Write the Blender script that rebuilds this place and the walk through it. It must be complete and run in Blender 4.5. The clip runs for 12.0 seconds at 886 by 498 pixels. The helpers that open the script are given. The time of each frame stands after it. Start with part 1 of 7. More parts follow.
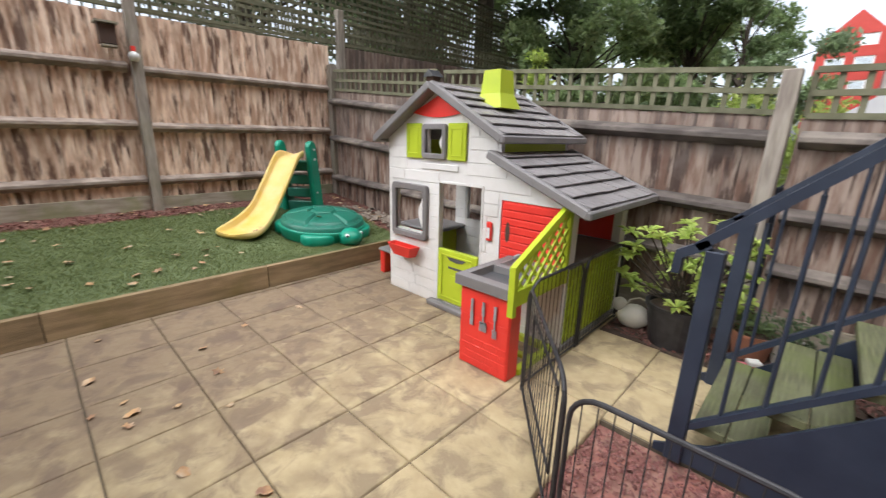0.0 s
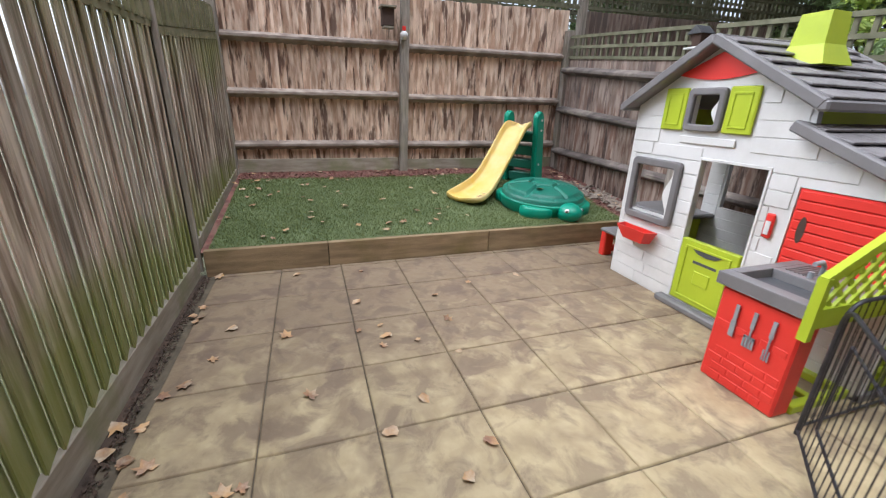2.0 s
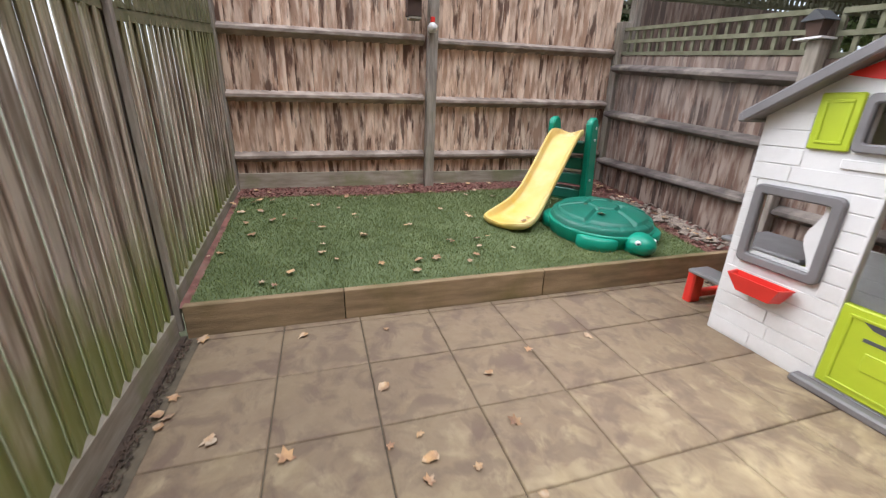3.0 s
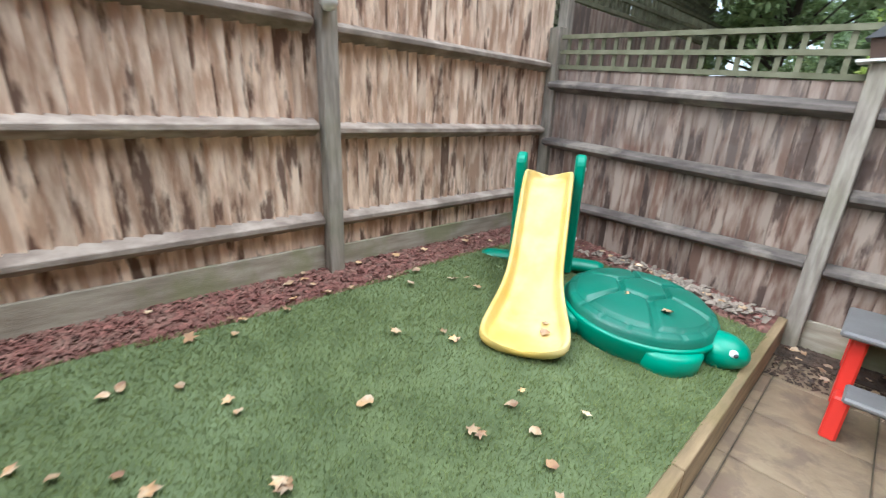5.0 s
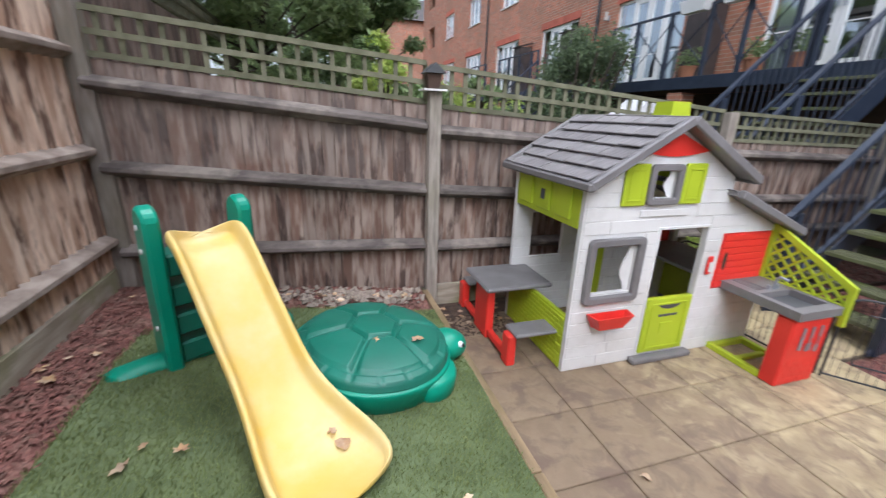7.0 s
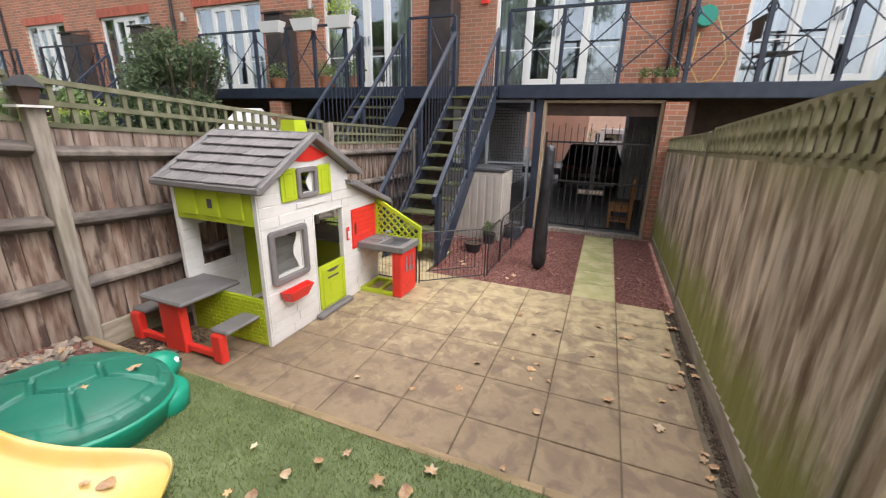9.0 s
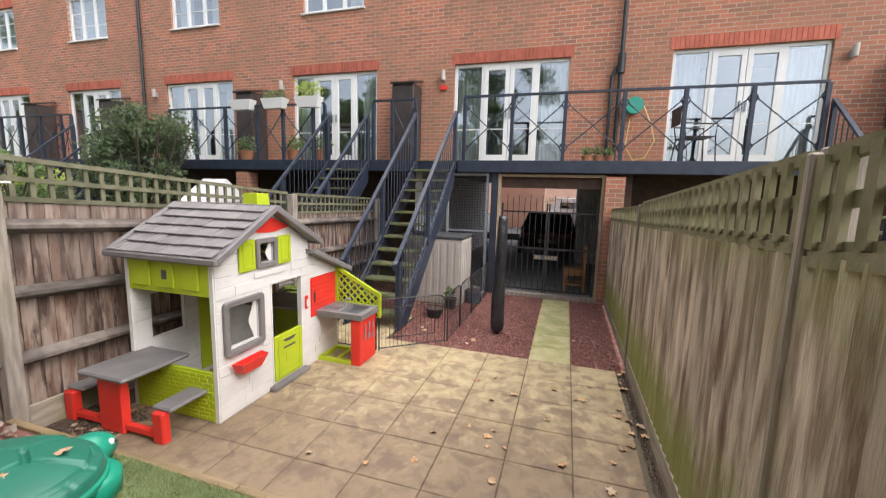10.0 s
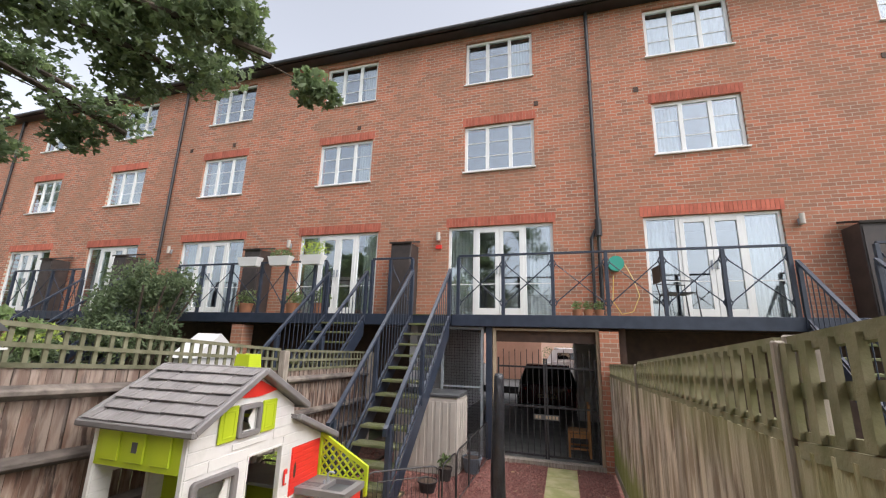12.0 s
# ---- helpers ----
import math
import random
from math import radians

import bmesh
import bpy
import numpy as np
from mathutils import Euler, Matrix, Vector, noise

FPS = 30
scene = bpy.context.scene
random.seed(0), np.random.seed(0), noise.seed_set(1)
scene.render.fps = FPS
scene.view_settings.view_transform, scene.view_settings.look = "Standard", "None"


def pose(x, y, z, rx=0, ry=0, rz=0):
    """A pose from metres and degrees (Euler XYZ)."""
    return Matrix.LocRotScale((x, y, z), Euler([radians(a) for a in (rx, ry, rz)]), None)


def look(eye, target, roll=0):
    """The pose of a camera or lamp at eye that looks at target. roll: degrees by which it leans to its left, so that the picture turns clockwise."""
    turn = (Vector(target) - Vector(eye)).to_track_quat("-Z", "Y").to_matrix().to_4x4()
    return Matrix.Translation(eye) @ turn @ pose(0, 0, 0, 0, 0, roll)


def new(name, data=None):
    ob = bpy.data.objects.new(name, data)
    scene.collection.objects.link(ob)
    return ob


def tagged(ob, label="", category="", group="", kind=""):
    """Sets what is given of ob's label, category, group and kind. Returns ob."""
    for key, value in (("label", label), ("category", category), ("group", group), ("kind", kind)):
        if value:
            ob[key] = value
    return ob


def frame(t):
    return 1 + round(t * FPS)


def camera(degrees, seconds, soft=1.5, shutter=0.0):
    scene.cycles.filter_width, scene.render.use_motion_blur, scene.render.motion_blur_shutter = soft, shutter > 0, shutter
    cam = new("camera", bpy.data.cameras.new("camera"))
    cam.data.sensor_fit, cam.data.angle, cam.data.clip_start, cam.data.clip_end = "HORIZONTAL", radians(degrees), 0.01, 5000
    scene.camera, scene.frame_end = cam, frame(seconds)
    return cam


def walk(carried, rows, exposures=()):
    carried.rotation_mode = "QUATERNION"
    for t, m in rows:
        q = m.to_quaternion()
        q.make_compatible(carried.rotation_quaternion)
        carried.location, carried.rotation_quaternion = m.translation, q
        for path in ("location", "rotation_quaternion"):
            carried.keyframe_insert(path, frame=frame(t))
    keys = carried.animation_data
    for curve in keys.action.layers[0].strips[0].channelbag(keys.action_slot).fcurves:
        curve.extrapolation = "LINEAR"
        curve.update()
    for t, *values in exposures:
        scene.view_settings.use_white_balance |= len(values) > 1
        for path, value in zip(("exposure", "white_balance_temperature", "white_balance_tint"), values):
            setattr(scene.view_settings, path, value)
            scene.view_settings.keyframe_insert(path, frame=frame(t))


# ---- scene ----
cam = camera(96.1, 12.0, soft=1.15, shutter=0.25)
PATH = [
    (0, (-0.017, 0.044, 1.301), (-1.343, 1.438, 0.756), 1.4),
    (0.5, (-0.035, -0.044, 1.291), (-1.622, 1.036, 0.73), 1.6),
    (1, (-0.048, -0.112, 1.294), (-1.773, 0.706, 0.698), 1.6),
    (1.5, (-0.073, -0.133, 1.282), (-1.847, 0.538, 0.647), 1.7),
    (2, (-0.211, -0.134, 1.243), (-1.994, 0.467, 0.565), 1.7),
    (2.5, (-0.568, -0.131, 1.275), (-2.351, 0.442, 0.573), 1.7),
    (3, (-1.035, -0.124, 1.291), (-2.831, 0.43, 0.609), 1.6),
    (3.2, (-1.239, -0.106, 1.356), (-3.036, 0.446, 0.673), 1.7),
    (4.8, (-2.916, -0.172, 1.412), (-4.434, 0.977, 0.799), 2.3),
    (5, (-3.089, -0.122, 1.415), (-4.504, 1.148, 0.794), 1.9),
    (5.5, (-3.473, -0.021, 1.462), (-4.507, 1.567, 0.825), 1.7),
    (6, (-3.774, 0.119, 1.531), (-4.319, 1.927, 0.871), 1.6),
    (6.5, (-4.019, 0.196, 1.557), (-4.018, 2.089, 0.912), 1.8),
    (7, (-4.169, 0.233, 1.629), (-3.599, 2.04, 0.989), 1.8),
    (7.5, (-4.331, 0.225, 1.67), (-3.197, 1.762, 1.077), 1.5),
    (7.7, (-4.412, 0.2, 1.694), (-3.098, 1.593, 1.115), 1.3),
    (9.3, (-4.868, -0.174, 1.747), (-3.047, 0.444, 1.199), 1.9),
    (9.5, (-4.888, -0.209, 1.751), (-3.038, 0.386, 1.279), 1.8),
    (10, (-4.914, -0.25, 1.807), (-3.02, 0.327, 1.527), 1.6),
    (10.5, (-4.927, -0.243, 1.85), (-3.012, 0.331, 1.789), 1.7),
    (11, (-4.956, -0.246, 1.883), (-3.047, 0.329, 2.038), 1.6),
    (11.5, (-4.978, -0.281, 1.904), (-3.092, 0.295, 2.24), 1.6),
    (12, (-5.002, -0.295, 1.933), (-3.137, 0.273, 2.377), 1.6),
]
walk(cam, [(t, look(eye, target, roll)) for t, eye, target, roll in PATH],
     exposures=[(0, 1.12, 6150, 10), (1.5, 1.10, 5850, 10), (2.5, 1.10, 5700, 11), (3.2, 1.22, 5950, 12), (4.8, 1.5, 5650, 5), (5.5, 1.57, 5350, 2), (6.3, 1.28, 5650, 9), (7.0, 1.06, 5700, 12), (7.7, 1.05, 5750, 12), (9.3, 1.27, 6450, 12), (10.5, 1.30, 6450, 13), (12, 1.25, 6450, 12)])

# ---- sky, sun and exposure ----
world = bpy.data.worlds.new("overcast_sky")
scene.world = world
world.use_nodes = True
wn = world.node_tree
bg = wn.nodes["Background"]
sky = wn.nodes.new("ShaderNodeTexSky")
sky.sky_type, sky.sun_disc = "NISHITA", False
sky.sun_elevation, sky.sun_rotation = radians(48), radians(200)
sky.air_density, sky.dust_density = 1.0, 4.0
grey = wn.nodes.new("ShaderNodeHueSaturation")
grey.inputs["Saturation"].default_value = 0.32
wn.links.new(sky.outputs[0], grey.inputs["Color"])
wn.links.new(grey.outputs[0], bg.inputs[0])
bg.inputs[1].default_value = 0.145
sun_data = bpy.data.lights.new("sun", "SUN")
sun_data.energy, sun_data.angle, sun_data.color = 1.5, radians(38), (1.0, 0.975, 0.94)
sun = new("sun", sun_data)
sun.matrix_world = look((0, 0, 20), (-7, -3, 0))



# ---- materials ----
def material(name, a, b, scale=8.0, rough=0.6, bump=0.2, stretch=(1, 1, 1), vary=0.12, metal=0.0, stain=None, amount=0.5, size=1.2, fine=60.0, low=0.35, high=0.65, spec=0.5, grain_stain=False, edge=(0.45, 0.68), deep=0.004, warp=0.0):
    """Two colours by noise, a finer grain in the relief, stains of their own shape, and a shade that differs from piece to piece."""
    m = bpy.data.materials.new(name)
    m.use_nodes = True
    n, l = m.node_tree.nodes, m.node_tree.links
    p = n["Principled BSDF"]
    geo, info = n.new("ShaderNodeNewGeometry"), n.new("ShaderNodeObjectInfo")
    add = n.new("ShaderNodeMath")
    add.operation = "ADD"
    l.new(geo.outputs["Random Per Island"], add.inputs[0])
    l.new(info.outputs["Random"], add.inputs[1])
    shift = n.new("ShaderNodeVectorMath")
    shift.operation = "SCALE"
    shift.inputs[0].default_value = (3.1, 5.3, 7.7)
    l.new(add.outputs[0], shift.inputs["Scale"])
    st = n.new("ShaderNodeVectorMath")
    st.operation = "MULTIPLY"
    st.inputs[1].default_value = stretch
    l.new(geo.outputs["Position"], st.inputs[0])
    pos = n.new("ShaderNodeVectorMath")
    l.new(st.outputs[0], pos.inputs[0])
    if vary > 0:
        l.new(shift.outputs[0], pos.inputs[1])
    t1 = n.new("ShaderNodeTexNoise")
    t1.inputs["Scale"].default_value, t1.inputs["Detail"].default_value = scale, 5
    l.new(pos.outputs[0], t1.inputs["Vector"])
    ramp = n.new("ShaderNodeMapRange")
    ramp.inputs[1].default_value, ramp.inputs[2].default_value = low, high
    l.new(t1.outputs[0], ramp.inputs[0])
    mix = n.new("ShaderNodeMix")
    mix.data_type = "RGBA"
    mix.inputs["A"].default_value, mix.inputs["B"].default_value = (*a, 1), (*b, 1)
    l.new(ramp.outputs[0], mix.inputs["Factor"])
    out = mix.outputs["Result"]
    if stain:
        t2 = n.new("ShaderNodeTexNoise")
        t2.inputs["Scale"].default_value, t2.inputs["Detail"].default_value = size, 6
        t2.inputs["Roughness"].default_value = 0.6
        t2.inputs["Distortion"].default_value = warp
        l.new(pos.outputs[0] if grain_stain else geo.outputs["Position"], t2.inputs["Vector"])
        r2 = n.new("ShaderNodeMapRange")
        r2.inputs[1].default_value, r2.inputs[2].default_value, r2.inputs[4].default_value = edge[0], edge[1], amount
        l.new(t2.outputs[0], r2.inputs[0])
        m2 = n.new("ShaderNodeMix")
        m2.data_type = "RGBA"
        m2.inputs["B"].default_value = (*stain, 1)
        l.new(r2.outputs[0], m2.inputs["Factor"])
        l.new(out, m2.inputs["A"])
        out = m2.outputs["Result"]
    hsv = n.new("ShaderNodeHueSaturation")
    v = n.new("ShaderNodeMapRange")
    v.inputs[2].default_value = 2.0
    v.inputs[3].default_value, v.inputs[4].default_value = 1 - vary, 1 + vary
    l.new(add.outputs[0], v.inputs[0])
    l.new(v.outputs[0], hsv.inputs["Value"])
    l.new(out, hsv.inputs["Color"])
    l.new(hsv.outputs[0], p.inputs["Base Color"])
    p.inputs["Roughness"].default_value, p.inputs["Metallic"].default_value = rough, metal
    p.inputs["Specular IOR Level"].default_value = spec
    if bump:
        t3 = n.new("ShaderNodeTexNoise")
        t3.inputs["Scale"].default_value, t3.inputs["Detail"].default_value = fine, 4
        l.new(pos.outputs[0], t3.inputs["Vector"])
        bp = n.new("ShaderNodeBump")
        bp.inputs["Strength"].default_value, bp.inputs["Distance"].default_value = bump, deep
        l.new(t3.outputs[0], bp.inputs["Height"])
        l.new(bp.outputs[0], p.inputs["Normal"])
    return m


def leafy(m, share=0.45):
    """Light passes through a leaf and comes out a little yellower."""
    n, l = m.node_tree.nodes, m.node_tree.links
    p = n["Principled BSDF"]
    t, mx = n.new("ShaderNodeBsdfTranslucent"), n.new("ShaderNodeMixShader")
    l.new(p.inputs["Base Color"].links[0].from_socket, t.inputs[0])
    mx.inputs[0].default_value = share
    l.new(p.outputs[0], mx.inputs[1])
    l.new(t.outputs[0], mx.inputs[2])
    l.new(mx.outputs[0], n["Material Output"].inputs[0])
    return m


def last_mix(m, x0, x1, axis, colour, amount, soft=0.5, scale=2.5):
    """A second stain that thins out along one axis of the place, broken up by noise (moss, damp, dirt)."""
    n, l = m.node_tree.nodes, m.node_tree.links
    p = n["Principled BSDF"]
    src = p.inputs["Base Color"].links[0].from_socket
    geo, sep = n.new("ShaderNodeNewGeometry"), n.new("ShaderNodeSeparateXYZ")
    l.new(geo.outputs["Position"], sep.inputs[0])
    r = n.new("ShaderNodeMapRange")
    r.inputs[1].default_value, r.inputs[2].default_value = x0, x1
    l.new(sep.outputs[axis], r.inputs[0])
    t = n.new("ShaderNodeTexNoise")
    t.inputs["Scale"].default_value, t.inputs["Detail"].default_value, t.inputs["Distortion"].default_value = scale, 6, 0.6
    l.new(geo.outputs["Position"], t.inputs["Vector"])
    a = n.new("ShaderNodeMath")
    a.operation = "MULTIPLY_ADD"
    a.inputs[1].default_value = 1.0
    l.new(r.outputs[0], a.inputs[0])
    l.new(t.outputs[0], a.inputs[2])
    r2 = n.new("ShaderNodeMapRange")
    r2.inputs[1].default_value, r2.inputs[2].default_value, r2.inputs[4].default_value = 0.85 - soft / 2, 0.85 + soft / 2, amount
    l.new(a.outputs[0], r2.inputs[0])
    mx = n.new("ShaderNodeMix")
    mx.data_type = "RGBA"
    mx.inputs["B"].default_value = (*colour, 1)
    l.new(r2.outputs[0], mx.inputs["Factor"])
    l.new(src, mx.inputs["A"])
    l.new(mx.outputs["Result"], p.inputs["Base Color"])
    return m


def brickwork(name, along):
    """Stretcher bricks 215 by 65 with 10 mm joints on a wall along the axis given (0: x, 1: y)."""
    m = bpy.data.materials.new(name)
    m.use_nodes = True
    n, l = m.node_tree.nodes, m.node_tree.links
    p = n["Principled BSDF"]
    geo, sep, com = n.new("ShaderNodeNewGeometry"), n.new("ShaderNodeSeparateXYZ"), n.new("ShaderNodeCombineXYZ")
    l.new(geo.outputs["Position"], sep.inputs[0])
    l.new(sep.outputs[along], com.inputs[0])
    l.new(sep.outputs[2], com.inputs[1])
    br = n.new("ShaderNodeTexBrick")
    br.inputs["Scale"].default_value = 1.0
    br.inputs["Brick Width"].default_value, br.inputs["Row Height"].default_value = 0.225, 0.075
    br.inputs["Mortar Size"].default_value, br.inputs["Mortar Smooth"].default_value = 0.0065, 0.2
    br.inputs["Color1"].default_value, br.inputs["Color2"].default_value = (0.49, 0.18, 0.105, 1), (0.22, 0.12, 0.085, 1)
    br.inputs["Mortar"].default_value = (0.47, 0.40, 0.32, 1)
    br.inputs["Bias"].default_value = -0.25
    l.new(com.outputs[0], br.inputs["Vector"])
    t = n.new("ShaderNodeTexNoise")
    t.inputs["Scale"].default_value, t.inputs["Detail"].default_value = 0.9, 8
    l.new(geo.outputs["Position"], t.inputs["Vector"])
    r = n.new("ShaderNodeMapRange")
    r.inputs[1].default_value, r.inputs[2].default_value, r.inputs[4].default_value = 0.42, 0.62, 0.5
    l.new(t.outputs[0], r.inputs[0])
    mx = n.new("ShaderNodeMix")
    mx.data_type = "RGBA"
    mx.inputs["B"].default_value = (0.30, 0.17, 0.11, 1)
    l.new(r.outputs[0], mx.inputs["Factor"])
    l.new(br.outputs["Color"], mx.inputs["A"])
    l.new(mx.outputs["Result"], p.inputs["Base Color"])
    p.inputs["Roughness"].default_value = 0.9
    bp = n.new("ShaderNodeBump")
    bp.inputs["Strength"].default_value, bp.inputs["Distance"].default_value = 0.6, 0.006
    bp.invert = True
    l.new(br.outputs["Fac"], bp.inputs["Height"])
    l.new(bp.outputs[0], p.inputs["Normal"])
    return m


M_BRICK = brickwork("red_multi_brick", 1)
M_BRICK_X = brickwork("red_multi_brick_returns", 0)
M_SOLDIER = material("red_soldier_brick", (0.50, 0.145, 0.095), (0.40, 0.11, 0.07), 6, 0.9, 0.2, vary=0.25)
M_SLAB = material("riven_buff_paving", (0.395, 0.305, 0.175), (0.50, 0.40, 0.24), 12, 0.80, 1.0, vary=0.14, stain=(0.17, 0.12, 0.088), amount=0.78, size=6.0, fine=16, deep=0.010, edge=(0.475, 0.60), warp=0.6)
last_mix(M_SLAB, -0.5, -3.9, 0, (0.15, 0.098, 0.070), 0.68, 0.34, 7.0)
last_mix(M_SLAB, -2.4, 1.0, 0, (0.45, 0.36, 0.19), 0.45, 0.9)
M_PATH = material("mossy_buff_paving", (0.40, 0.37, 0.17), (0.50, 0.45, 0.25), 6, 0.85, 0.8, vary=0.1, stain=(0.27, 0.29, 0.10), amount=0.6, size=3, fine=8, deep=0.01, edge=(0.48, 0.6))
M_JOINT = material("sandy_joint", (0.10, 0.08, 0.055), (0.15, 0.12, 0.08), 20, 0.95, 0.5, vary=0)
M_SOIL = material("dark_soil", (0.055, 0.038, 0.028), (0.10, 0.065, 0.045), 14, 0.95, 1.0, vary=0, fine=40)
M_FIELD = material("rough_ground", (0.06, 0.075, 0.03), (0.10, 0.09, 0.05), 2, 0.95, 0.6, vary=0)
M_TURF = material("artificial_turf", (0.080, 0.108, 0.040), (0.125, 0.160, 0.065), 6, 0.85, 0.9, vary=0, fine=180, stain=(0.18, 0.23, 0.115), amount=0.4, size=2)
M_BLADE = material("turf_blades", (0.115, 0.148, 0.036), (0.21, 0.25, 0.09), 5, 0.7, 0, vary=0.35)
M_CHIP = material("red_granite_chips", (0.33, 0.135, 0.115), (0.22, 0.085, 0.075), 15, 0.85, 0.3, vary=0.5, stain=(0.38, 0.25, 0.21), amount=0.5, size=30)
M_BARK = material("red_bark_chips", (0.24, 0.10, 0.08), (0.11, 0.05, 0.04), 12, 0.95, 0.4, vary=0.6, stain=(0.27, 0.18, 0.135), amount=0.5, size=12)
M_STONE = material("pale_pebbles", (0.40, 0.33, 0.26), (0.28, 0.22, 0.18), 12, 0.8, 0.3, vary=0.5)
M_BOARD = material("weathered_brown_featheredge", (0.84, 0.655, 0.51), (0.50, 0.325, 0.225), 5, 0.88, 0.8, stretch=(3.6, 3.6, 0.75), vary=0.26, low=0.40, high=0.60, stain=(0.12, 0.062, 0.042), amount=0.9, size=3.0, grain_stain=True, edge=(0.53, 0.61), fine=35)
M_BOARD_G = material("grey_weathered_and_shaded_featheredge", (0.35, 0.27, 0.22), (0.17, 0.10, 0.072), 5, 0.88, 0.8, stretch=(3.6, 3.6, 0.6), vary=0.5, low=0.40, high=0.60, stain=(0.06, 0.036, 0.028), amount=0.9, size=2.8, grain_stain=True, edge=(0.52, 0.60), fine=35)
M_BOARD_L = material("silvered_featheredge_with_algae", (0.60, 0.515, 0.42), (0.29, 0.225, 0.165), 5, 0.88, 0.8, stretch=(4, 4, 0.42), vary=0.5, low=0.40, high=0.60, stain=(0.13, 0.083, 0.055), amount=0.85, size=2.6, grain_stain=True, edge=(0.53, 0.63), fine=35)
last_mix(M_BOARD_G, 0.7, 2.2, 2, (0.25, 0.215, 0.19), 0.3, 0.3, 6.0)
last_mix(M_BOARD_L, 0.85, -0.05, 2, (0.235, 0.26, 0.06), 0.85, 0.35)
last_mix(M_BOARD_L, 1.15, 2.2, 2, (0.27, 0.28, 0.10), 0.7, 0.5)
M_RAIL = material("weathered_rail", (0.41, 0.34, 0.285), (0.22, 0.17, 0.14), 4, 0.85, 0.6, stretch=(1.5, 1.5, 5), vary=0.2, stain=(0.16, 0.125, 0.10), amount=0.6, size=3, fine=30, edge=(0.48, 0.6))
M_POST = material("weathered_post", (0.37, 0.325, 0.275), (0.23, 0.195, 0.165), 6, 0.85, 0.6, stretch=(6, 6, 0.8), vary=0.12, stain=(0.21, 0.20, 0.12), amount=0.5, size=2, fine=30)
M_GRAVEL_BOARD = material("weathered_gravel_board", (0.40, 0.355, 0.28), (0.27, 0.23, 0.175), 4, 0.85, 0.6, stretch=(1, 1, 6), vary=0.15, stain=(0.20, 0.215, 0.09), amount=0.6, size=2.2, fine=30, edge=(0.48, 0.6))
M_TRELLIS = material("mossy_trellis", (0.19, 0.185, 0.12), (0.12, 0.12, 0.07), 10, 0.9, 0.4, vary=0.3)
M_TRELLIS_N = material("greened_trellis", (0.26, 0.235, 0.145), (0.17, 0.165, 0.08), 8, 0.9, 0.5, vary=0.25)
M_RAIL_D = material("dark_weathered_rail", (0.155, 0.13, 0.115), (0.075, 0.062, 0.055), 4, 0.85, 0.6, stretch=(1.5, 1.5, 5), vary=0.2, stain=(0.36, 0.31, 0.26), amount=0.5, size=2, fine=30, edge=(0.52, 0.62))
M_SLEEPER = material("softwood_edging", (0.33, 0.235, 0.13), (0.20, 0.14, 0.075), 3, 0.8, 0.6, stretch=(7, 1, 7), vary=0.15, stain=(0.15, 0.115, 0.035), amount=0.8, size=1.6, fine=30)
M_WHITE_P = material("off_white_moulded_plastic", (0.76, 0.75, 0.73), (0.70, 0.69, 0.67), 3, 0.45, 0.25, vary=0.0, fine=40, stain=(0.46, 0.44, 0.40), amount=0.35, size=4)
M_LIME = material("lime_green_plastic", (0.46, 0.56, 0.025), (0.40, 0.50, 0.02), 4, 0.42, 0.15, vary=0.0)
M_RED_P = material("bright_red_plastic", (0.80, 0.045, 0.03), (0.70, 0.035, 0.025), 4, 0.42, 0.12, vary=0.0)
M_GREY_P = material("mid_grey_plastic", (0.165, 0.155, 0.155), (0.21, 0.20, 0.20), 5, 0.5, 0.2, vary=0.04)
M_SHINGLE = material("grey_plastic_shingle", (0.165, 0.15, 0.15), (0.23, 0.215, 0.215), 9, 0.6, 0.4, stretch=(1, 6, 1), vary=0.2, stain=(0.30, 0.285, 0.275), amount=0.45, size=3)
M_YELLOW = material("sun_faded_yellow_plastic", (0.68, 0.45, 0.075), (0.70, 0.54, 0.19), 3, 0.45, 0.12, vary=0.0, stain=(0.70, 0.60, 0.36), amount=0.6, size=2.2)
M_GREEN_P = material("emerald_green_plastic", (0.010, 0.30, 0.19), (0.008, 0.24, 0.15), 4, 0.38, 0.12, vary=0.0)
M_DGREEN_P = material("dark_green_plastic", (0.012, 0.165, 0.11), (0.010, 0.13, 0.085), 4, 0.42, 0.15, vary=0.0, stain=(0.04, 0.16, 0.12), amount=0.4, size=6)
M_NAVY = material("blue_black_painted_steel", (0.020, 0.028, 0.048), (0.032, 0.042, 0.066), 6, 0.42, 0.1, vary=0.05)
M_BLACK = material("black_metal", (0.018, 0.017, 0.019), (0.035, 0.033, 0.036), 20, 0.5, 0.1, vary=0.1)
M_COVER = material("creased_black_fabric", (0.016, 0.017, 0.021), (0.035, 0.036, 0.042), 9, 0.32, 1.0, stretch=(1, 1, 0.5), vary=0, fine=22, deep=0.02)
M_TREAD = material("mossy_deck_board", (0.16, 0.165, 0.085), (0.10, 0.10, 0.055), 6, 0.85, 0.5, vary=0.15, stain=(0.12, 0.15, 0.03), amount=0.6, size=4)
M_WHITE = material("white_upvc", (0.80, 0.80, 0.79), (0.76, 0.76, 0.75), 3, 0.35, 0.0, vary=0.03)
M_GALV = material("galvanised_steel", (0.36, 0.39, 0.42), (0.28, 0.31, 0.34), 12, 0.5, 0.1, metal=0.3, vary=0.05)
M_BEIGE = material("beige_resin", (0.50, 0.46, 0.41), (0.43, 0.39, 0.35), 4, 0.55, 0.2, vary=0.03)
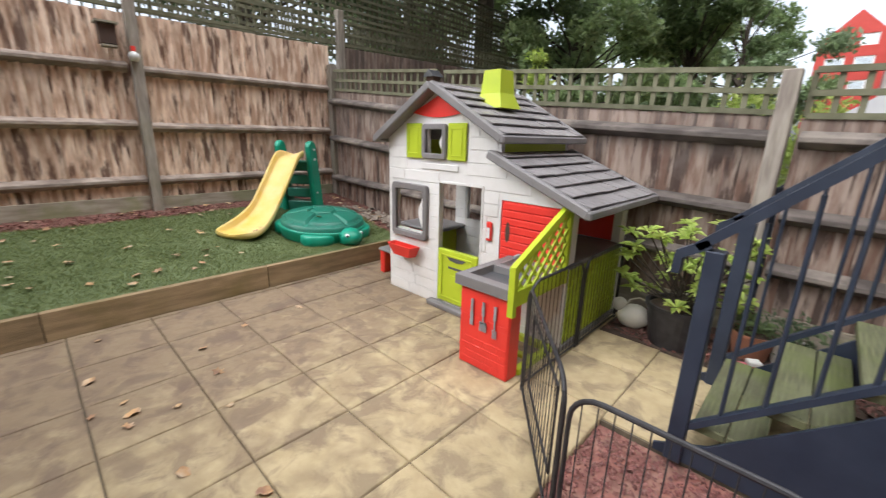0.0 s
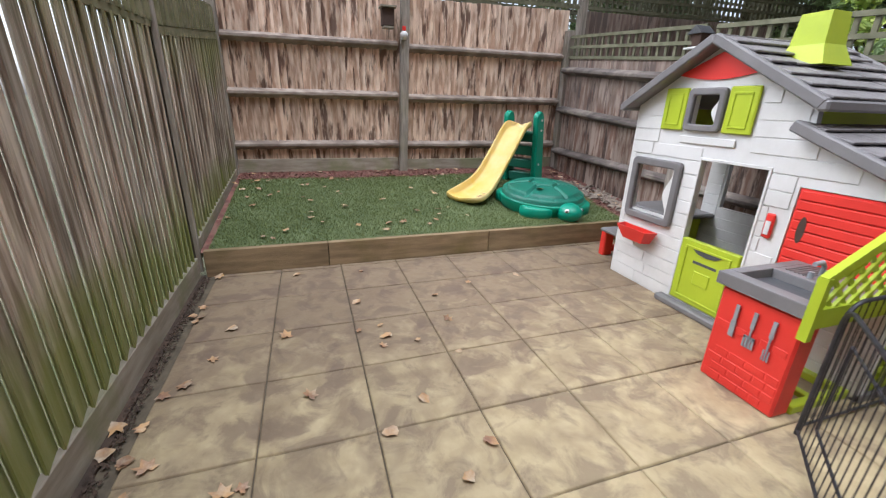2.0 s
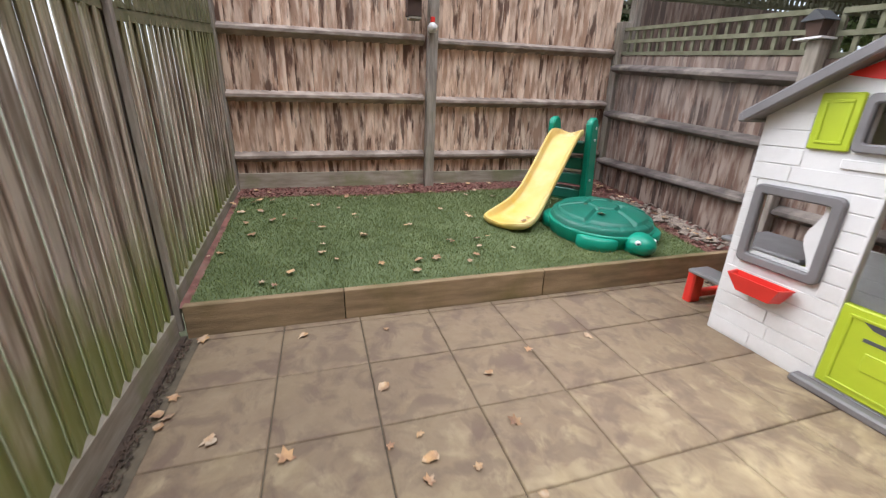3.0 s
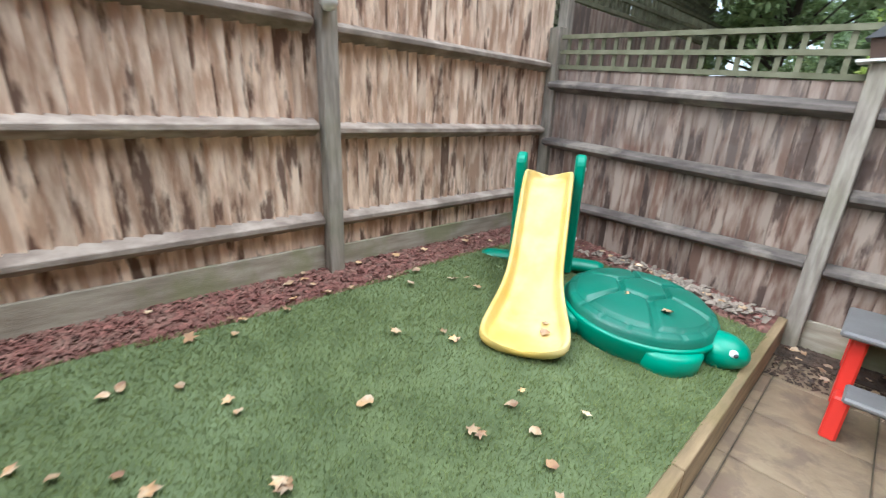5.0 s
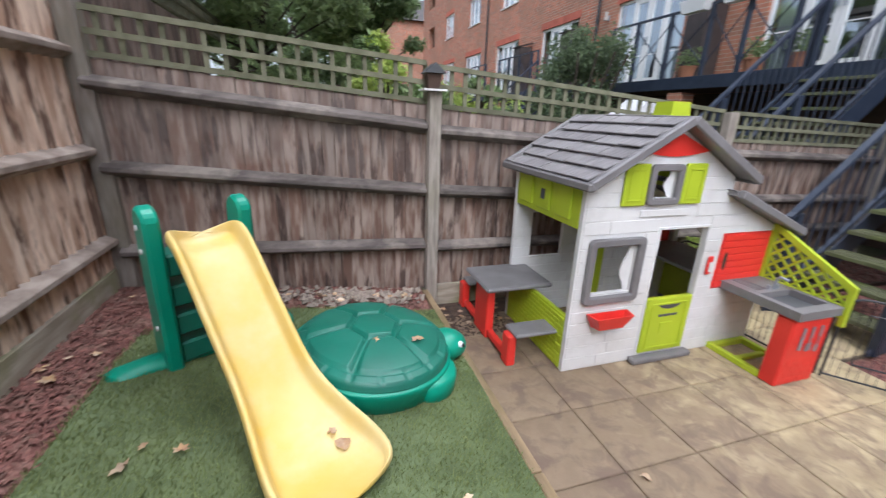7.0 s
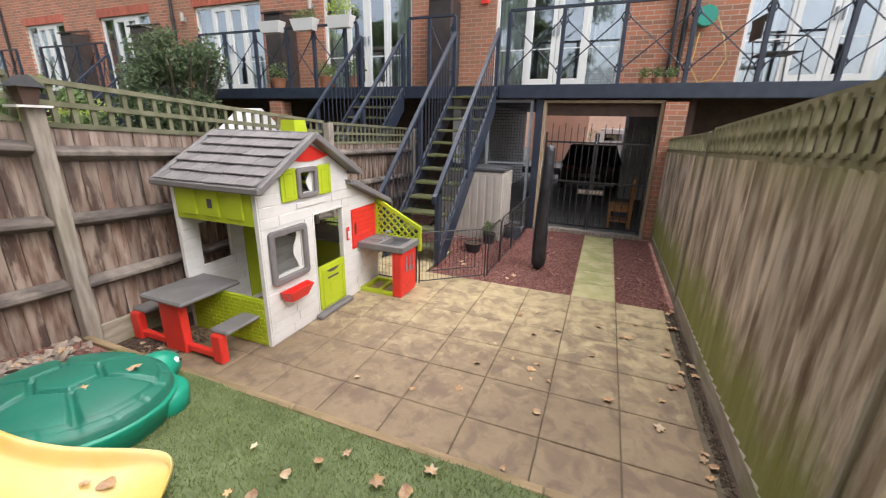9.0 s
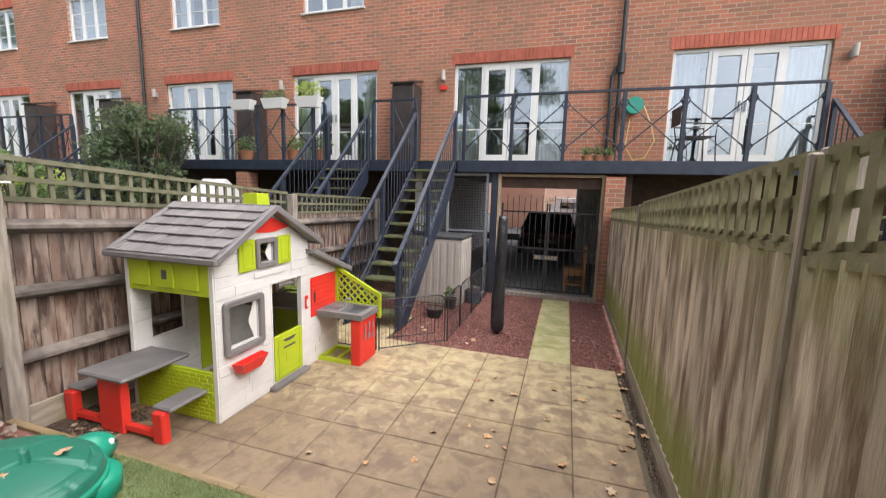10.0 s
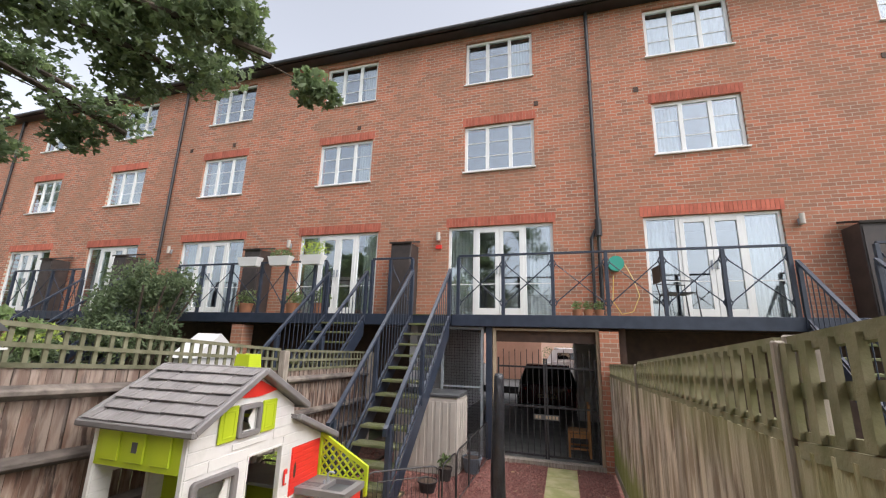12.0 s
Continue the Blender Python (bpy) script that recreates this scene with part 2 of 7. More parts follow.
M_DARK = material("dark_grey_resin_and_shade", (0.06, 0.062, 0.068), (0.085, 0.087, 0.09), 5, 0.55, 0.2, vary=0.05)
M_BROWN_BOX = material("dark_brown_cabinet", (0.035, 0.027, 0.026), (0.055, 0.042, 0.038), 5, 0.5, 0.2, vary=0.05)
M_GUTTER = material("black_upvc", (0.02, 0.02, 0.022), (0.03, 0.03, 0.033), 5, 0.4, 0, vary=0)
M_ROOF_T = material("dark_roof_tiles", (0.05, 0.045, 0.045), (0.08, 0.07, 0.065), 5, 0.85, 0.4, vary=0)
M_PALE_TIMBER = material("pale_timber_trim", (0.45, 0.35, 0.24), (0.36, 0.27, 0.18), 4, 0.8, 0.4, stretch=(4, 4, 1), vary=0.1)
M_CHAIR = material("orange_pine", (0.36, 0.17, 0.06), (0.28, 0.13, 0.045), 5, 0.6, 0.3, stretch=(5, 5, 1), vary=0.1)
M_CONC = material("worn_concrete", (0.20, 0.20, 0.19), (0.14, 0.14, 0.135), 4, 0.9, 0.4, vary=0)
M_TAR = material("tarmac", (0.05, 0.05, 0.052), (0.07, 0.07, 0.07), 30, 0.9, 0.6, vary=0)
M_PAINT = material("white_painted_wall", (0.62, 0.62, 0.62), (0.56, 0.56, 0.57), 3, 0.8, 0.1, vary=0)
M_CAR = material("dark_red_car_paint", (0.035, 0.008, 0.014), (0.045, 0.010, 0.017), 3, 0.2, 0, vary=0)
M_CAR_W = material("white_car_paint", (0.75, 0.76, 0.78), (0.78, 0.79, 0.80), 3, 0.2, 0, vary=0)
M_TYRE = material("black_rubber", (0.02, 0.02, 0.02), (0.03, 0.03, 0.03), 20, 0.9, 0.2, vary=0)
M_TRUNK = material("rough_bark", (0.085, 0.065, 0.045), (0.045, 0.035, 0.028), 9, 0.95, 1.0, stretch=(3, 3, 0.6), vary=0.1)
M_LEAF = material("mid_green_leaves", (0.23, 0.31, 0.13), (0.15, 0.215, 0.09), 2, 0.5, 0, vary=0.5)
M_LEAF_D = material("dark_green_leaves", (0.12, 0.165, 0.09), (0.155, 0.21, 0.10), 2, 0.5, 0, vary=0.5)
M_LEAF_Y = material("yellow_green_leaves", (0.52, 0.60, 0.16), (0.34, 0.46, 0.10), 3, 0.5, 0, vary=0.35)
M_LEAF_T = material("pale_green_tree_leaves", (0.33, 0.41, 0.18), (0.22, 0.30, 0.13), 2, 0.5, 0, vary=0.5)
for m_ in (M_LEAF, M_LEAF_D, M_LEAF_Y, M_LEAF_T):
    leafy(m_)
M_LEAF_O = material("fallen_brown_leaves", (0.46, 0.28, 0.13), (0.22, 0.12, 0.075), 14, 0.8, 0.4, vary=0.55, stain=(0.50, 0.42, 0.31), amount=0.8, size=14)
M_STREET = material("orange_render", (0.66, 0.44, 0.34), (0.58, 0.38, 0.29), 2, 0.9, 0.1, vary=0)
M_LAMP_RED = material("dark_red_lens", (0.16, 0.01, 0.012), (0.12, 0.008, 0.01), 4, 0.2, 0, vary=0)
M_TERRA = material("terracotta", (0.36, 0.16, 0.09), (0.30, 0.13, 0.075), 7, 0.85, 0.3, vary=0.1)
M_CREAM = material("cream_glazed_pot", (0.58, 0.55, 0.47), (0.50, 0.47, 0.40), 6, 0.5, 0.2, vary=0.05)
M_CURTAIN = material("pale_curtain_fabric", (0.62, 0.60, 0.56), (0.52, 0.50, 0.47), 6, 0.9, 0.3, stretch=(4, 4, 0.3), vary=0.1)
# indoor dimness is put into this plaster's grey
M_ROOM = material("interior_plaster_greyed_for_shade", (0.30, 0.28, 0.26), (0.26, 0.24, 0.22), 3, 0.9, 0, vary=0)
M_RENDER_R = material("bright_red_render", (0.55, 0.075, 0.06), (0.5, 0.065, 0.05), 2, 0.8, 0.1, vary=0)
# dark wood, whose colour also stands in for shade under the terrace
M_WOOD_AND_SHADE = material("dark_wood_and_recess_shade", (0.055, 0.03, 0.022), (0.08, 0.045, 0.03), 8, 0.7, 0.3, vary=0.1)
M_TEAL = material("teal_green_plastic", (0.03, 0.33, 0.25), (0.025, 0.28, 0.21), 5, 0.4, 0.1, vary=0)
M_BLUEGREY = material("blue_grey_glazed_pot", (0.10, 0.13, 0.17), (0.14, 0.17, 0.21), 6, 0.4, 0.1, vary=0.05)


def glass(name, tint=(0.9, 0.95, 0.97), clear=0.55):
    """Window glass: a mirror-like sheet that lets most of the light through."""
    m = bpy.data.materials.new(name)
    m.use_nodes = True
    n, l = m.node_tree.nodes, m.node_tree.links
    n.remove(n["Principled BSDF"])
    tr, gl, mx = n.new("ShaderNodeBsdfTransparent"), n.new("ShaderNodeBsdfGlossy"), n.new("ShaderNodeMixShader")
    tr.inputs[0].default_value = (*tint, 1)
    gl.inputs["Roughness"].default_value = 0.03
    gl.inputs["Color"].default_value = (0.85, 0.9, 0.95, 1)
    mx.inputs[0].default_value = 1 - clear
    l.new(tr.outputs[0], mx.inputs[1])
    l.new(gl.outputs[0], mx.inputs[2])
    l.new(mx.outputs[0], n["Material Output"].inputs[0])
    return m


M_GLASS = glass("window_glass", clear=0.74)
M_CARGLASS = glass("car_glass", (0.1, 0.1, 0.1), 0.5)


# ---- mesh helpers ----
def thing(name, m, label, category, group=""):
    ob = new(name)
    ob.empty_display_size = 0.05
    ob.matrix_basis = m if isinstance(m, Matrix) else pose(*m)
    return tagged(ob, label, category, group)


def mesh_of(bm, material_, smooth=False, name="mesh"):
    me = bpy.data.meshes.new(name)
    bm.normal_update()
    bm.to_mesh(me)
    bm.free()
    me.materials.append(material_)
    if smooth:
        me.polygons.foreach_set("use_smooth", [True] * len(me.polygons))
    return me


def part(name, bm, material_, parent=None, label="", smooth=False, kind="", bevel=0.0):
    if bevel:
        bmesh.ops.bevel(bm, geom=bm.edges[:], offset=bevel, segments=1, affect="EDGES", clamp_overlap=True)
    ob = new(name, mesh_of(bm, material_, smooth, name))
    ob.parent = parent
    return tagged(ob, label, kind=kind)


def piece(name, me, parent, m):
    ob = new(name, me)
    ob.parent = parent
    ob.matrix_basis = m
    return ob


def box(bm, x0, x1, y0, y1, z0, z1, m=None):
    v = [bm.verts.new((x, y, z)) for x in (x0, x1) for y in (y0, y1) for z in (z0, z1)]
    for f in ((0, 1, 3, 2), (4, 6, 7, 5), (0, 4, 5, 1), (2, 3, 7, 6), (0, 2, 6, 4), (1, 5, 7, 3)):
        bm.faces.new([v[i] for i in f])
    if m is not None:
        bmesh.ops.transform(bm, matrix=m, verts=v)
    return v


def boxes(*bs):
    bm = bmesh.new()
    for b in bs:
        box(bm, *b)
    return bm


def rod(bm, p, q, r, r2=None, n=8):
    p, q = Vector(p), Vector(q)
    turn = (q - p).to_track_quat("Z", "Y").to_matrix()
    rings = []
    for c, rad in ((p, r), (q, r if r2 is None else r2)):
        rings.append([bm.verts.new(c + turn @ Vector((rad * math.cos(2 * math.pi * i / n), rad * math.sin(2 * math.pi * i / n), 0))) for i in range(n)])
    for i in range(n):
        bm.faces.new((rings[0][i], rings[0][(i + 1) % n], rings[1][(i + 1) % n], rings[1][i]))
    bm.faces.new(rings[0][::-1])
    bm.faces.new(rings[1])


def bar(bm, p, q, w, h):
    """A square-cut bar from p to q, w wide (level) and h deep."""
    p, q = Vector(p), Vector(q)
    d = (q - p).normalized()
    side = d.cross(Vector((0, 0, 1)))
    side = side.normalized() if side.length > 1e-4 else Vector((0, 1, 0))
    up = side.cross(d)
    v = [bm.verts.new(c + side * a * w / 2 + up * b * h / 2) for c in (p, q) for a, b in ((-1, -1), (1, -1), (1, 1), (-1, 1))]
    for f in ((0, 3, 2, 1), (4, 5, 6, 7), (0, 1, 5, 4), (1, 2, 6, 5), (2, 3, 7, 6), (3, 0, 4, 7)):
        bm.faces.new([v[i] for i in f])


def tube(bm, pts, r, n=6):
    pts = [Vector(p) for p in pts]
    rings = []
    for i, p in enumerate(pts):
        d = (pts[min(i + 1, len(pts) - 1)] - pts[max(i - 1, 0)]).normalized()
        turn = d.to_track_quat("Z", "Y").to_matrix()
        rings.append([bm.verts.new(p + turn @ Vector((r * math.cos(2 * math.pi * k / n), r * math.sin(2 * math.pi * k / n), 0))) for k in range(n)])
    for a, b in zip(rings, rings[1:]):
        k0 = min(range(n), key=lambda k: (b[k].co - a[0].co).length)
        for k in range(n):
            bm.faces.new((a[k], a[(k + 1) % n], b[(k0 + k + 1) % n], b[(k0 + k) % n]))
    bm.faces.new(rings[0][::-1])
    bm.faces.new(rings[-1])


def slab(bm, outline, holes, y0, y1):
    """An upright sheet in x and z from y0 to y1 with the outline given, and square holes (x0, x1, z0, z1) cut through it: a grid of cells, kept where inside."""
    xs = sorted({x for x, z in outline} | {h[i] for h in holes for i in (0, 1)})
    n = len(outline)

    def span(x):
        zs = []
        for i in range(n):
            (xa, za), (xb, zb) = outline[i], outline[(i + 1) % n]
            if xa != xb and min(xa, xb) - 1e-9 <= x <= max(xa, xb) + 1e-9:
                zs.append(za + (zb - za) * (x - xa) / (xb - xa))
        return min(zs), max(zs)
    for xa, xb in zip(xs, xs[1:]):
        e = (xb - xa) * 1e-3
        (la, ha), (lb, hb) = span(xa + e), span(xb - e)
        cuts = sorted([(h[2], h[3]) for h in holes if h[0] <= xa + 1e-6 and h[1] >= xb - 1e-6])
        runs, lo = [], (la, lb)
        for c0, c1 in cuts:
            runs.append((lo, (c0, c0)))
            lo = (c1, c1)
        runs.append((lo, (ha, hb)))
        for (a0, b0), (a1, b1) in runs:
            if a1 - a0 < 1e-5 and b1 - b0 < 1e-5:
                continue
            v = [bm.verts.new(p) for p in ((xa, y0, a0), (xb, y0, b0), (xb, y0, b1), (xa, y0, a1), (xa, y1, a0), (xb, y1, b0), (xb, y1, b1), (xa, y1, a1))]
            for f in ((0, 1, 2, 3), (7, 6, 5, 4), (0, 4, 5, 1), (1, 5, 6, 2), (2, 6, 7, 3), (3, 7, 4, 0)):
                bm.faces.new([v[i] for i in f])


def lathe(bm, profile, n=24, m=None):
    rings = [[bm.verts.new((r * math.cos(2 * math.pi * i / n), r * math.sin(2 * math.pi * i / n), z)) for i in range(n)] for r, z in profile]
    for a, b in zip(rings, rings[1:]):
        for i in range(n):
            bm.faces.new((a[i], a[(i + 1) % n], b[(i + 1) % n], b[i]))
    bm.faces.new(rings[0][::-1])
    bm.faces.new(rings[-1])
    if m is not None:
        bmesh.ops.transform(bm, matrix=m, verts=[v for r in rings for v in r])


def cloud(name, centres, count, size, material_, parent=None, label="", seed=1, squash=1.0, kind="stuff", shape=1.0):
    """Many small folded leaves spread through overlapping clumps (x, y, z, radius)."""
    rng = np.random.default_rng(seed)
    c = np.array(centres, float)
    w = c[:, 3] ** 2
    which = rng.choice(len(c), count, p=w / w.sum())
    d = rng.normal(size=(count, 3))
    d /= np.linalg.norm(d, axis=1)[:, None]
    r = rng.random(count) ** 0.45 * (0.75 + 0.5 * rng.random(count))
    p = c[which, :3] + d * (r * c[which, 3])[:, None] * np.array([1, 1, squash])
    u = rng.normal(size=(count, 3))
    u /= np.linalg.norm(u, axis=1)[:, None]
    v = np.cross(u, rng.normal(size=(count, 3)))
    v /= np.linalg.norm(v, axis=1)[:, None]
    s = (size * (0.6 + 0.8 * rng.random(count)))[:, None]
    nrm = np.cross(u, v) * s * 0.2
    verts = np.stack([p - u * s, p + v * s * 0.45 * shape - nrm, p + u * s, p - v * s * 0.45 * shape - nrm], 1).reshape(-1, 3)
    i = np.arange(count)[:, None] * 4
    faces = np.concatenate([i + [0, 1, 2], i + [0, 2, 3]], 1).reshape(-1, 3)
    me = bpy.data.meshes.new(name)
    me.from_pydata(verts.tolist(), [], faces.tolist())
    me.materials.append(material_)
    ob = new(name, me)
    ob.parent = parent
    return tagged(ob, label, kind=kind)


def scatter(name, points, size, material_, label, seed=1, flat=0.5, category="", long=1.0):
    """Many little broken stones or chips at the points given, as one mesh."""
    rng = np.random.default_rng(seed)
    p = np.array(points, float)
    k = len(p)
    base = np.array([(1, 0, 0), (0, 1, 0), (-1, 0, 0), (0, -1, 0), (0.2, 0.1, 1), (-0.1, 0, -1)], float)
    s = size * (0.5 + rng.random((k, 1, 1)))
    v = base[None] * (0.7 + 0.6 * rng.random((k, 6, 3))) * s * np.array([long, 1, flat])
    a = rng.random(k) * 6.283
    tilt = rng.normal(size=(k, 2)) * 0.35
    ca, sa = np.cos(a)[:, None], np.sin(a)[:, None]
    x = v[:, :, 0] * ca - v[:, :, 1] * sa
    y = v[:, :, 0] * sa + v[:, :, 1] * ca
    z = v[:, :, 2] + x * tilt[:, :1] + y * tilt[:, 1:]
    verts = (np.stack([x, y, z], 2) + p[:, None]).reshape(-1, 3)
    f = np.array([(0, 1, 4), (1, 2, 4), (2, 3, 4), (3, 0, 4), (1, 0, 5), (2, 1, 5), (3, 2, 5), (0, 3, 5)])
    faces = (np.arange(k)[:, None, None] * 6 + f[None]).reshape(-1, 3)
    me = bpy.data.meshes.new(name)
    me.from_pydata(verts.tolist(), [], faces.tolist())
    me.materials.append(material_)
    return tagged(new(name, me), label, category, kind="stuff")


def lawn_z(x, y=0.0):
    """The turf climbs gently from the edging to the back fence."""
    return 0.175 + (-3.35 - x) * 0.105 if x < -3.35 else 0.175


# ---- the large structure ----
def pier(x, y):
    """Brick pier under the deck."""
    return tagged(part("pier", boxes((x - 0.16, x + 0.16, y - 0.15, y + 0.15, -0.05, 2.14)), M_BRICK), "red brick pier carrying the terrace", kind="structure")


bm = bmesh.new()
for x0, x1, y0, y1, z in ((-400, -5.75, -400, 400, -0.06), (-5.75, 60, -400, 400, -0.06), (60, 400, -400, 400, -0.06)):
    vs = [bm.verts.new(p) for p in ((x0, y0, z), (x1, y0, z), (x1, y1, z), (x0, y1, z))]
    bm.faces.new(vs)
bmesh.ops.remove_doubles(bm, verts=bm.verts[:], dist=1e-4)
tagged(part("ground", bm, M_FIELD), "bare soil and rough grass", kind="structure")
tagged(part("paving_bed", boxes((-3.34, -0.585, -0.995, 3.3, -0.05, -0.012), (-0.585, 0.4, 1.78, 2.72, -0.05, -0.012)), M_JOINT), "dark sandy bed between paving slabs", kind="structure")
tagged(part("planting_bed", boxes((-0.98, 3.9, 2.70, 3.34, -0.05, 0.005)), M_SOIL), "dark soil bed by the fence", kind="structure")
tagged(part("soil_strip", boxes((-3.34, -0.585, -0.995, -0.935, -0.011, 0.004), (-3.34, -0.985, 3.08, 3.33, -0.011, 0.006)), M_SOIL), "soil strip at the foot of the fence", kind="structure")
tagged(part("gravel_bed", boxes((-0.58, 2.45, -0.995, 1.775, -0.05, -0.035), (0.4, 2.45, 1.775, 2.69, -0.05, -0.035)), M_BARK), "red granite gravel", kind="structure")

# turf and the bark border behind it, both sloping up to the back fence
bm = bmesh.new()
gx, gy = np.linspace(-3.37, -5.62, 24), np.linspace(-0.96, 3.36, 40)
grid = [[bm.verts.new((x, y, lawn_z(x) + 0.012 * noise.noise(Vector((x * 1.7, y * 1.7, 0))) - 0.012)) for y in gy] for x in gx]
for i in range(len(gx) - 1):
    for j in range(len(gy) - 1):
        bm.faces.new((grid[i][j], grid[i][j + 1], grid[i + 1][j + 1], grid[i + 1][j]))
tagged(part("bark_border", bm, M_BARK), "red bark mulch border", kind="structure")


def turf_inside(x, y):
    """Where turf lies: up to a strip along the back and a rounded corner by the stones."""
    back = -5.22 + 0.03 * math.sin(y * 2.3)
    return x > back and y < 2.93 + 0.03 * math.sin(x * 4) and (x + 5.2) * 0.35 + (2.9 - y) > 0.18


bm = bmesh.new()
gx, gy = np.arange(-3.375, -5.30, -0.05), np.arange(-0.90, 3.0, 0.05)
top = {}
for i, x in enumerate(gx):
    for j, y in enumerate(gy):
        if turf_inside(x, y):
            top[i, j] = bm.verts.new((x, y, lawn_z(x) + 0.010 + 0.012 * noise.noise(Vector((x * 1.7, y * 1.7, 0)))))
for (i, j) in list(top):
    q = [(i, j), (i, j + 1), (i + 1, j + 1), (i + 1, j)]
    if all(k in top for k in q):
        bm.faces.new([top[k] for k in q])
tagged(part("turf", bm, M_TURF), "artificial grass lawn", kind="structure")

# edging boards between patio and lawn
for n, (y0, y1) in enumerate(((-0.93, -0.05), (-0.045, 1.35), (1.355, 3.28))):
    tagged(part("edging_board", boxes((-3.385, -3.335, y0, y1, -0.04, 0.192)), M_SLEEPER, bevel=0.004), "pale softwood edging board between lawn and paving", kind="structure")

# gravel path's slabs' bed and under-croft
tagged(part("undercroft_floor", boxes((2.46, 9.2, -1.2, 2.6, -0.05, 0.0)), M_CONC), "grey concrete undercroft floor", kind="structure")
tagged(part("threshold", boxes((2.30, 2.455, -0.86, 0.95, -0.05, 0.03)), M_POST), "timber threshold under the gates", kind="structure")
tagged(part("undercroft_wall", boxes((3.9, 9.2, -1.35, -1.15, -0.05, 2.2), (2.6, 9.2, 2.5, 2.65, -0.05, 2.2)), M_PAINT), "painted undercroft side wall", kind="structure")
# near-black colour stands in for the shade of the recess by the gate
tagged(part("undercroft_wall", boxes((2.585, 3.895, -1.3, -1.15, -0.05, 2.195)), M_WOOD_AND_SHADE), "undercroft side wall by the gate coloured dark for the recess shade", kind="structure")
# the undercroft's shade is put into the ceiling's dark grey
tagged(part("ceiling", boxes((3.61, 9.2, -1.15, 2.5, 2.2, 2.3)), M_DARK), "undercroft ceiling coloured dark for its shade", kind="structure")
tagged(part("white_partition", boxes((6.5, 9.2, -1.14, -0.55, 0.0, 2.19)), M_PAINT), "white painted wall inside the undercroft", kind="structure")
tagged(part("road", boxes((9.2, 34, -20, 20, -0.055, -0.01)), M_TAR), "grey tarmac street behind the houses", kind="structure")
tagged(part("raised_parking", boxes((11.3, 26.9, -13.9, 13.9, -0.05, 0.24)), M_TAR), "raised tarmac parking strip", kind="structure")
tagged(part("street_pier", boxes((14.6, 15.0, 0.75, 3.2, 0.24, 3.0)), M_STREET), "orange brick pier across the street", kind="structure")
tagged(part("street_wall", boxes((27, 27.4, -14, 14, -0.05, 4.0)), M_STREET), "orange rendered wall across the street", kind="structure")

WALL_X, TOP = 3.6, 9.64
UNITS = [(1.03, 1.17), (-3.10, 1.18), (5.12, 1.12), (9.16, 1.12), (13.07, 1.09), (16.95, 1.05), (20.9, 1.05), (24.9, 1.05), (-7.2, 1.17), (-11.3, 1.15), (28.9, 1.05)]
holes = []
for cy, half in UNITS:
    holes.append((cy - half, cy + half, 2.43, 4.485))
    w = half * 0.705
    holes.append((cy - w, cy + w, 5.80, 7.025))
    holes.append((cy - w, cy + w, 8.14, 9.40))
bm = bmesh.new()
slab(bm, [(-16, 2.2), (31, 2.2), (31, TOP), (-16, TOP)], holes, 0, 0.3)
bmesh.ops.remove_doubles(bm, verts=bm.verts[:], dist=1e-5)
bmesh.ops.transform(bm, matrix=Matrix(((0, 1, 0, WALL_X), (1, 0, 0, 0), (0, 0, 1, 0), (0, 0, 0, 1))), verts=bm.verts[:])
bmesh.ops.recalc_face_normals(bm, faces=bm.faces[:])
tagged(part("wall_house_terrace", bm, M_BRICK), "multi red brick rear wall of a four storey terrace", kind="structure")
# rooms behind the glass, their shade carried by the greyed plaster
tagged(part("wall_back_of_rooms", boxes((6.6, 6.75, -16, 31, 2.3, TOP)), M_ROOM), "room walls behind the windows coloured grey for indoor shade", kind="structure")
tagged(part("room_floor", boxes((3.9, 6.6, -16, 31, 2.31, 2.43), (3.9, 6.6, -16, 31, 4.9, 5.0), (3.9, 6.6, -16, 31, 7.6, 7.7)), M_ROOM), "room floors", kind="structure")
for cy in [-1.03 - 4.13 * k for k in range(0, 3)] + [3.07, 7.14, 11.1, 15.0, 18.9, 22.9]:
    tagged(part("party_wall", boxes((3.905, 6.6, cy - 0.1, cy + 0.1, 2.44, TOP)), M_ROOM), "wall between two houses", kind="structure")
# plain sheets whose dark colour carries the recess's shade
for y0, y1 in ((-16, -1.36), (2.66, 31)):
    tagged(part("undercroft_back_wall", boxes((3.62, 3.8, y0, y1, -0.05, 2.195)), M_WOOD_AND_SHADE), "wall coloured dark for the shaded recess under the terrace", kind="structure")
# roof and gutter
bm = bmesh.new()
for a in ((3.32, TOP - 0.02), (3.32, TOP + 0.05)):
    pass
vs = [bm.verts.new(p) for y in (-16.2, 31.2) for p in ((3.28, y, TOP + 0.02), (3.28, y, TOP + 0.09), (7.2, y, TOP + 2.2), (11, y, TOP + 0.1), (11, y, TOP + 0.02))]
for i in range(5):
    bm.faces.new((vs[i], vs[(i + 1) % 5], vs[5 + (i + 1) % 5], vs[5 + i]))
bm.faces.new(vs[:5][::-1])
bm.faces.new(vs[5:])
tagged(part("roof", bm, M_ROOF_T), "dark tiled roof", kind="structure")
tagged(part("soffit", boxes((3.30, 3.598, -16.1, 31.1, TOP - 0.06, TOP + 0.018)), M_GUTTER), "black soffit board", kind="structure")
bm = bmesh.new()
rod(bm, (3.23, -16, TOP), (3.23, 31, TOP), 0.06, n=10)
tagged(part("gutter", bm, M_GUTTER), "black plastic gutter", kind="structure")
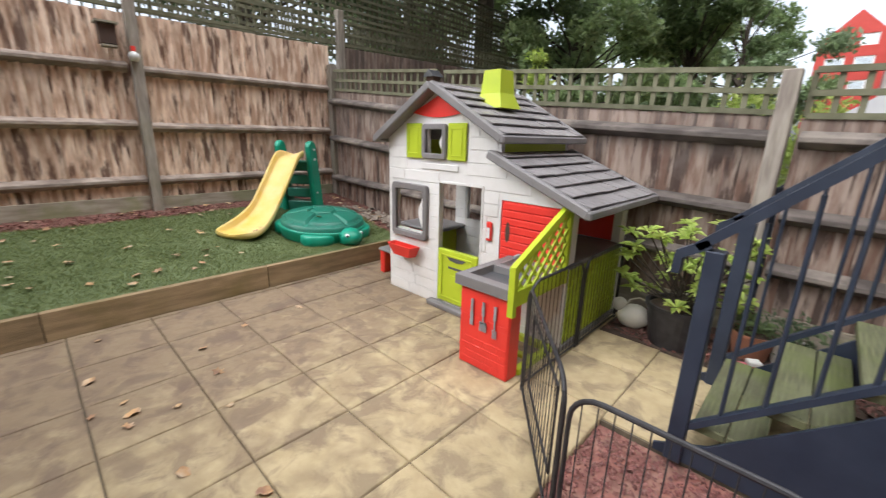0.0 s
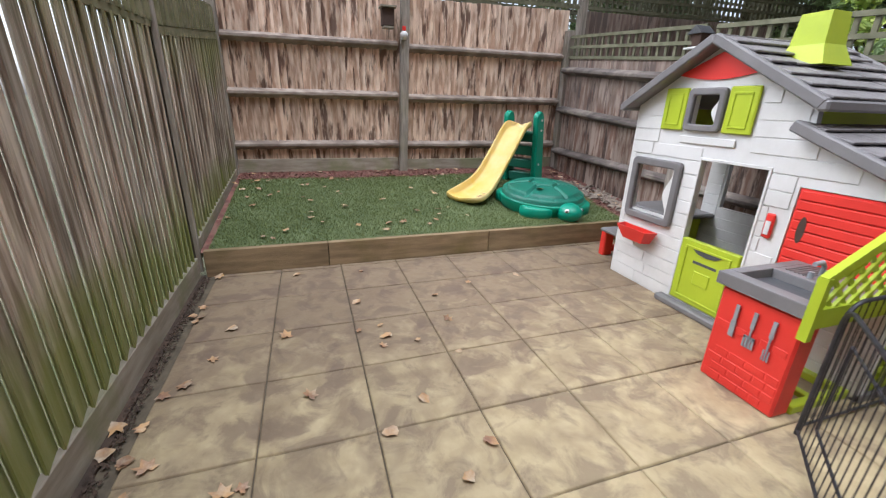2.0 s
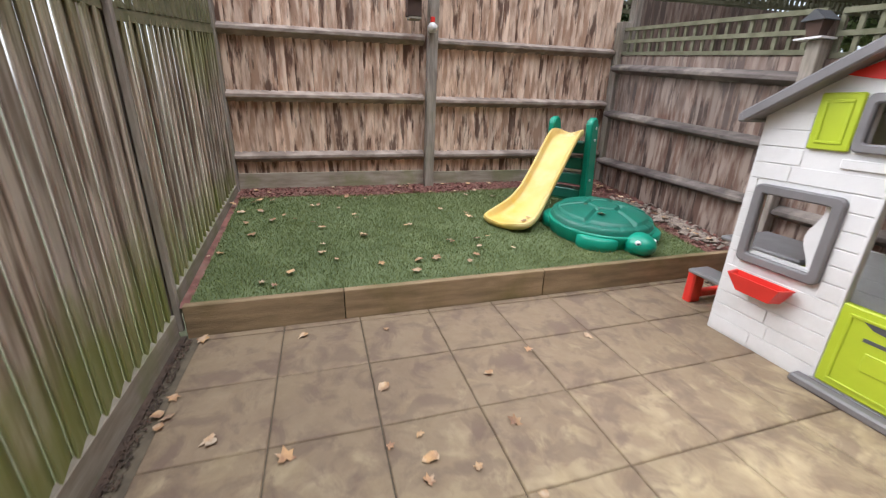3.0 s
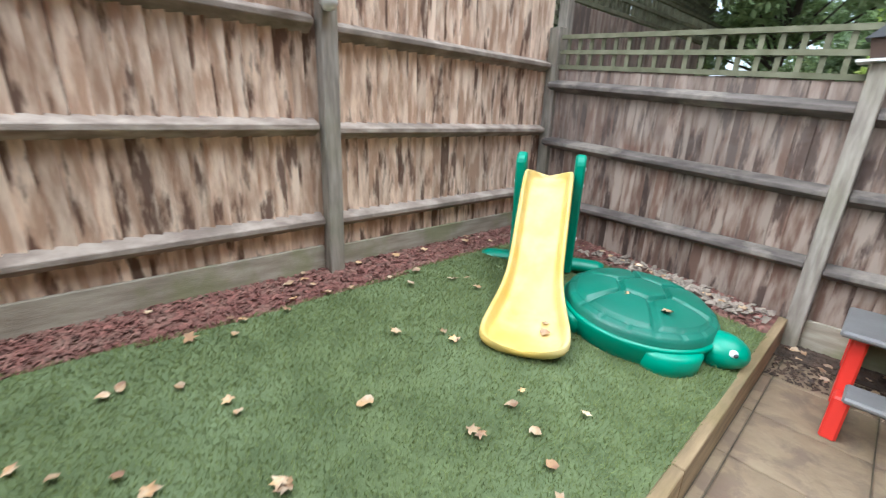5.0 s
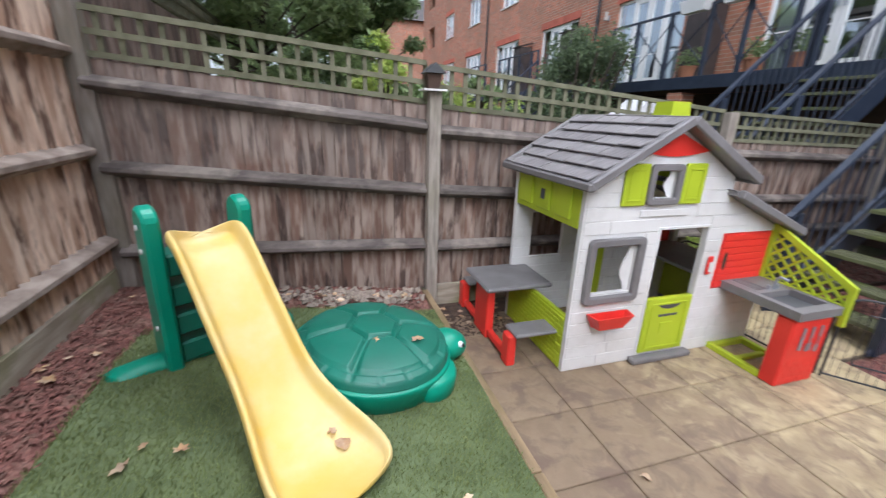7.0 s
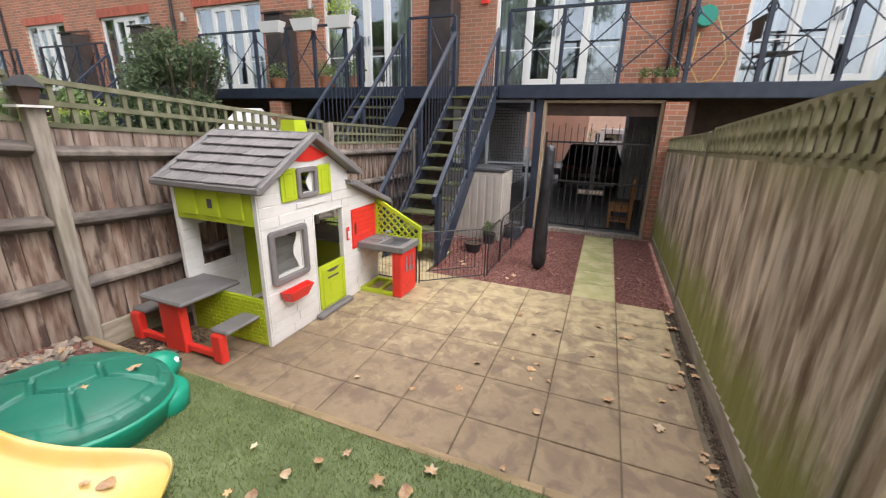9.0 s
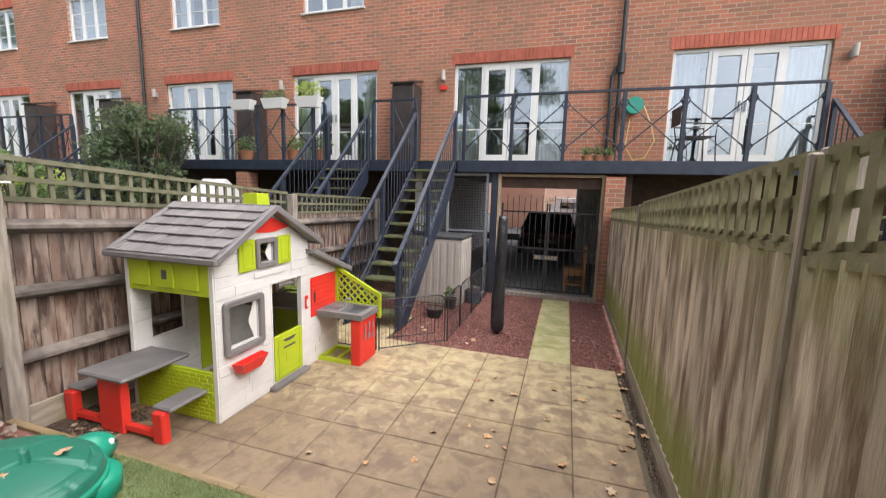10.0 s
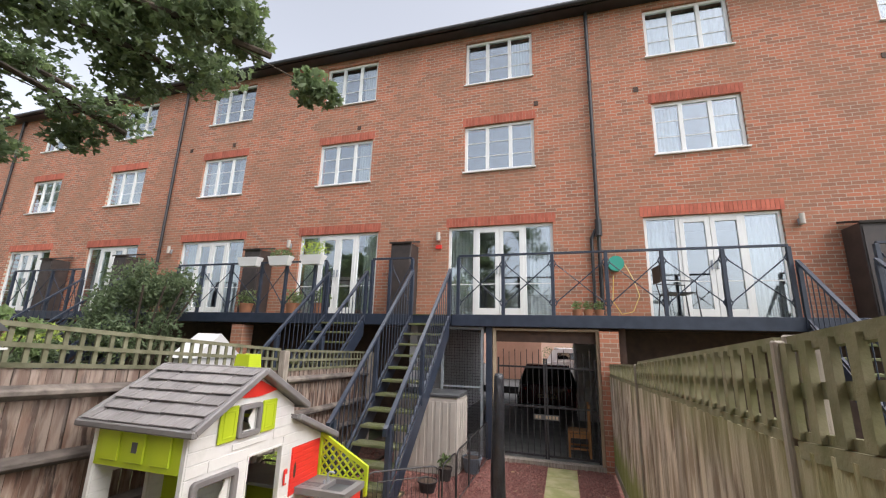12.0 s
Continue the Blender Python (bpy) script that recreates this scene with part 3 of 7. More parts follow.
# far end wall closing the terrace
tagged(part("wall_end", boxes((3.9, 11, 31, 31.3, 0, TOP), (3.9, 11, -16.3, -16, 0, TOP), (10.8, 11, -16, -3, 0, TOP), (10.8, 11, 4, 31, 0, TOP), (10.8, 11, -3, 4, 2.6, TOP)), M_BRICK_X), "red brick end walls", kind="structure")
for y in (-1.05, 11.0, -9.3, 3.06 + 16):
    bm = bmesh.new()
    rod(bm, (3.53, y, 2.5), (3.53, y, TOP - 0.05), 0.04, n=10)
    for z in (4.2, 5.9, 7.7, 9.4):
        rod(bm, (3.53, y, z), (3.53, y, z + 0.05), 0.05, n=10)
    if y == -1.05:
        rod(bm, (3.50, y, 4.1), (3.50, y, 4.45), 0.07, n=10)
        tube(bm, [(3.53, y + 0.14, 2.6), (3.53, y + 0.14, 4.05), (3.53, y + 0.07, 4.22), (3.52, y, 4.3)], 0.035, 8)
    tagged(part("downpipe", bm, M_GUTTER, smooth=False), "black plastic downpipe on the brick wall", kind="structure")


def soldier(cy, half, z):
    bm = bmesh.new()
    n = round(2 * half / 0.075)
    for i in range(n):
        y = cy - half + (i + 0.5) * 2 * half / n
        box(bm, WALL_X - 0.008, WALL_X + 0.02, y - 0.033, y + 0.033, z + 0.004, z + 0.219)
    tagged(part("lintel", bm, M_SOLDIER), "red soldier brick lintel", kind="structure")


def window(cy, half, z0, z1, curtain=0):
    """Three-light casement with glazing bars, its own sill."""
    w = thing("window", (WALL_X + 0.06, cy, z0, 0, 0, 0), "white plastic framed three light casement window with glazing bars", "window", "windows of the terrace")
    w["kind"] = "structure"
    h, f = z1 - z0, 0.068
    xs = [-half, -half / 3, half / 3, half]
    part("window_frame", boxes((0, 0.06, -half, half, 0.035, f + 0.03), (0, 0.06, -half, half, h - f, h), (0, 0.06, -half, -half + f, f + 0.03, h - f), (0, 0.06, half - f, half, f + 0.03, h - f), *[(0, 0.06, x - f * 0.62, x + f * 0.62, f + 0.03, h - f) for x in xs[1:3]]), M_WHITE, w, bevel=0.004)
    part("window_sill", boxes((-0.11, 0.05, -half - 0.03, half + 0.03, 0.0, 0.034)), M_WHITE, w, bevel=0.004)
    for a, b in zip(xs, xs[1:]):
        part("pane", boxes((0.028, 0.034, a + 0.03, b - 0.03, f + 0.035, h - f - 0.005)), M_GLASS, w)
        part("glazing_bar", boxes((0.018, 0.026, a + 0.03, b - 0.03, f + (h - 2 * f) * 0.33, f + (h - 2 * f) * 0.33 + 0.016), (0.018, 0.026, a + 0.03, b - 0.03, f + (h - 2 * f) * 0.66, f + (h - 2 * f) * 0.66 + 0.016)), M_WHITE, w)
    if curtain:
        bm = bmesh.new()
        for s in ((-1, 1) if curtain > 1 else (-1,)):
            n = 14
            top = [bm.verts.new((0.22 + 0.02 * (i % 2), s * (half - 0.02 - (0.6 * half if curtain < 3 else half) * i / n), h - 0.03)) for i in range(n + 1)]
            low = [bm.verts.new((v.co.x, v.co.y, 0.05)) for v in top]
            for i in range(n):
                bm.faces.new((top[i], top[i + 1], low[i + 1], low[i]))
        part("curtain", bm, M_CURTAIN, w)
    return w


def french(cy, half, z0, z1):
    """A pair of glazed doors between two glazed side lights."""
    w = thing("french_doors", (WALL_X + 0.06, cy, z0, 0, 0, 0), "white plastic framed french doors between glazed side lights", "french doors", "french doors of the terrace")
    w["kind"] = "structure"
    h, f = z1 - z0, 0.06
    xs = [-half, -half * 0.48, 0.0, half * 0.48, half]
    part("door_frame", boxes((0, 0.07, -half, half, 0, f), (0, 0.07, -half, half, h - f, h), (0, 0.07, -half, -half + f, f, h - f), (0, 0.07, half - f, half, f, h - f), *[(0, 0.07, x - f / 2, x + f / 2, f, h - f) for x in (xs[1], xs[3])]), M_WHITE, w, bevel=0.004)
    for k, (a, b) in enumerate(zip(xs, xs[1:])):
        if k in (1, 2):
            a2, b2 = a + (0.03 if k == 1 else 0.004), b - (0.004 if k == 1 else 0.03)
            g = 0.085
            d = part("door", boxes((-0.012, 0.05, a2, a2 + g, f, h - f), (-0.012, 0.05, b2 - g, b2, f, h - f), (-0.012, 0.05, a2 + g, b2 - g, f, f + 0.14), (-0.012, 0.05, a2 + g, b2 - g, h - f - g, h - f)), M_WHITE, w, bevel=0.003)
            part("pane", boxes((0.018, 0.024, a2 + g - 0.005, b2 - g + 0.005, f + 0.135, h - f - g + 0.005)), M_GLASS, d)
            part("glazing_bar", boxes((0.006, 0.014, a2 + g, b2 - g, 0.72, 0.738)), M_WHITE, d)
            yh = b2 - g / 2 if k == 1 else a2 + g / 2
            part("door_handle", boxes((-0.05, -0.012, yh - 0.012, yh + 0.012, 0.95, 1.13)), M_GALV, d)
        else:
            part("pane", boxes((0.028, 0.034, a + 0.025, b - 0.025, f - 0.005, h - f + 0.005)), M_GLASS, w)
            part("glazing_bar", boxes((0.016, 0.026, a + 0.025, b - 0.025, 0.72, 0.738)), M_WHITE, w)
    bm = bmesh.new()
    for s in (-1, 1):
        n = 12
        top = [bm.verts.new((0.24 + 0.03 * (i % 2), s * (half - 0.03 - 0.42 * half * i / n), h - 0.03)) for i in range(n + 1)]
        low = [bm.verts.new((v.co.x, v.co.y, 0.02)) for v in top]
        for i in range(n):
            bm.faces.new((top[i], top[i + 1], low[i + 1], low[i]))
    part("curtain", bm, M_CURTAIN, w)
    return w


# ---- fences ----
def fence(name, label, group="garden fences"):
    return thing(name, (0, 0, 0, 0, 0, 0), label, "fence", group)


def board_mesh(w, h, material_, seed, relief=0.026):
    """One feather-edge board: thick on one side, thin on the other, standing on its origin and running along x."""
    bm = bmesh.new()
    r = random.Random(seed)
    bow = r.uniform(-0.003, 0.003)
    rows = []
    for z in (0, 0.5, 1.0):
        o = bow if z == 0.5 else 0
        rows.append([bm.verts.new(p) for p in ((0, o, z), (w * 0.82, o + 0.004, z), (w, o + relief * 0.75, z), (w, o + relief, z), (0, o + 0.004, z))])
    for a, b in zip(rows, rows[1:]):
        for i in range(5):
            bm.faces.new((a[i], a[(i + 1) % 5], b[(i + 1) % 5], b[i]))
    bm.faces.new(rows[0][::-1])
    bm.faces.new(rows[-1])
    return mesh_of(bm, material_, name="board")


def boards(parent, p, q, z0, z1, material_, seed=0, step=0.1, out=1, relief=0.034):
    """Feather-edge boards from p to q (x, y); z0 and z1 are (start, end) heights. out: which side of the line the faces look to."""
    p, q = Vector((*p, 0)), Vector((*q, 0))
    d = q - p
    n = max(1, round(d.length / step))
    w = d.length / n
    kinds = [board_mesh(w * 1.16, 1.0, material_, seed * 10 + k, relief) for k in range(4)]
    r = random.Random(seed)
    yaw = math.atan2(d.y, d.x)
    for i in range(n):
        f = (i + 0.5) / n
        a, b = z0[0] + (z0[1] - z0[0]) * f, z1[0] + (z1[1] - z1[0]) * f + r.uniform(-0.006, 0.006)
        o = p + d * (i / n)
        m = Matrix.Translation((o.x, o.y, a)) @ Matrix.Rotation(yaw, 4, "Z") @ Matrix.Rotation(radians(r.uniform(-0.25, 0.25)), 4, "Y") @ Matrix.Diagonal((1, out, b - a, 1))
        piece("board", kinds[r.randrange(4)], parent, m)


def trellis(parent, p, q, z0, z1, rows, step, material_=M_TRELLIS, w=0.032, t=0.018):
    """Square trellis between p and q with heights (start, end)."""
    p, q = Vector((*p, 0)), Vector((*q, 0))
    d = q - p
    n = round(d.length / step)
    side = Vector((-d.y, d.x, 0)).normalized() * t
    for k in range(rows):
        f = k / (rows - 1)
        a, b = z0[0] + (z1[0] - z0[0]) * f, z0[1] + (z1[1] - z0[1]) * f
        bm = bmesh.new()
        bar(bm, p + Vector((0, 0, a)), q + Vector((0, 0, b)), t * (1.6 if k in (0, rows - 1) else 1), w * 1.1)
        part("trellis_rail", bm, material_, parent)
    bm = bmesh.new()
    for i in range(n + 1):
        f = i / n
        o = p + d * f + side
        bar(bm, o + Vector((0, 0, z0[0] + (z0[1] - z0[0]) * f)), o + Vector((0, 0, z1[0] + (z1[1] - z1[0]) * f)), t, w)
    part("trellis_slats", bm, material_, parent, kind="stuff")


def rail(parent, p, q, z0, z1, w=0.085, h=0.115, material_=M_RAIL, name="rail"):
    """An arris rail, sloping above and undercut below."""
    p, q = Vector((*p, z0)), Vector((*q, z1))
    bm = bmesh.new()
    d = (q - p).normalized()
    s = d.cross(Vector((0, 0, 1))).normalized()
    v = [bm.verts.new(c + s * a + Vector((0, 0, b))) for c in (p, q) for a, b in ((-w / 2, -h / 2), (w / 2, -h * 0.12), (w / 2, h * 0.16), (-w / 2, h / 2))]
    for f in ((0, 3, 2, 1), (4, 5, 6, 7), (0, 1, 5, 4), (1, 2, 6, 5), (2, 3, 7, 6), (3, 0, 4, 7)):
        bm.faces.new([v[i] for i in f])
    bmesh.ops.bevel(bm, geom=bm.edges[:], offset=0.004, segments=1, affect="EDGES")
    part(name, bm, material_, parent)


def post(parent, x, y, z0, z1, w=0.095, lean=(0, 0), material_=M_POST):
    bm = boxes((-w / 2, w / 2, -w / 2, w / 2, 0, z1 - z0))
    bmesh.ops.bevel(bm, geom=bm.edges[:], offset=0.006, segments=1, affect="EDGES")
    bmesh.ops.transform(bm, matrix=pose(x, y, z0, lean[0], lean[1], 0), verts=bm.verts[:])
    part("post", bm, material_, parent)


# back fence
fb = fence("back_fence", "tall brown feather edge fence with rails, posts and trellis")
BX = -5.60
post(fb, BX + 0.09, 1.05, 0.30, 2.80, 0.10, (-1.0, 0))
post(fb, BX + 0.09, 3.40, 0.25, 2.25, 0.11)
post(fb, BX + 0.02, 3.60, 0.25, 3.0, 0.10)
post(fb, BX + 0.05, -1.00, 0.25, 2.5, 0.10)
for (y0, y1) in ((-0.95, 1.0), (1.10, 3.34)):
    for z0, z1 in ((1.90, 1.92), (1.32, 1.34), (0.735, 0.745)):
        rail(fb, (BX + 0.055, y0), (BX + 0.055, y1), z0, z1)
    bm = boxes((BX + 0.02, BX + 0.05, y0, y1, 0.27, 0.57 if y0 < 0 else 0.55))
    bmesh.ops.bevel(bm, geom=bm.edges[:], offset=0.004, segments=1, affect="EDGES")
    part("gravel_board", bm, M_GRAVEL_BOARD, fb)
trellis(fb, (BX, -0.98), (BX, 3.6), (2.46, 2.56), (2.74, 2.86), 3, 0.10)
trellis(fb, (BX, 3.6), (BX, 9.0), (2.56, 2.7), (2.86, 3.0), 3, 0.10)
# neighbour's tall trellis behind it
nt = fence("tall_trellis", "dark mossy close mesh trellis standing behind the back fence")
for y in (-0.6, 2.4, 5.4, 8.4):
    post(nt, BX - 0.55, y, 0, 4.1, 0.09, material_=M_TRELLIS)
trellis(nt, (BX - 0.5, -3.0), (BX - 0.5, 9.2), (2.5, 2.5), (4.0, 4.0), 16, 0.10, w=0.035)

# fence on the playhouse's side
fr = fence("side_fence", "weathered grey brown feather edge fence with rails, posts and sloping trellis")
RY = 3.40
for x, zt in ((-3.30, 1.79), (-0.30, 1.73), (2.25, 1.65)):
    post(fr, x, RY - 0.08, 0.0, zt, 0.095)
for (x0, x1, s0, s1) in ((-5.50, -3.35, (0.66, 1.235, 1.75), (0.575, 1.04, 1.535)), (-3.25, -0.30, (0.55, 1.03, 1.50), (0.50, 0.86, 1.33)), (-0.2, 2.2, (0.50, 0.86, 1.33), (0.45, 0.80, 1.26))):
    for a, b in zip(s0, s1):
        rail(fr, (x0, RY - 0.06), (x1, RY - 0.06), a, b, h=0.11, material_=M_RAIL_D)
    bm = boxes((x0, x1, RY - 0.06, RY - 0.03, (0.28 if x0 < -5 else 0.0), (0.44 if x0 < -5 else 0.20)))
    if x0 > -5:
        part("gravel_board", bm, M_GRAVEL_BOARD, fr, bevel=0.004)
    else:
        bm.free()
trellis(fr, (-5.50, RY), (-3.35, RY), (1.92, 1.72), (2.17, 1.99), 3, 0.115)
trellis(fr, (-3.25, RY), (-0.30, RY), (1.69, 1.49), (1.97, 1.74), 3, 0.115)
trellis(fr, (-0.2, RY), (2.6, RY), (1.47, 1.40), (1.73, 1.64), 3, 0.115)

# fence on the camera's side, seen on its face
fl = fence("near_fence", "silvered feather edge fence with green algae and trellis above")
LY = -1.0
for x, z in ((-3.38, 1.98), (-0.43, 1.76), (2.3, 1.62)):
    post(fl, x, LY - 0.05, 0.0, z, 0.095)
    post(fl, x + 0.0, LY + 0.028, 0.02, z - 0.02, 0.035) if x < 2 else None
for x0, x1, z in ((-5.6, -3.43, 0.26), (-3.33, -0.48, 0.15), (-0.38, 2.3, 0.13)):
    bm = bmesh.new()
    box(bm, x0, x1, LY + 0.005, LY + 0.035, (0.0 if x0 > -5 else 0.1), z)
    if x0 < -5:
        for v in bm.verts:
            if v.co.x < -5:
                v.co.z += 0.22
    bmesh.ops.bevel(bm, geom=bm.edges[:], offset=0.004, segments=1, affect="EDGES")
    part("gravel_board", bm, M_GRAVEL_BOARD, fl)
bm = bmesh.new()
bar(bm, (-5.58, LY + 0.02, 1.875), (-3.42, LY + 0.02, 1.635), 0.02, 0.05)
part("capping_board", bm, M_TRELLIS_N, fl)
bm = bmesh.new()
bar(bm, (-3.33, LY + 0.01, 1.655), (-0.48, LY + 0.01, 1.535), 0.03, 0.035)
bar(bm, (-0.38, LY + 0.01, 1.53), (2.3, LY + 0.01, 1.44), 0.03, 0.035)
part("capping_rail", bm, M_TRELLIS_N, fl)
trellis(fl, (-5.55, LY), (-3.42, LY), (1.92, 1.665), (2.14, 1.95), 3, 0.115, M_TRELLIS_N, w=0.042, t=0.022)
trellis(fl, (-3.33, LY), (-0.48, LY), (1.675, 1.56), (1.95, 1.75), 3, 0.115, M_TRELLIS_N, w=0.04, t=0.022)
trellis(fl, (-0.38, LY), (2.3, LY), (1.55, 1.46), (1.72, 1.60), 2, 0.115, M_TRELLIS_N)


# ---- terrace deck, railings and stairs ----
tagged(part("deck_edge_beam", boxes((2.24, 2.36, -16, 1.70, 2.19, 2.40), (2.24, 2.36, 2.55, 31, 2.19, 2.40), (2.362, 2.44, 1.62, 2.63, 2.19, 2.40)), M_NAVY, bevel=0.006), "dark painted steel edge beam of the raised terrace", kind="structure")
bm = boxes((2.362, 3.598, -16, 31, 2.38, 2.405))
tagged(part("deck_floor", bm, M_TREAD), "weathered deck boards of the raised terrace", kind="structure")
# soffit darker than the deck boards: shade below is in its colour
tagged(part("deck_soffit", boxes((2.362, 3.598, -16, 31, 2.20, 2.22)), M_WOOD_AND_SHADE), "underside of the raised terrace coloured dark for its shade", kind="structure")
for y in (-1.0, 6.6, -5.2, 14.6):
    pier(2.42, y)


def railing(ys, label="dark painted steel terrace railing with crossed bars"):
    """Posts at ys along the deck's edge, with a top rail, a bottom rail and a curved cross with a ring in each bay."""
    g = thing("railing", (2.29, 0, 2.40, 0, 0, 0), label, "railing", "terrace railings")
    for y in ys:
        part("post", boxes((-0.03, 0.03, y - 0.03, y + 0.03, 0, 1.09)), M_NAVY, g, bevel=0.004)
    bm = bmesh.new()
    bar(bm, (0, ys[0], 1.11), (0, ys[-1], 1.11), 0.055, 0.035)
    part("top_rail", bm, M_NAVY, g)
    for a, b in zip(ys, ys[1:]):
        if abs(b - a) < 0.4:
            continue
        s = 1 if b > a else -1
        for z0, z1 in ((0.22, 0.92), (0.92, 0.22)):
            bm = bmesh.new()
            tube(bm, [(0, a, z0 + 0.05 * (1 if z0 < z1 else -1)), (0, a + s * 0.05, z0), (0, b - s * 0.05, z1), (0, b, z1 + 0.05 * (1 if z0 > z1 else -1))], 0.011, 6)
            for y, z, t in ((a, z0, s), (b, z1, -s)):
                tube(bm, [(0.002, y + t * 0.03, z + 0.06), (0.002, y + t * 0.065, z), (0.002, y + t * 0.03, z - 0.06)], 0.012, 6)
            part("cross_bar", bm, M_NAVY, g)
    return g


railing([1.60, 0.75, -0.13, -1.03, -1.90, -2.78, -3.67])
railing([2.55, 3.02, 3.42])
railing([4.50, 4.77, 5.50, 6.15, 7.00, 7.85, 8.6])
railing([9.6, 10.3])
railing([11.9, 12.3, 13.1, 13.9, 14.7])
railing([15.9, 16.7, 17.5])
railing([-4.75, -5.5, -6.3, -7.1, -7.9, -8.8])


def staircase(y0, y1, label, detail=True):
    """Open timber treads between two steel stringers with barred handrails, from the deck's edge down to the garden, y0 < y1."""
    g = thing("staircase", (0, 0, 0, 0, 0, 0), label, "staircase", "garden stairs")
    rise, go, n = 0.185, 0.21, 12
    for k in range(1, n + 1):
        x = -0.22 + (k - 1) * go
        z = k * rise
        t = part("tread", boxes((x, x + 0.115, y0 + 0.02, y1 - 0.02, z - 0.035, z), (x + 0.12, x + 0.235, y0 + 0.02, y1 - 0.02, z - 0.035, z)), M_TREAD, g, bevel=0.004)
        if detail:
            part("groove", boxes(*[(x + o, x + o + 0.008, y0 + 0.03, y1 - 0.03, z, z + 0.003) for o in (0.01, 0.03, 0.05, 0.07, 0.09, 0.135, 0.155, 0.175, 0.195, 0.215)]), M_TREAD, t)
    for y in (y0, y1):
        bm = bmesh.new()
        pts = [(-0.34, 0.0), (0.06, 0.0), (2.26, 1.98), (2.26, 2.33), (-0.15, 0.12), (-0.34, 0.03)]
        f0 = [bm.verts.new((x, y - 0.008, z)) for x, z in pts]
        f1 = [bm.verts.new((x, y + 0.008, z)) for x, z in pts]
        bm.faces.new(f0[::-1])
        bm.faces.new(f1)
        for i in range(6):
            bm.faces.new((f0[i], f0[(i + 1) % 6], f1[(i + 1) % 6], f1[i]))
        part("stringer", bm, M_NAVY, g)
        xn = -0.26
        hz = lambda x: 0.94 + (x - xn) * (3.26 - 0.94) / (2.27 - xn)
        bm = bmesh.new()
        bar(bm, (xn - 0.06, y, hz(xn) - 0.015), (2.27, y, hz(2.27)), 0.055, 0.035)
        bar(bm, (xn - 0.02, y, hz(xn) + 0.005), (xn - 0.12, y, hz(xn) - 0.055), 0.055, 0.035)
        bar(bm, (xn - 0.115, y, hz(xn) - 0.05), (xn - 0.118, y, hz(xn) - 0.13), 0.05, 0.03)
        part("handrail", bm, M_NAVY, g)
        bm = bmesh.new()
        bar(bm, (xn, y, 0.15), (2.27, y, 2.40), 0.035, 0.025)
        part("lower_rail", bm, M_NAVY, g)
        for x in (xn, 0.85, 2.25):
            low = 0.0 if x == xn else (x - xn) * 2.25 / (2.27 - xn)
            part("post", boxes((x - 0.032, x + 0.032, y - 0.03, y + 0.03, low, hz(x) - 0.02)), M_NAVY, g, bevel=0.004)
        x = xn + 0.125
        while x < 2.2:
            if abs(x - 0.85) > 0.06:
                bm = bmesh.new()
                rod(bm, (x, y, 0.15 + (x - xn) * 2.25 / (2.27 - xn)), (x, y, hz(x) - 0.01), 0.008, n=6)
                part("baluster", bm, M_NAVY, g)
            x += 0.118
    return g


staircase(1.76, 2.52, "outdoor staircase with mossy timber treads and dark steel handrails")
staircase(3.52, 4.40, "neighbour's outdoor staircase with timber treads and dark steel handrails", False)
staircase(8.7, 9.5, "distant outdoor staircase with dark steel handrails beside a bush", False)
staircase(10.4, 11.8, "distant outdoor staircase with dark steel handrails", False)
staircase(-4.7, -3.75, "neighbour's staircase with dark steel handrails beyond the near fence", False)



# ---- playhouse ----
def ring(x0, x1, z0, z1, w, y0, y1):
    return boxes((x0, x1, y0, y1, z0, z0 + w), (x0, x1, y0, y1, z1 - w, z1), (x0, x0 + w, y0, y1, z0 + w, z1 - w), (x1 - w, x1, y0, y1, z0 + w, z1 - w))


def casement(x0, x1, z0, z1, w, y0, y1, r=0.035):
    """A window surround with rounded corners and softened edges."""
    def loop(a0, a1, b0, b1, rad, y):
        pts = []
        for cx, cz, start in ((a1 - rad, b1 - rad, 0), (a0 + rad, b1 - rad, 90), (a0 + rad, b0 + rad, 180), (a1 - rad, b0 + rad, 270)):
            pts += [(cx + rad * math.cos(radians(start + 18 * k)), y, cz + rad * math.sin(radians(start + 18 * k))) for k in range(6)]
        return pts
    bm = bmesh.new()
    c = 0.007
    loops = [loop(x0, x1, z0, z1, r, y1), loop(x0, x1, z0, z1, r, y0 + c), loop(x0 + c, x1 - c, z0 + c, z1 - c, r - c * 0.6, y0),
             loop(x0 + w - c, x1 - w + c, z0 + w - c, z1 - w + c, 0.016, y0), loop(x0 + w, x1 - w, z0 + w, z1 - w, 0.012, y0 + c), loop(x0 + w, x1 - w, z0 + w, z1 - w, 0.012, y1)]
    rows = [[bm.verts.new(p) for p in l] for l in loops]
    for a, b in zip(rows, rows[1:] + rows[:1]):
        for k in range(len(a)):
            j = (k + 1) % len(a)
            bm.faces.new((a[k], a[j], b[j], b[k]))
    bmesh.ops.recalc_face_normals(bm, faces=bm.faces[:])
    return bm


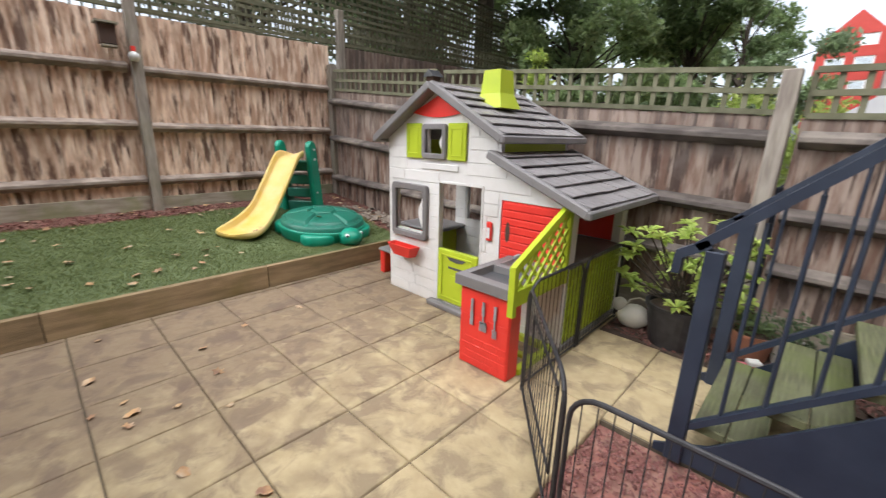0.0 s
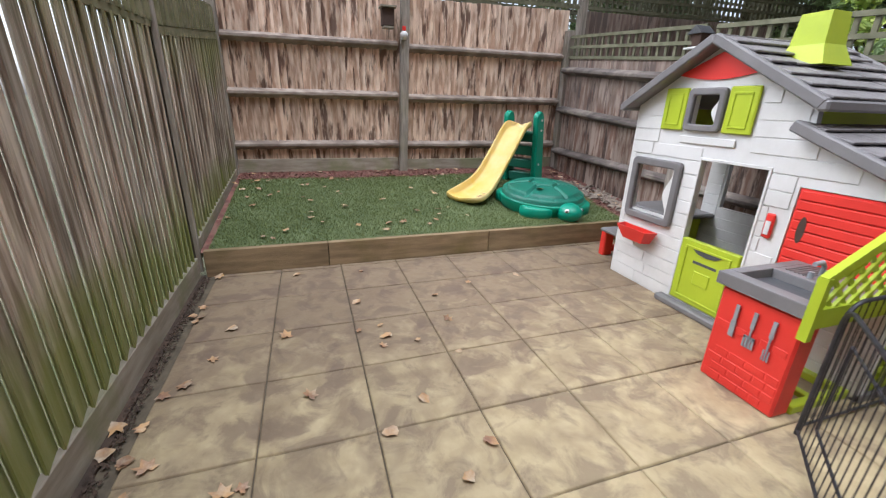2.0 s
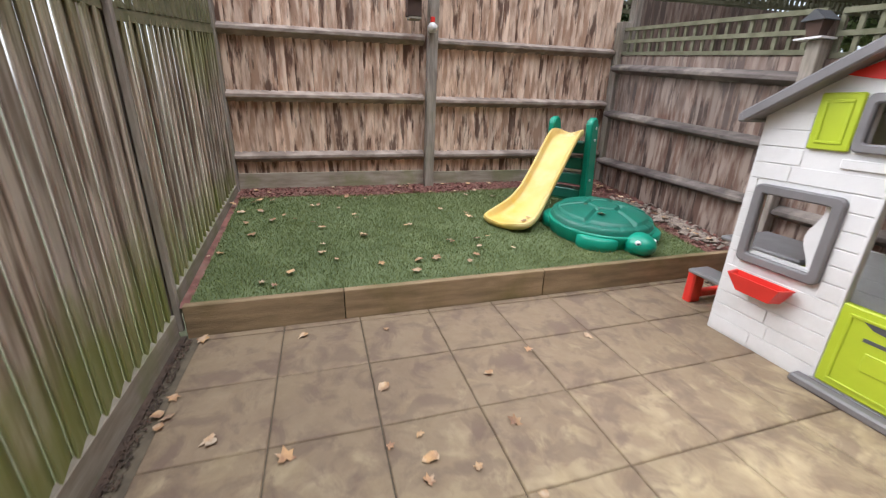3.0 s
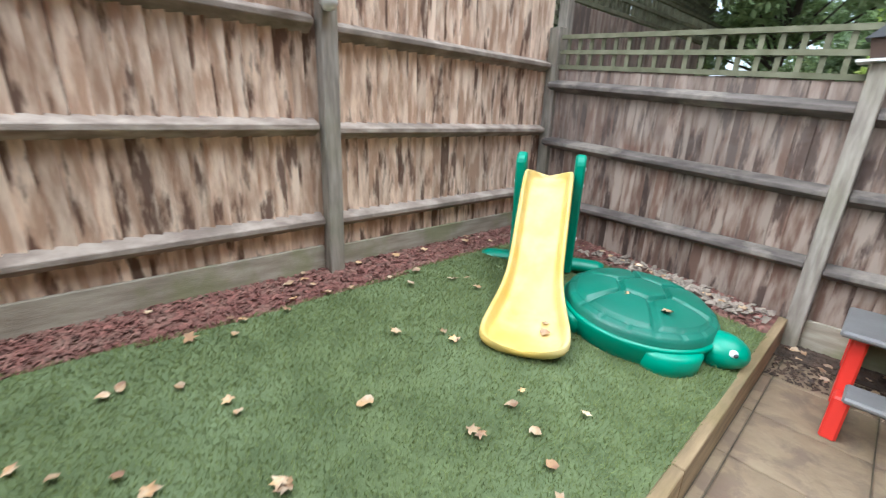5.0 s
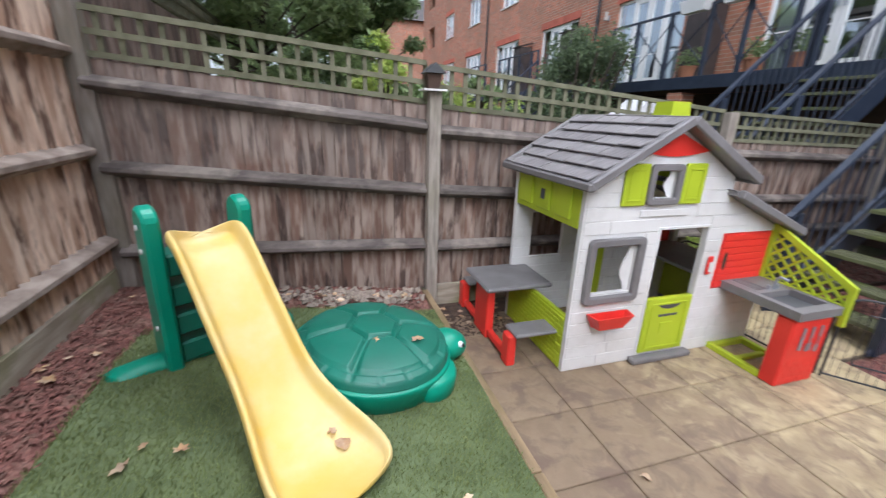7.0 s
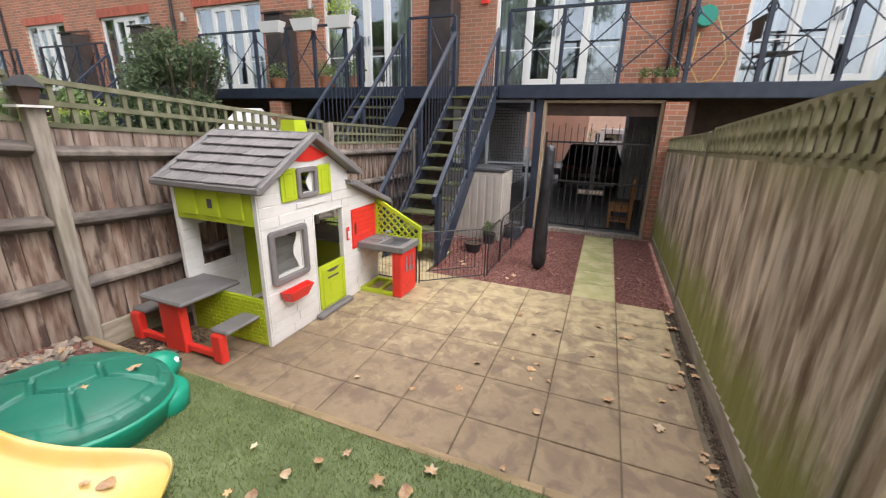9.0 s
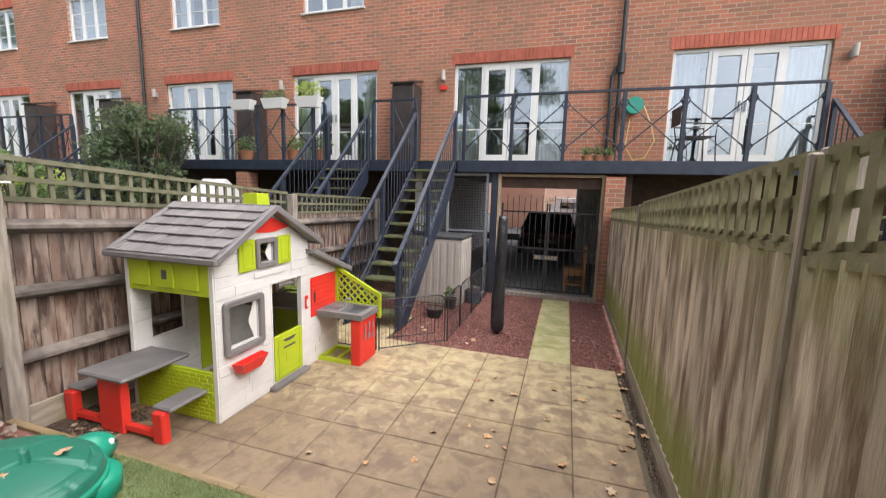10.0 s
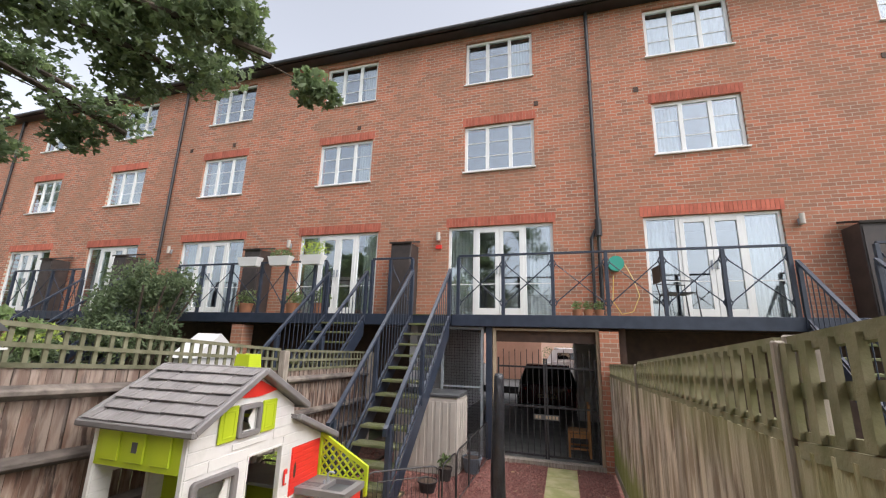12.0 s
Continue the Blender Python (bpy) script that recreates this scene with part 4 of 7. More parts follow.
def wavy(x0, x1, z0, z1, y0, y1, depth):
    """A moulded curtain whose inner edge swings in and out."""
    bm = bmesh.new()
    n = 14
    edge = [(x0 + depth * (0.5 + 0.5 * math.cos(2 * math.pi * 1.1 * i / n)), z0 + (z1 - z0) * i / n) for i in range(n + 1)]
    for (xa, za), (xb, zb) in zip(edge, edge[1:]):
        v = [bm.verts.new(p) for y in (y0, y1) for p in ((xa, y, za), (x1, y, za), (x1, y, zb), (xb, y, zb))]
        for f in ((0, 1, 2, 3), (7, 6, 5, 4), (0, 3, 7, 4), (1, 5, 6, 2)):
            bm.faces.new([v[k] for k in f])
    bmesh.ops.remove_doubles(bm, verts=bm.verts[:], dist=1e-5)
    return bm


def playhouse():
    g = thing("playhouse", (-2.69, 2.18, 0, 0, 0, 0), "white and lime plastic children's playhouse with a grey shingle roof", "playhouse")
    D = 0.88
    front = [(0, 0), (1.66, 0), (1.66, 0.935), (1.14, 1.165), (1.13, 1.30), (0.575, 1.62), (0, 1.28)]
    holes = [(0.10, 0.435, 0.54, 0.89), (0.60, 1.00, 0.05, 0.967), (0.455, 0.635, 1.175, 1.35), (1.16, 1.63, 0.49, 0.91)]
    for y0, y1, hs, nm in ((0, 0.035, holes, "front_wall"), (D - 0.035, D, [(0.16, 0.46, 0.52, 0.90)], "back_wall")):
        bm = bmesh.new()
        slab(bm, front, hs, y0, y1)
        bmesh.ops.remove_doubles(bm, verts=bm.verts[:], dist=1e-5)
        w = part(nm, bm, M_WHITE_P, g)
        # moulded boards, proud of the wall
        faces = ((-0.006, -0.0005),) if y0 == 0 else ((y0 - 0.006, y0 - 0.0005),)
        frames = [(0.05, 0.485, 0.49, 0.94), (0.585, 1.015, 0, 0.985), (0.23, 0.87, 1.12, 1.40), (1.14, 1.64, 0.475, 0.925), (1.05, 1.115, 0.61, 0.76), (0.38, 0.80, 1.05, 1.115)] if y0 == 0 else [(0.14, 0.48, 0.50, 0.92)]
        r = random.Random(7)
        z = 0.012
        while z < 1.42:
            za, zb = z, z + 0.083
            xl = 0.012 if zb < 1.26 else 0.012 + (zb - 1.26) / 0.59
            xr = 1.648 if zb < 0.92 else (1.648 - (zb - 0.92) * 0.52 / 0.235 if zb < 1.155 else (1.125 if zb < 1.29 else 1.125 - (zb - 1.29) / 0.56))
            runs = [(xl, xr)]
            for a, b, c, d in frames:
                if c < zb and d > za:
                    runs = [q for s, e in runs for q in ((s, min(e, a)), (max(s, b), e)) if q[1] - q[0] > 0.03]
            for s, e in runs:
                cut = s + (e - s) * r.uniform(0.3, 0.7) if e - s > 0.5 else None
                for s2, e2 in ((s, cut - 0.003), (cut + 0.003, e)) if cut else ((s, e),):
                    for f0, f1 in faces:
                        part("board", boxes((s2, e2, f0, f1, za + 0.003, zb)), M_WHITE_P, w, bevel=0.0018)
            z += 0.086
    # left end: lime panels over and under the picnic opening; right end: lime brick-pattern panels
    p = part("upper_panel", boxes((0.0, 0.03, 0.04, D - 0.04, 0.99, 1.27)), M_LIME, g, bevel=0.003)
    for a in (0.12, 0.36, 0.60):
        part("shutter", boxes((-0.016, -0.001, a, a + 0.17, 1.03, 1.24)), M_LIME, p, bevel=0.006)
    # nothing is hollowed: a dark plate draws the recess's shade
    part("shutter_recess", boxes((-0.02, -0.0165, 0.42, 0.47, 1.10, 1.17)), M_DARK, p)
    p = part("half_wall", boxes((0.0, 0.03, 0.036, D - 0.036, 0.0, 0.40)), M_LIME, g, bevel=0.003)
    q = part("side_panel", boxes((1.625, 1.655, 0.036, D - 0.036, 0.04, 0.54)), M_LIME, g, bevel=0.003)
    r = random.Random(3)
    bm1, bm2 = bmesh.new(), bmesh.new()
    for row in range(11):
        y = 0.045 + (row % 2) * 0.045
        while y < D - 0.10:
            L = r.uniform(0.06, 0.10)
            box(bm1, -0.008, -0.0005, y, min(y + L - 0.008, D - 0.05), 0.015 + row * 0.034, 0.042 + row * 0.034)
            box(bm2, 1.6555, 1.664, y, min(y + L - 0.008, D - 0.05), 0.07 + row * 0.04, 0.103 + row * 0.04)
            y += L
    part("brick_relief", bm1, M_LIME, p, kind="stuff", bevel=0.0025)
    part("brick_relief", bm2, M_LIME, q, kind="stuff", bevel=0.0025)
    part("pillar", boxes((1.60, 1.66, 0.036, 0.09, 0.58, 0.92)), M_WHITE_P, g, bevel=0.003)
    part("pillar", boxes((1.60, 1.66, D - 0.09, D - 0.036, 0.58, 0.92)), M_WHITE_P, g, bevel=0.003)
    part("kickboard", boxes((1.63, 1.67, 0.0, D, 0.0, 0.038)), M_GREY_P, g, bevel=0.003)
    part("counter", boxes((1.16, 1.67, 0.036, D - 0.036, 0.545, 0.575)), M_GREY_P, g, bevel=0.006)
    part("back_panel", boxes((1.14, 1.595, D - 0.055, D - 0.037, 0.58, 0.92)), M_RED_P, g, bevel=0.003)
    part("inner_panel", boxes((0.60, 0.90, D - 0.05, D - 0.037, 0.05, 0.95)), M_LIME, g, bevel=0.003)
    # roof
    def shingle_roof(p_eave, p_ridge, y0, y1, rows, nm):
        e, t = Vector((p_eave[0], 0, p_eave[1])), Vector((p_ridge[0], 0, p_ridge[1]))
        d = (t - e)
        n = Vector((-d.z, 0, d.x)).normalized()
        if n.z < 0:
            n = -n
        bm = bmesh.new()
        v = [bm.verts.new(c + n * k + Vector((0, y, 0))) for y in (y0, y1) for c, k in ((e, 0), (t, 0), (t, -0.03), (e, -0.03))]
        for f in ((0, 1, 2, 3), (7, 6, 5, 4), (0, 4, 5, 1), (1, 5, 6, 2), (2, 6, 7, 3), (3, 7, 4, 0)):
            bm.faces.new([v[i] for i in f])
        s = part(nm, bm, M_GREY_P, g)
        part("fascia", (lambda b: (bar(b, e + Vector((0, y0 - 0.02, -0.012)), t + Vector((0, y0 - 0.02, -0.012)), 0.045, 0.055), b)[1])(bmesh.new()), M_GREY_P, s, bevel=0.008)
        part("fascia", (lambda b: (bar(b, e + Vector((0, y1 + 0.02, -0.012)), t + Vector((0, y1 + 0.02, -0.012)), 0.045, 0.055), b)[1])(bmesh.new()), M_GREY_P, s, bevel=0.008)
        part("eave_trim", (lambda b: (bar(b, e + Vector((0, y0 - 0.04, -0.015)), e + Vector((0, y1 + 0.04, -0.015)), 0.05, 0.05), b)[1])(bmesh.new()), M_GREY_P, s, bevel=0.01)
        u = d / rows
        ex = u.length
        rr = random.Random(11)
        kinds = []
        for k in range(3):
            wd = (0.155, 0.19, 0.225)[k]
            b = boxes((0.003, wd - 0.005, 0, ex * 1.12, 0, 0.011))
            bmesh.ops.transform(b, matrix=Matrix.Rotation(radians(-9), 4, "X"), verts=b.verts[:])
            bmesh.ops.bevel(b, geom=b.edges[:], offset=0.0025, segments=1, affect="EDGES")
            kinds.append((wd, mesh_of(b, M_SHINGLE, name="shingle")))
        ax_y = u.normalized()
        ax_x = Vector((0, 1, 0)) if ax_y.cross(n).y > 0 else Vector((0, -1, 0))
        ax_x = ax_y.cross(n)
        for i in range(rows):
            y = y0 + 0.004
            while y < y1 - 0.06:
                wd, me = kinds[rr.randrange(3)]
                fit_w = min(1.0, (y1 - 0.004 - y) / wd)
                o = e + u * i + n * (0.013 + rr.uniform(0, 0.004)) + u * rr.uniform(-0.03, 0.03)
                org = o + Vector((0, y if ax_x.y > 0 else y + wd * fit_w, 0))
                m = Matrix((( ax_x.x, ax_y.x, n.x, org.x), (ax_x.y, ax_y.y, n.y, org.y), (ax_x.z, ax_y.z, n.z, org.z), (0, 0, 0, 1)))
                piece("shingle", me, s, m @ Matrix.Diagonal((fit_w, 1, 1, 1)))
                y += wd
    shingle_roof((-0.05, 1.285), (0.575, 1.655), -0.075, 0.97, 6, "roof_slope")
    shingle_roof((1.205, 1.305), (0.575, 1.655), -0.075, 0.97, 6, "roof_slope")
    shingle_roof((1.79, 0.925), (1.10, 1.215), -0.07, 0.97, 6, "lower_roof")
    part("gable_strip", boxes((1.10, 1.135, 0.036, D - 0.036, 1.15, 1.29)), M_LIME, g)
    # chimney
    bm = bmesh.new()
    for (hx, hy, z0), (kx, ky, z1) in (((0.125, 0.12, 1.50), (0.085, 0.085, 1.60)), ((0.085, 0.085, 1.60), (0.072, 0.072, 1.755))):
        v = [bm.verts.new((0.83 + a * h, 0.33 + b * k, z)) for h, k, z in ((hx, hy, z0), (kx, ky, z1)) for a, b in ((-1, -1), (1, -1), (1, 1), (-1, 1))]
        for f in ((0, 3, 2, 1), (4, 5, 6, 7), (0, 1, 5, 4), (1, 2, 6, 5), (2, 3, 7, 6), (3, 0, 4, 7)):
            bm.faces.new([v[i] for i in f])
    bmesh.ops.remove_doubles(bm, verts=bm.verts[:], dist=1e-5)
    c = part("chimney", bm, M_LIME, g)
    # openings
    w = part("window_frame", casement(0.065, 0.485, 0.495, 0.935, 0.05, -0.035, -0.0065), M_GREY_P, g)
    part("curtain", wavy(0.345, 0.432, 0.557, 0.885, 0.012, 0.02, 0.05), M_WHITE_P, w)
    part("inner_sill", boxes((0.10, 0.435, 0.0, 0.034, 0.541, 0.556)), M_WHITE_P, w)
    w = part("window_frame", casement(0.42, 0.67, 1.137, 1.386, 0.040, -0.035, -0.0065, 0.03), M_GREY_P, g)
    part("curtain", wavy(0.565, 0.633, 1.178, 1.345, 0.012, 0.02, 0.035), M_WHITE_P, w)
    for x in (0.24, 0.682):
        s = part("shutter", boxes((x, x + 0.172, -0.024, -0.0065, 1.135, 1.39)), M_LIME, g, bevel=0.006)
        part("panel", ring(x + 0.03, x + 0.142, 1.165, 1.36, 0.012, -0.030, -0.0245), M_LIME, s, bevel=0.002)
    bm = bmesh.new()
    n = 12
    top = [(0.305 + 0.54 * i / n) for i in range(n + 1)]
    zt = lambda x: 1.578 - abs(x - 0.575) * 0.42
    zb = lambda x: zt(0.305) - 0.035 * math.sin(math.pi * (x - 0.305) / 0.54)
    f = [[bm.verts.new((x, y, z)) for x, z in [(x, zb(x)) for x in top] + [(0.845, zt(0.845) + 0.001), (0.575, zt(0.575)), (0.305, zt(0.305) + 0.001)]] for y in (-0.012, -0.0065)]
    bm.faces.new(f[0])
    bm.faces.new(f[1][::-1])
    m_ = len(f[0])
    for i in range(m_):
        bm.faces.new((f[0][i], f[1][i], f[1][(i + 1) % m_], f[0][(i + 1) % m_]))
    part("gable_panel", bm, M_RED_P, g)
    part("name_plate", boxes((0.40, 0.78, -0.014, -0.0065, 1.06, 1.105)), M_WHITE_P, g, bevel=0.004)
    # half door, lintel moulding, threshold
    d = part("half_door", boxes((0.605, 0.995, -0.02, 0.02, 0.055, 0.475)), M_LIME, g, bevel=0.006)
    part("panel", ring(0.645, 0.955, 0.085, 0.44, 0.014, -0.027, -0.0205), M_LIME, d, bevel=0.002)
    # slots are dark plates on the door, coloured as the shade inside
    part("letter_slot", boxes((0.72, 0.88, -0.024, -0.0205, 0.335, 0.352)), M_DARK, d)
    bm = bmesh.new()
    pts = [(0.70, 0.425), (0.90, 0.425), (0.86, 0.40), (0.80, 0.392), (0.74, 0.40)]
    f0 = [bm.verts.new((x, -0.024, z)) for x, z in pts]
    bm.faces.new(f0)
    part("grip_slot", bm, M_DARK, d)
    part("panel", boxes((0.745, 0.855, -0.027, -0.0205, 0.20, 0.29)), M_LIME, d, bevel=0.006)
    part("door_frame", boxes((0.585, 0.60, -0.012, -0.0005, 0.05, 0.985), (1.00, 1.015, -0.012, -0.0005, 0.05, 0.985), (0.60, 1.00, -0.012, -0.0005, 0.968, 0.985)), M_WHITE_P, g, bevel=0.002)
    part("doorstep", boxes((0.53, 1.04, -0.075, -0.007, 0.0, 0.045)), M_GREY_P, g, bevel=0.01)
    # red serving shutter with slats
    s = part("serving_shutter", boxes((1.165, 1.625, 0.004, 0.02, 0.495, 0.905)), M_RED_P, g)
    for k in range(8):
        part("slat", boxes((1.175, 1.615, -0.006, 0.0035, 0.503 + k * 0.05, 0.547 + k * 0.05)), M_RED_P, s, bevel=0.004)
    # dark oval laid on the slats for the shade in the grip hole
    bm = bmesh.new()
    rod(bm, (1.225, -0.0075, 0.705), (1.225, -0.0062, 0.705), 0.036, n=16)
    bmesh.ops.transform(bm, matrix=Matrix.Translation((1.225, 0, 0.705)) @ Matrix.Diagonal((0.5, 1, 1.9, 1)) @ Matrix.Translation((-1.225, 0, -0.705)), verts=bm.verts[:])
    part("grip_hole", bm, M_WOOD_AND_SHADE, s)
    # flower trough and intercom
    bm = bmesh.new()
    v = [bm.verts.new(q) for q in ((0.15, -0.036, 0.345), (0.37, -0.036, 0.345), (0.35, -0.10, 0.345), (0.17, -0.10, 0.345), (0.10, -0.036, 0.44), (0.42, -0.036, 0.44), (0.40, -0.13, 0.44), (0.12, -0.13, 0.44), (0.115, -0.045, 0.44), (0.405, -0.045, 0.44), (0.387, -0.12, 0.44), (0.133, -0.12, 0.44), (0.16, -0.05, 0.36), (0.36, -0.05, 0.36), (0.34, -0.09, 0.36), (0.18, -0.09, 0.36))]
    for f in ((0, 1, 2, 3), (0, 4, 5, 1), (1, 5, 6, 2), (2, 6, 7, 3), (3, 7, 4, 0), (4, 8, 9, 5), (5, 9, 10, 6), (6, 10, 11, 7), (7, 11, 8, 4), (8, 12, 13, 9), (9, 13, 14, 10), (10, 14, 15, 11), (11, 15, 12, 8), (12, 15, 14, 13)):
        bm.faces.new([v[i] for i in f])
    part("flower_trough", bm, M_RED_P, g)
    i = part("intercom", boxes((1.058, 1.105, -0.022, -0.0065, 0.62, 0.755)), M_RED_P, g, bevel=0.008)
    part("intercom_face", boxes((1.068, 1.095, -0.026, -0.0225, 0.64, 0.715)), M_WHITE_P, i, bevel=0.002)
    # leaf
    return g


def play_kitchen():
    g = thing("play_kitchen", (-1.42, 1.655, 0, 0, 0, 0), "red and grey plastic play kitchen with a lime lattice screen", "play kitchen")
    b = part("cabinet", boxes((0.0, 0.35, 0.02, 0.13, 0.0, 0.485)), M_RED_P, g, bevel=0.01)
    r = random.Random(2)
    bm = bmesh.new()
    for row in range(7):
        x = 0.02 + (row % 2) * 0.03
        while x < 0.30:
            L = r.uniform(0.05, 0.09)
            if row < 4 or row > 5:
                box(bm, x, min(x + L - 0.007, 0.335), 0.0165, 0.0195, 0.02 + row * 0.045, 0.055 + row * 0.045)
            x += L
    part("brick_relief", bm, M_RED_P, b, kind="stuff", bevel=0.002)
    bm = boxes((-0.02, 0.37, -0.01, 0.545, 0.495, 0.50), (-0.02, 0.37, -0.01, 0.06, 0.50, 0.555), (-0.02, 0.03, 0.06, 0.545, 0.50, 0.555), (0.32, 0.37, 0.06, 0.545, 0.50, 0.555), (0.03, 0.32, 0.28, 0.545, 0.50, 0.555))
    t = part("worktop", bm, M_GREY_P, g, bevel=0.004)
    part("basin", boxes((0.032, 0.318, 0.062, 0.278, 0.501, 0.512)), M_DARK, t)
    bm = bmesh.new()
    tube(bm, [(0.20, 0.31, 0.555), (0.20, 0.31, 0.63), (0.20, 0.29, 0.65), (0.20, 0.24, 0.645)], 0.010, 8)
    rod(bm, (0.16, 0.32, 0.555), (0.16, 0.32, 0.585), 0.012)
    rod(bm, (0.24, 0.32, 0.555), (0.24, 0.32, 0.585), 0.012)
    part("tap", bm, M_GALV, g)
    bm = bmesh.new()
    for k in range(6):
        rod(bm, (0.06 + k * 0.018, 0.32, 0.557), (0.06 + k * 0.018, 0.50, 0.557), 0.004, n=6)
    part("drainer_ribs", bm, M_GREY_P, t)
    # utensils
    for x, kind in ((0.10, "toy_knife"), (0.18, "toy_spatula"), (0.26, "toy_fork")):
        bm = bmesh.new()
        box(bm, x - 0.008, x + 0.008, 0.006, 0.0125, 0.35, 0.43)
        if kind == "toy_knife":
            box(bm, x - 0.013, x + 0.010, 0.008, 0.012, 0.27, 0.35)
        elif kind == "toy_spatula":
            box(bm, x - 0.004, x + 0.004, 0.008, 0.012, 0.31, 0.35)
            for q in range(4):
                box(bm, x - 0.024 + q * 0.013, x - 0.015 + q * 0.013, 0.008, 0.012, 0.255, 0.31)
            box(bm, x - 0.024, x + 0.024, 0.008, 0.0118, 0.30, 0.312)
        else:
            box(bm, x - 0.004, x + 0.004, 0.008, 0.012, 0.29, 0.35)
            for q in range(3):
                box(bm, x - 0.014 + q * 0.011, x - 0.008 + q * 0.011, 0.008, 0.012, 0.24, 0.29)
        part(kind, bm, M_GALV, b)
    # lattice screen from the counter's front up to the house
    X = 0.375
    bm = bmesh.new()
    bar(bm, (X, -0.02, 0.67), (X, 0.53, 0.95), 0.03, 0.04)
    bar(bm, (X, -0.015, 0.42), (X, -0.015, 0.685), 0.03, 0.035)
    bar(bm, (X, -0.015, 0.515), (X, 0.53, 0.515), 0.03, 0.085)
    bar(bm, (X, 0.52, 0.47), (X, 0.52, 0.95), 0.03, 0.035)
    s = part("screen_frame", bm, M_LIME, g)
    top = lambda y: 0.66 + (y + 0.02) * 0.28 / 0.55
    bm = bmesh.new()
    for c in np.arange(-0.6, 1.2, 0.085):
        for sg in (1, -1):
            pts = []
            for y in np.linspace(0.0, 0.51, 60):
                z = 0.55 + sg * (y - c) * 1.0 + (0 if sg > 0 else 0)
                if 0.545 <= z <= top(y):
                    pts.append((X + 0.004 * sg, y, z))
            if len(pts) > 2:
                bar(bm, pts[0], pts[-1], 0.012, 0.016)
    part("lattice", bm, M_LIME, s)
    part("base_frame", boxes((0.0, 0.04, 0.13, 0.54, 0, 0.045), (0.32, 0.36, 0.13, 0.54, 0, 0.045), (0.04, 0.32, 0.48, 0.52, 0, 0.045), (0.04, 0.32, 0.30, 0.34, 0, 0.03)), M_LIME, g, bevel=0.005)
    return g


def picnic_table():
    g = thing("picnic_table", (-3.05, 2.82, 0, 0, 0, 0), "red and grey plastic picnic table joined to the playhouse", "table")
    part("tabletop", boxes((-0.03, 0.50, -0.22, 0.24, 0.425, 0.46)), M_GREY_P, g, bevel=0.012)
    for y0 in (-0.545, 0.33):
        part("bench", boxes((0.05, 0.38, y0, y0 + 0.175, 0.235, 0.265)), M_GREY_P, g, bevel=0.010)
    part("pedestal", boxes((0.02, 0.085, -0.12, 0.12, 0.0, 0.424)), M_RED_P, g, bevel=0.01)
    for s in (-1, 1):
        part("foot_rail", boxes((0.03, 0.075, min(s * 0.12, s * 0.40), max(s * 0.12, s * 0.40), 0.03, 0.085)), M_RED_P, g, bevel=0.008)
        part("bench_leg", boxes((0.02, 0.085, min(s * 0.40, s * 0.50), max(s * 0.40, s * 0.50), 0.0, 0.234)), M_RED_P, g, bevel=0.01)
    return g


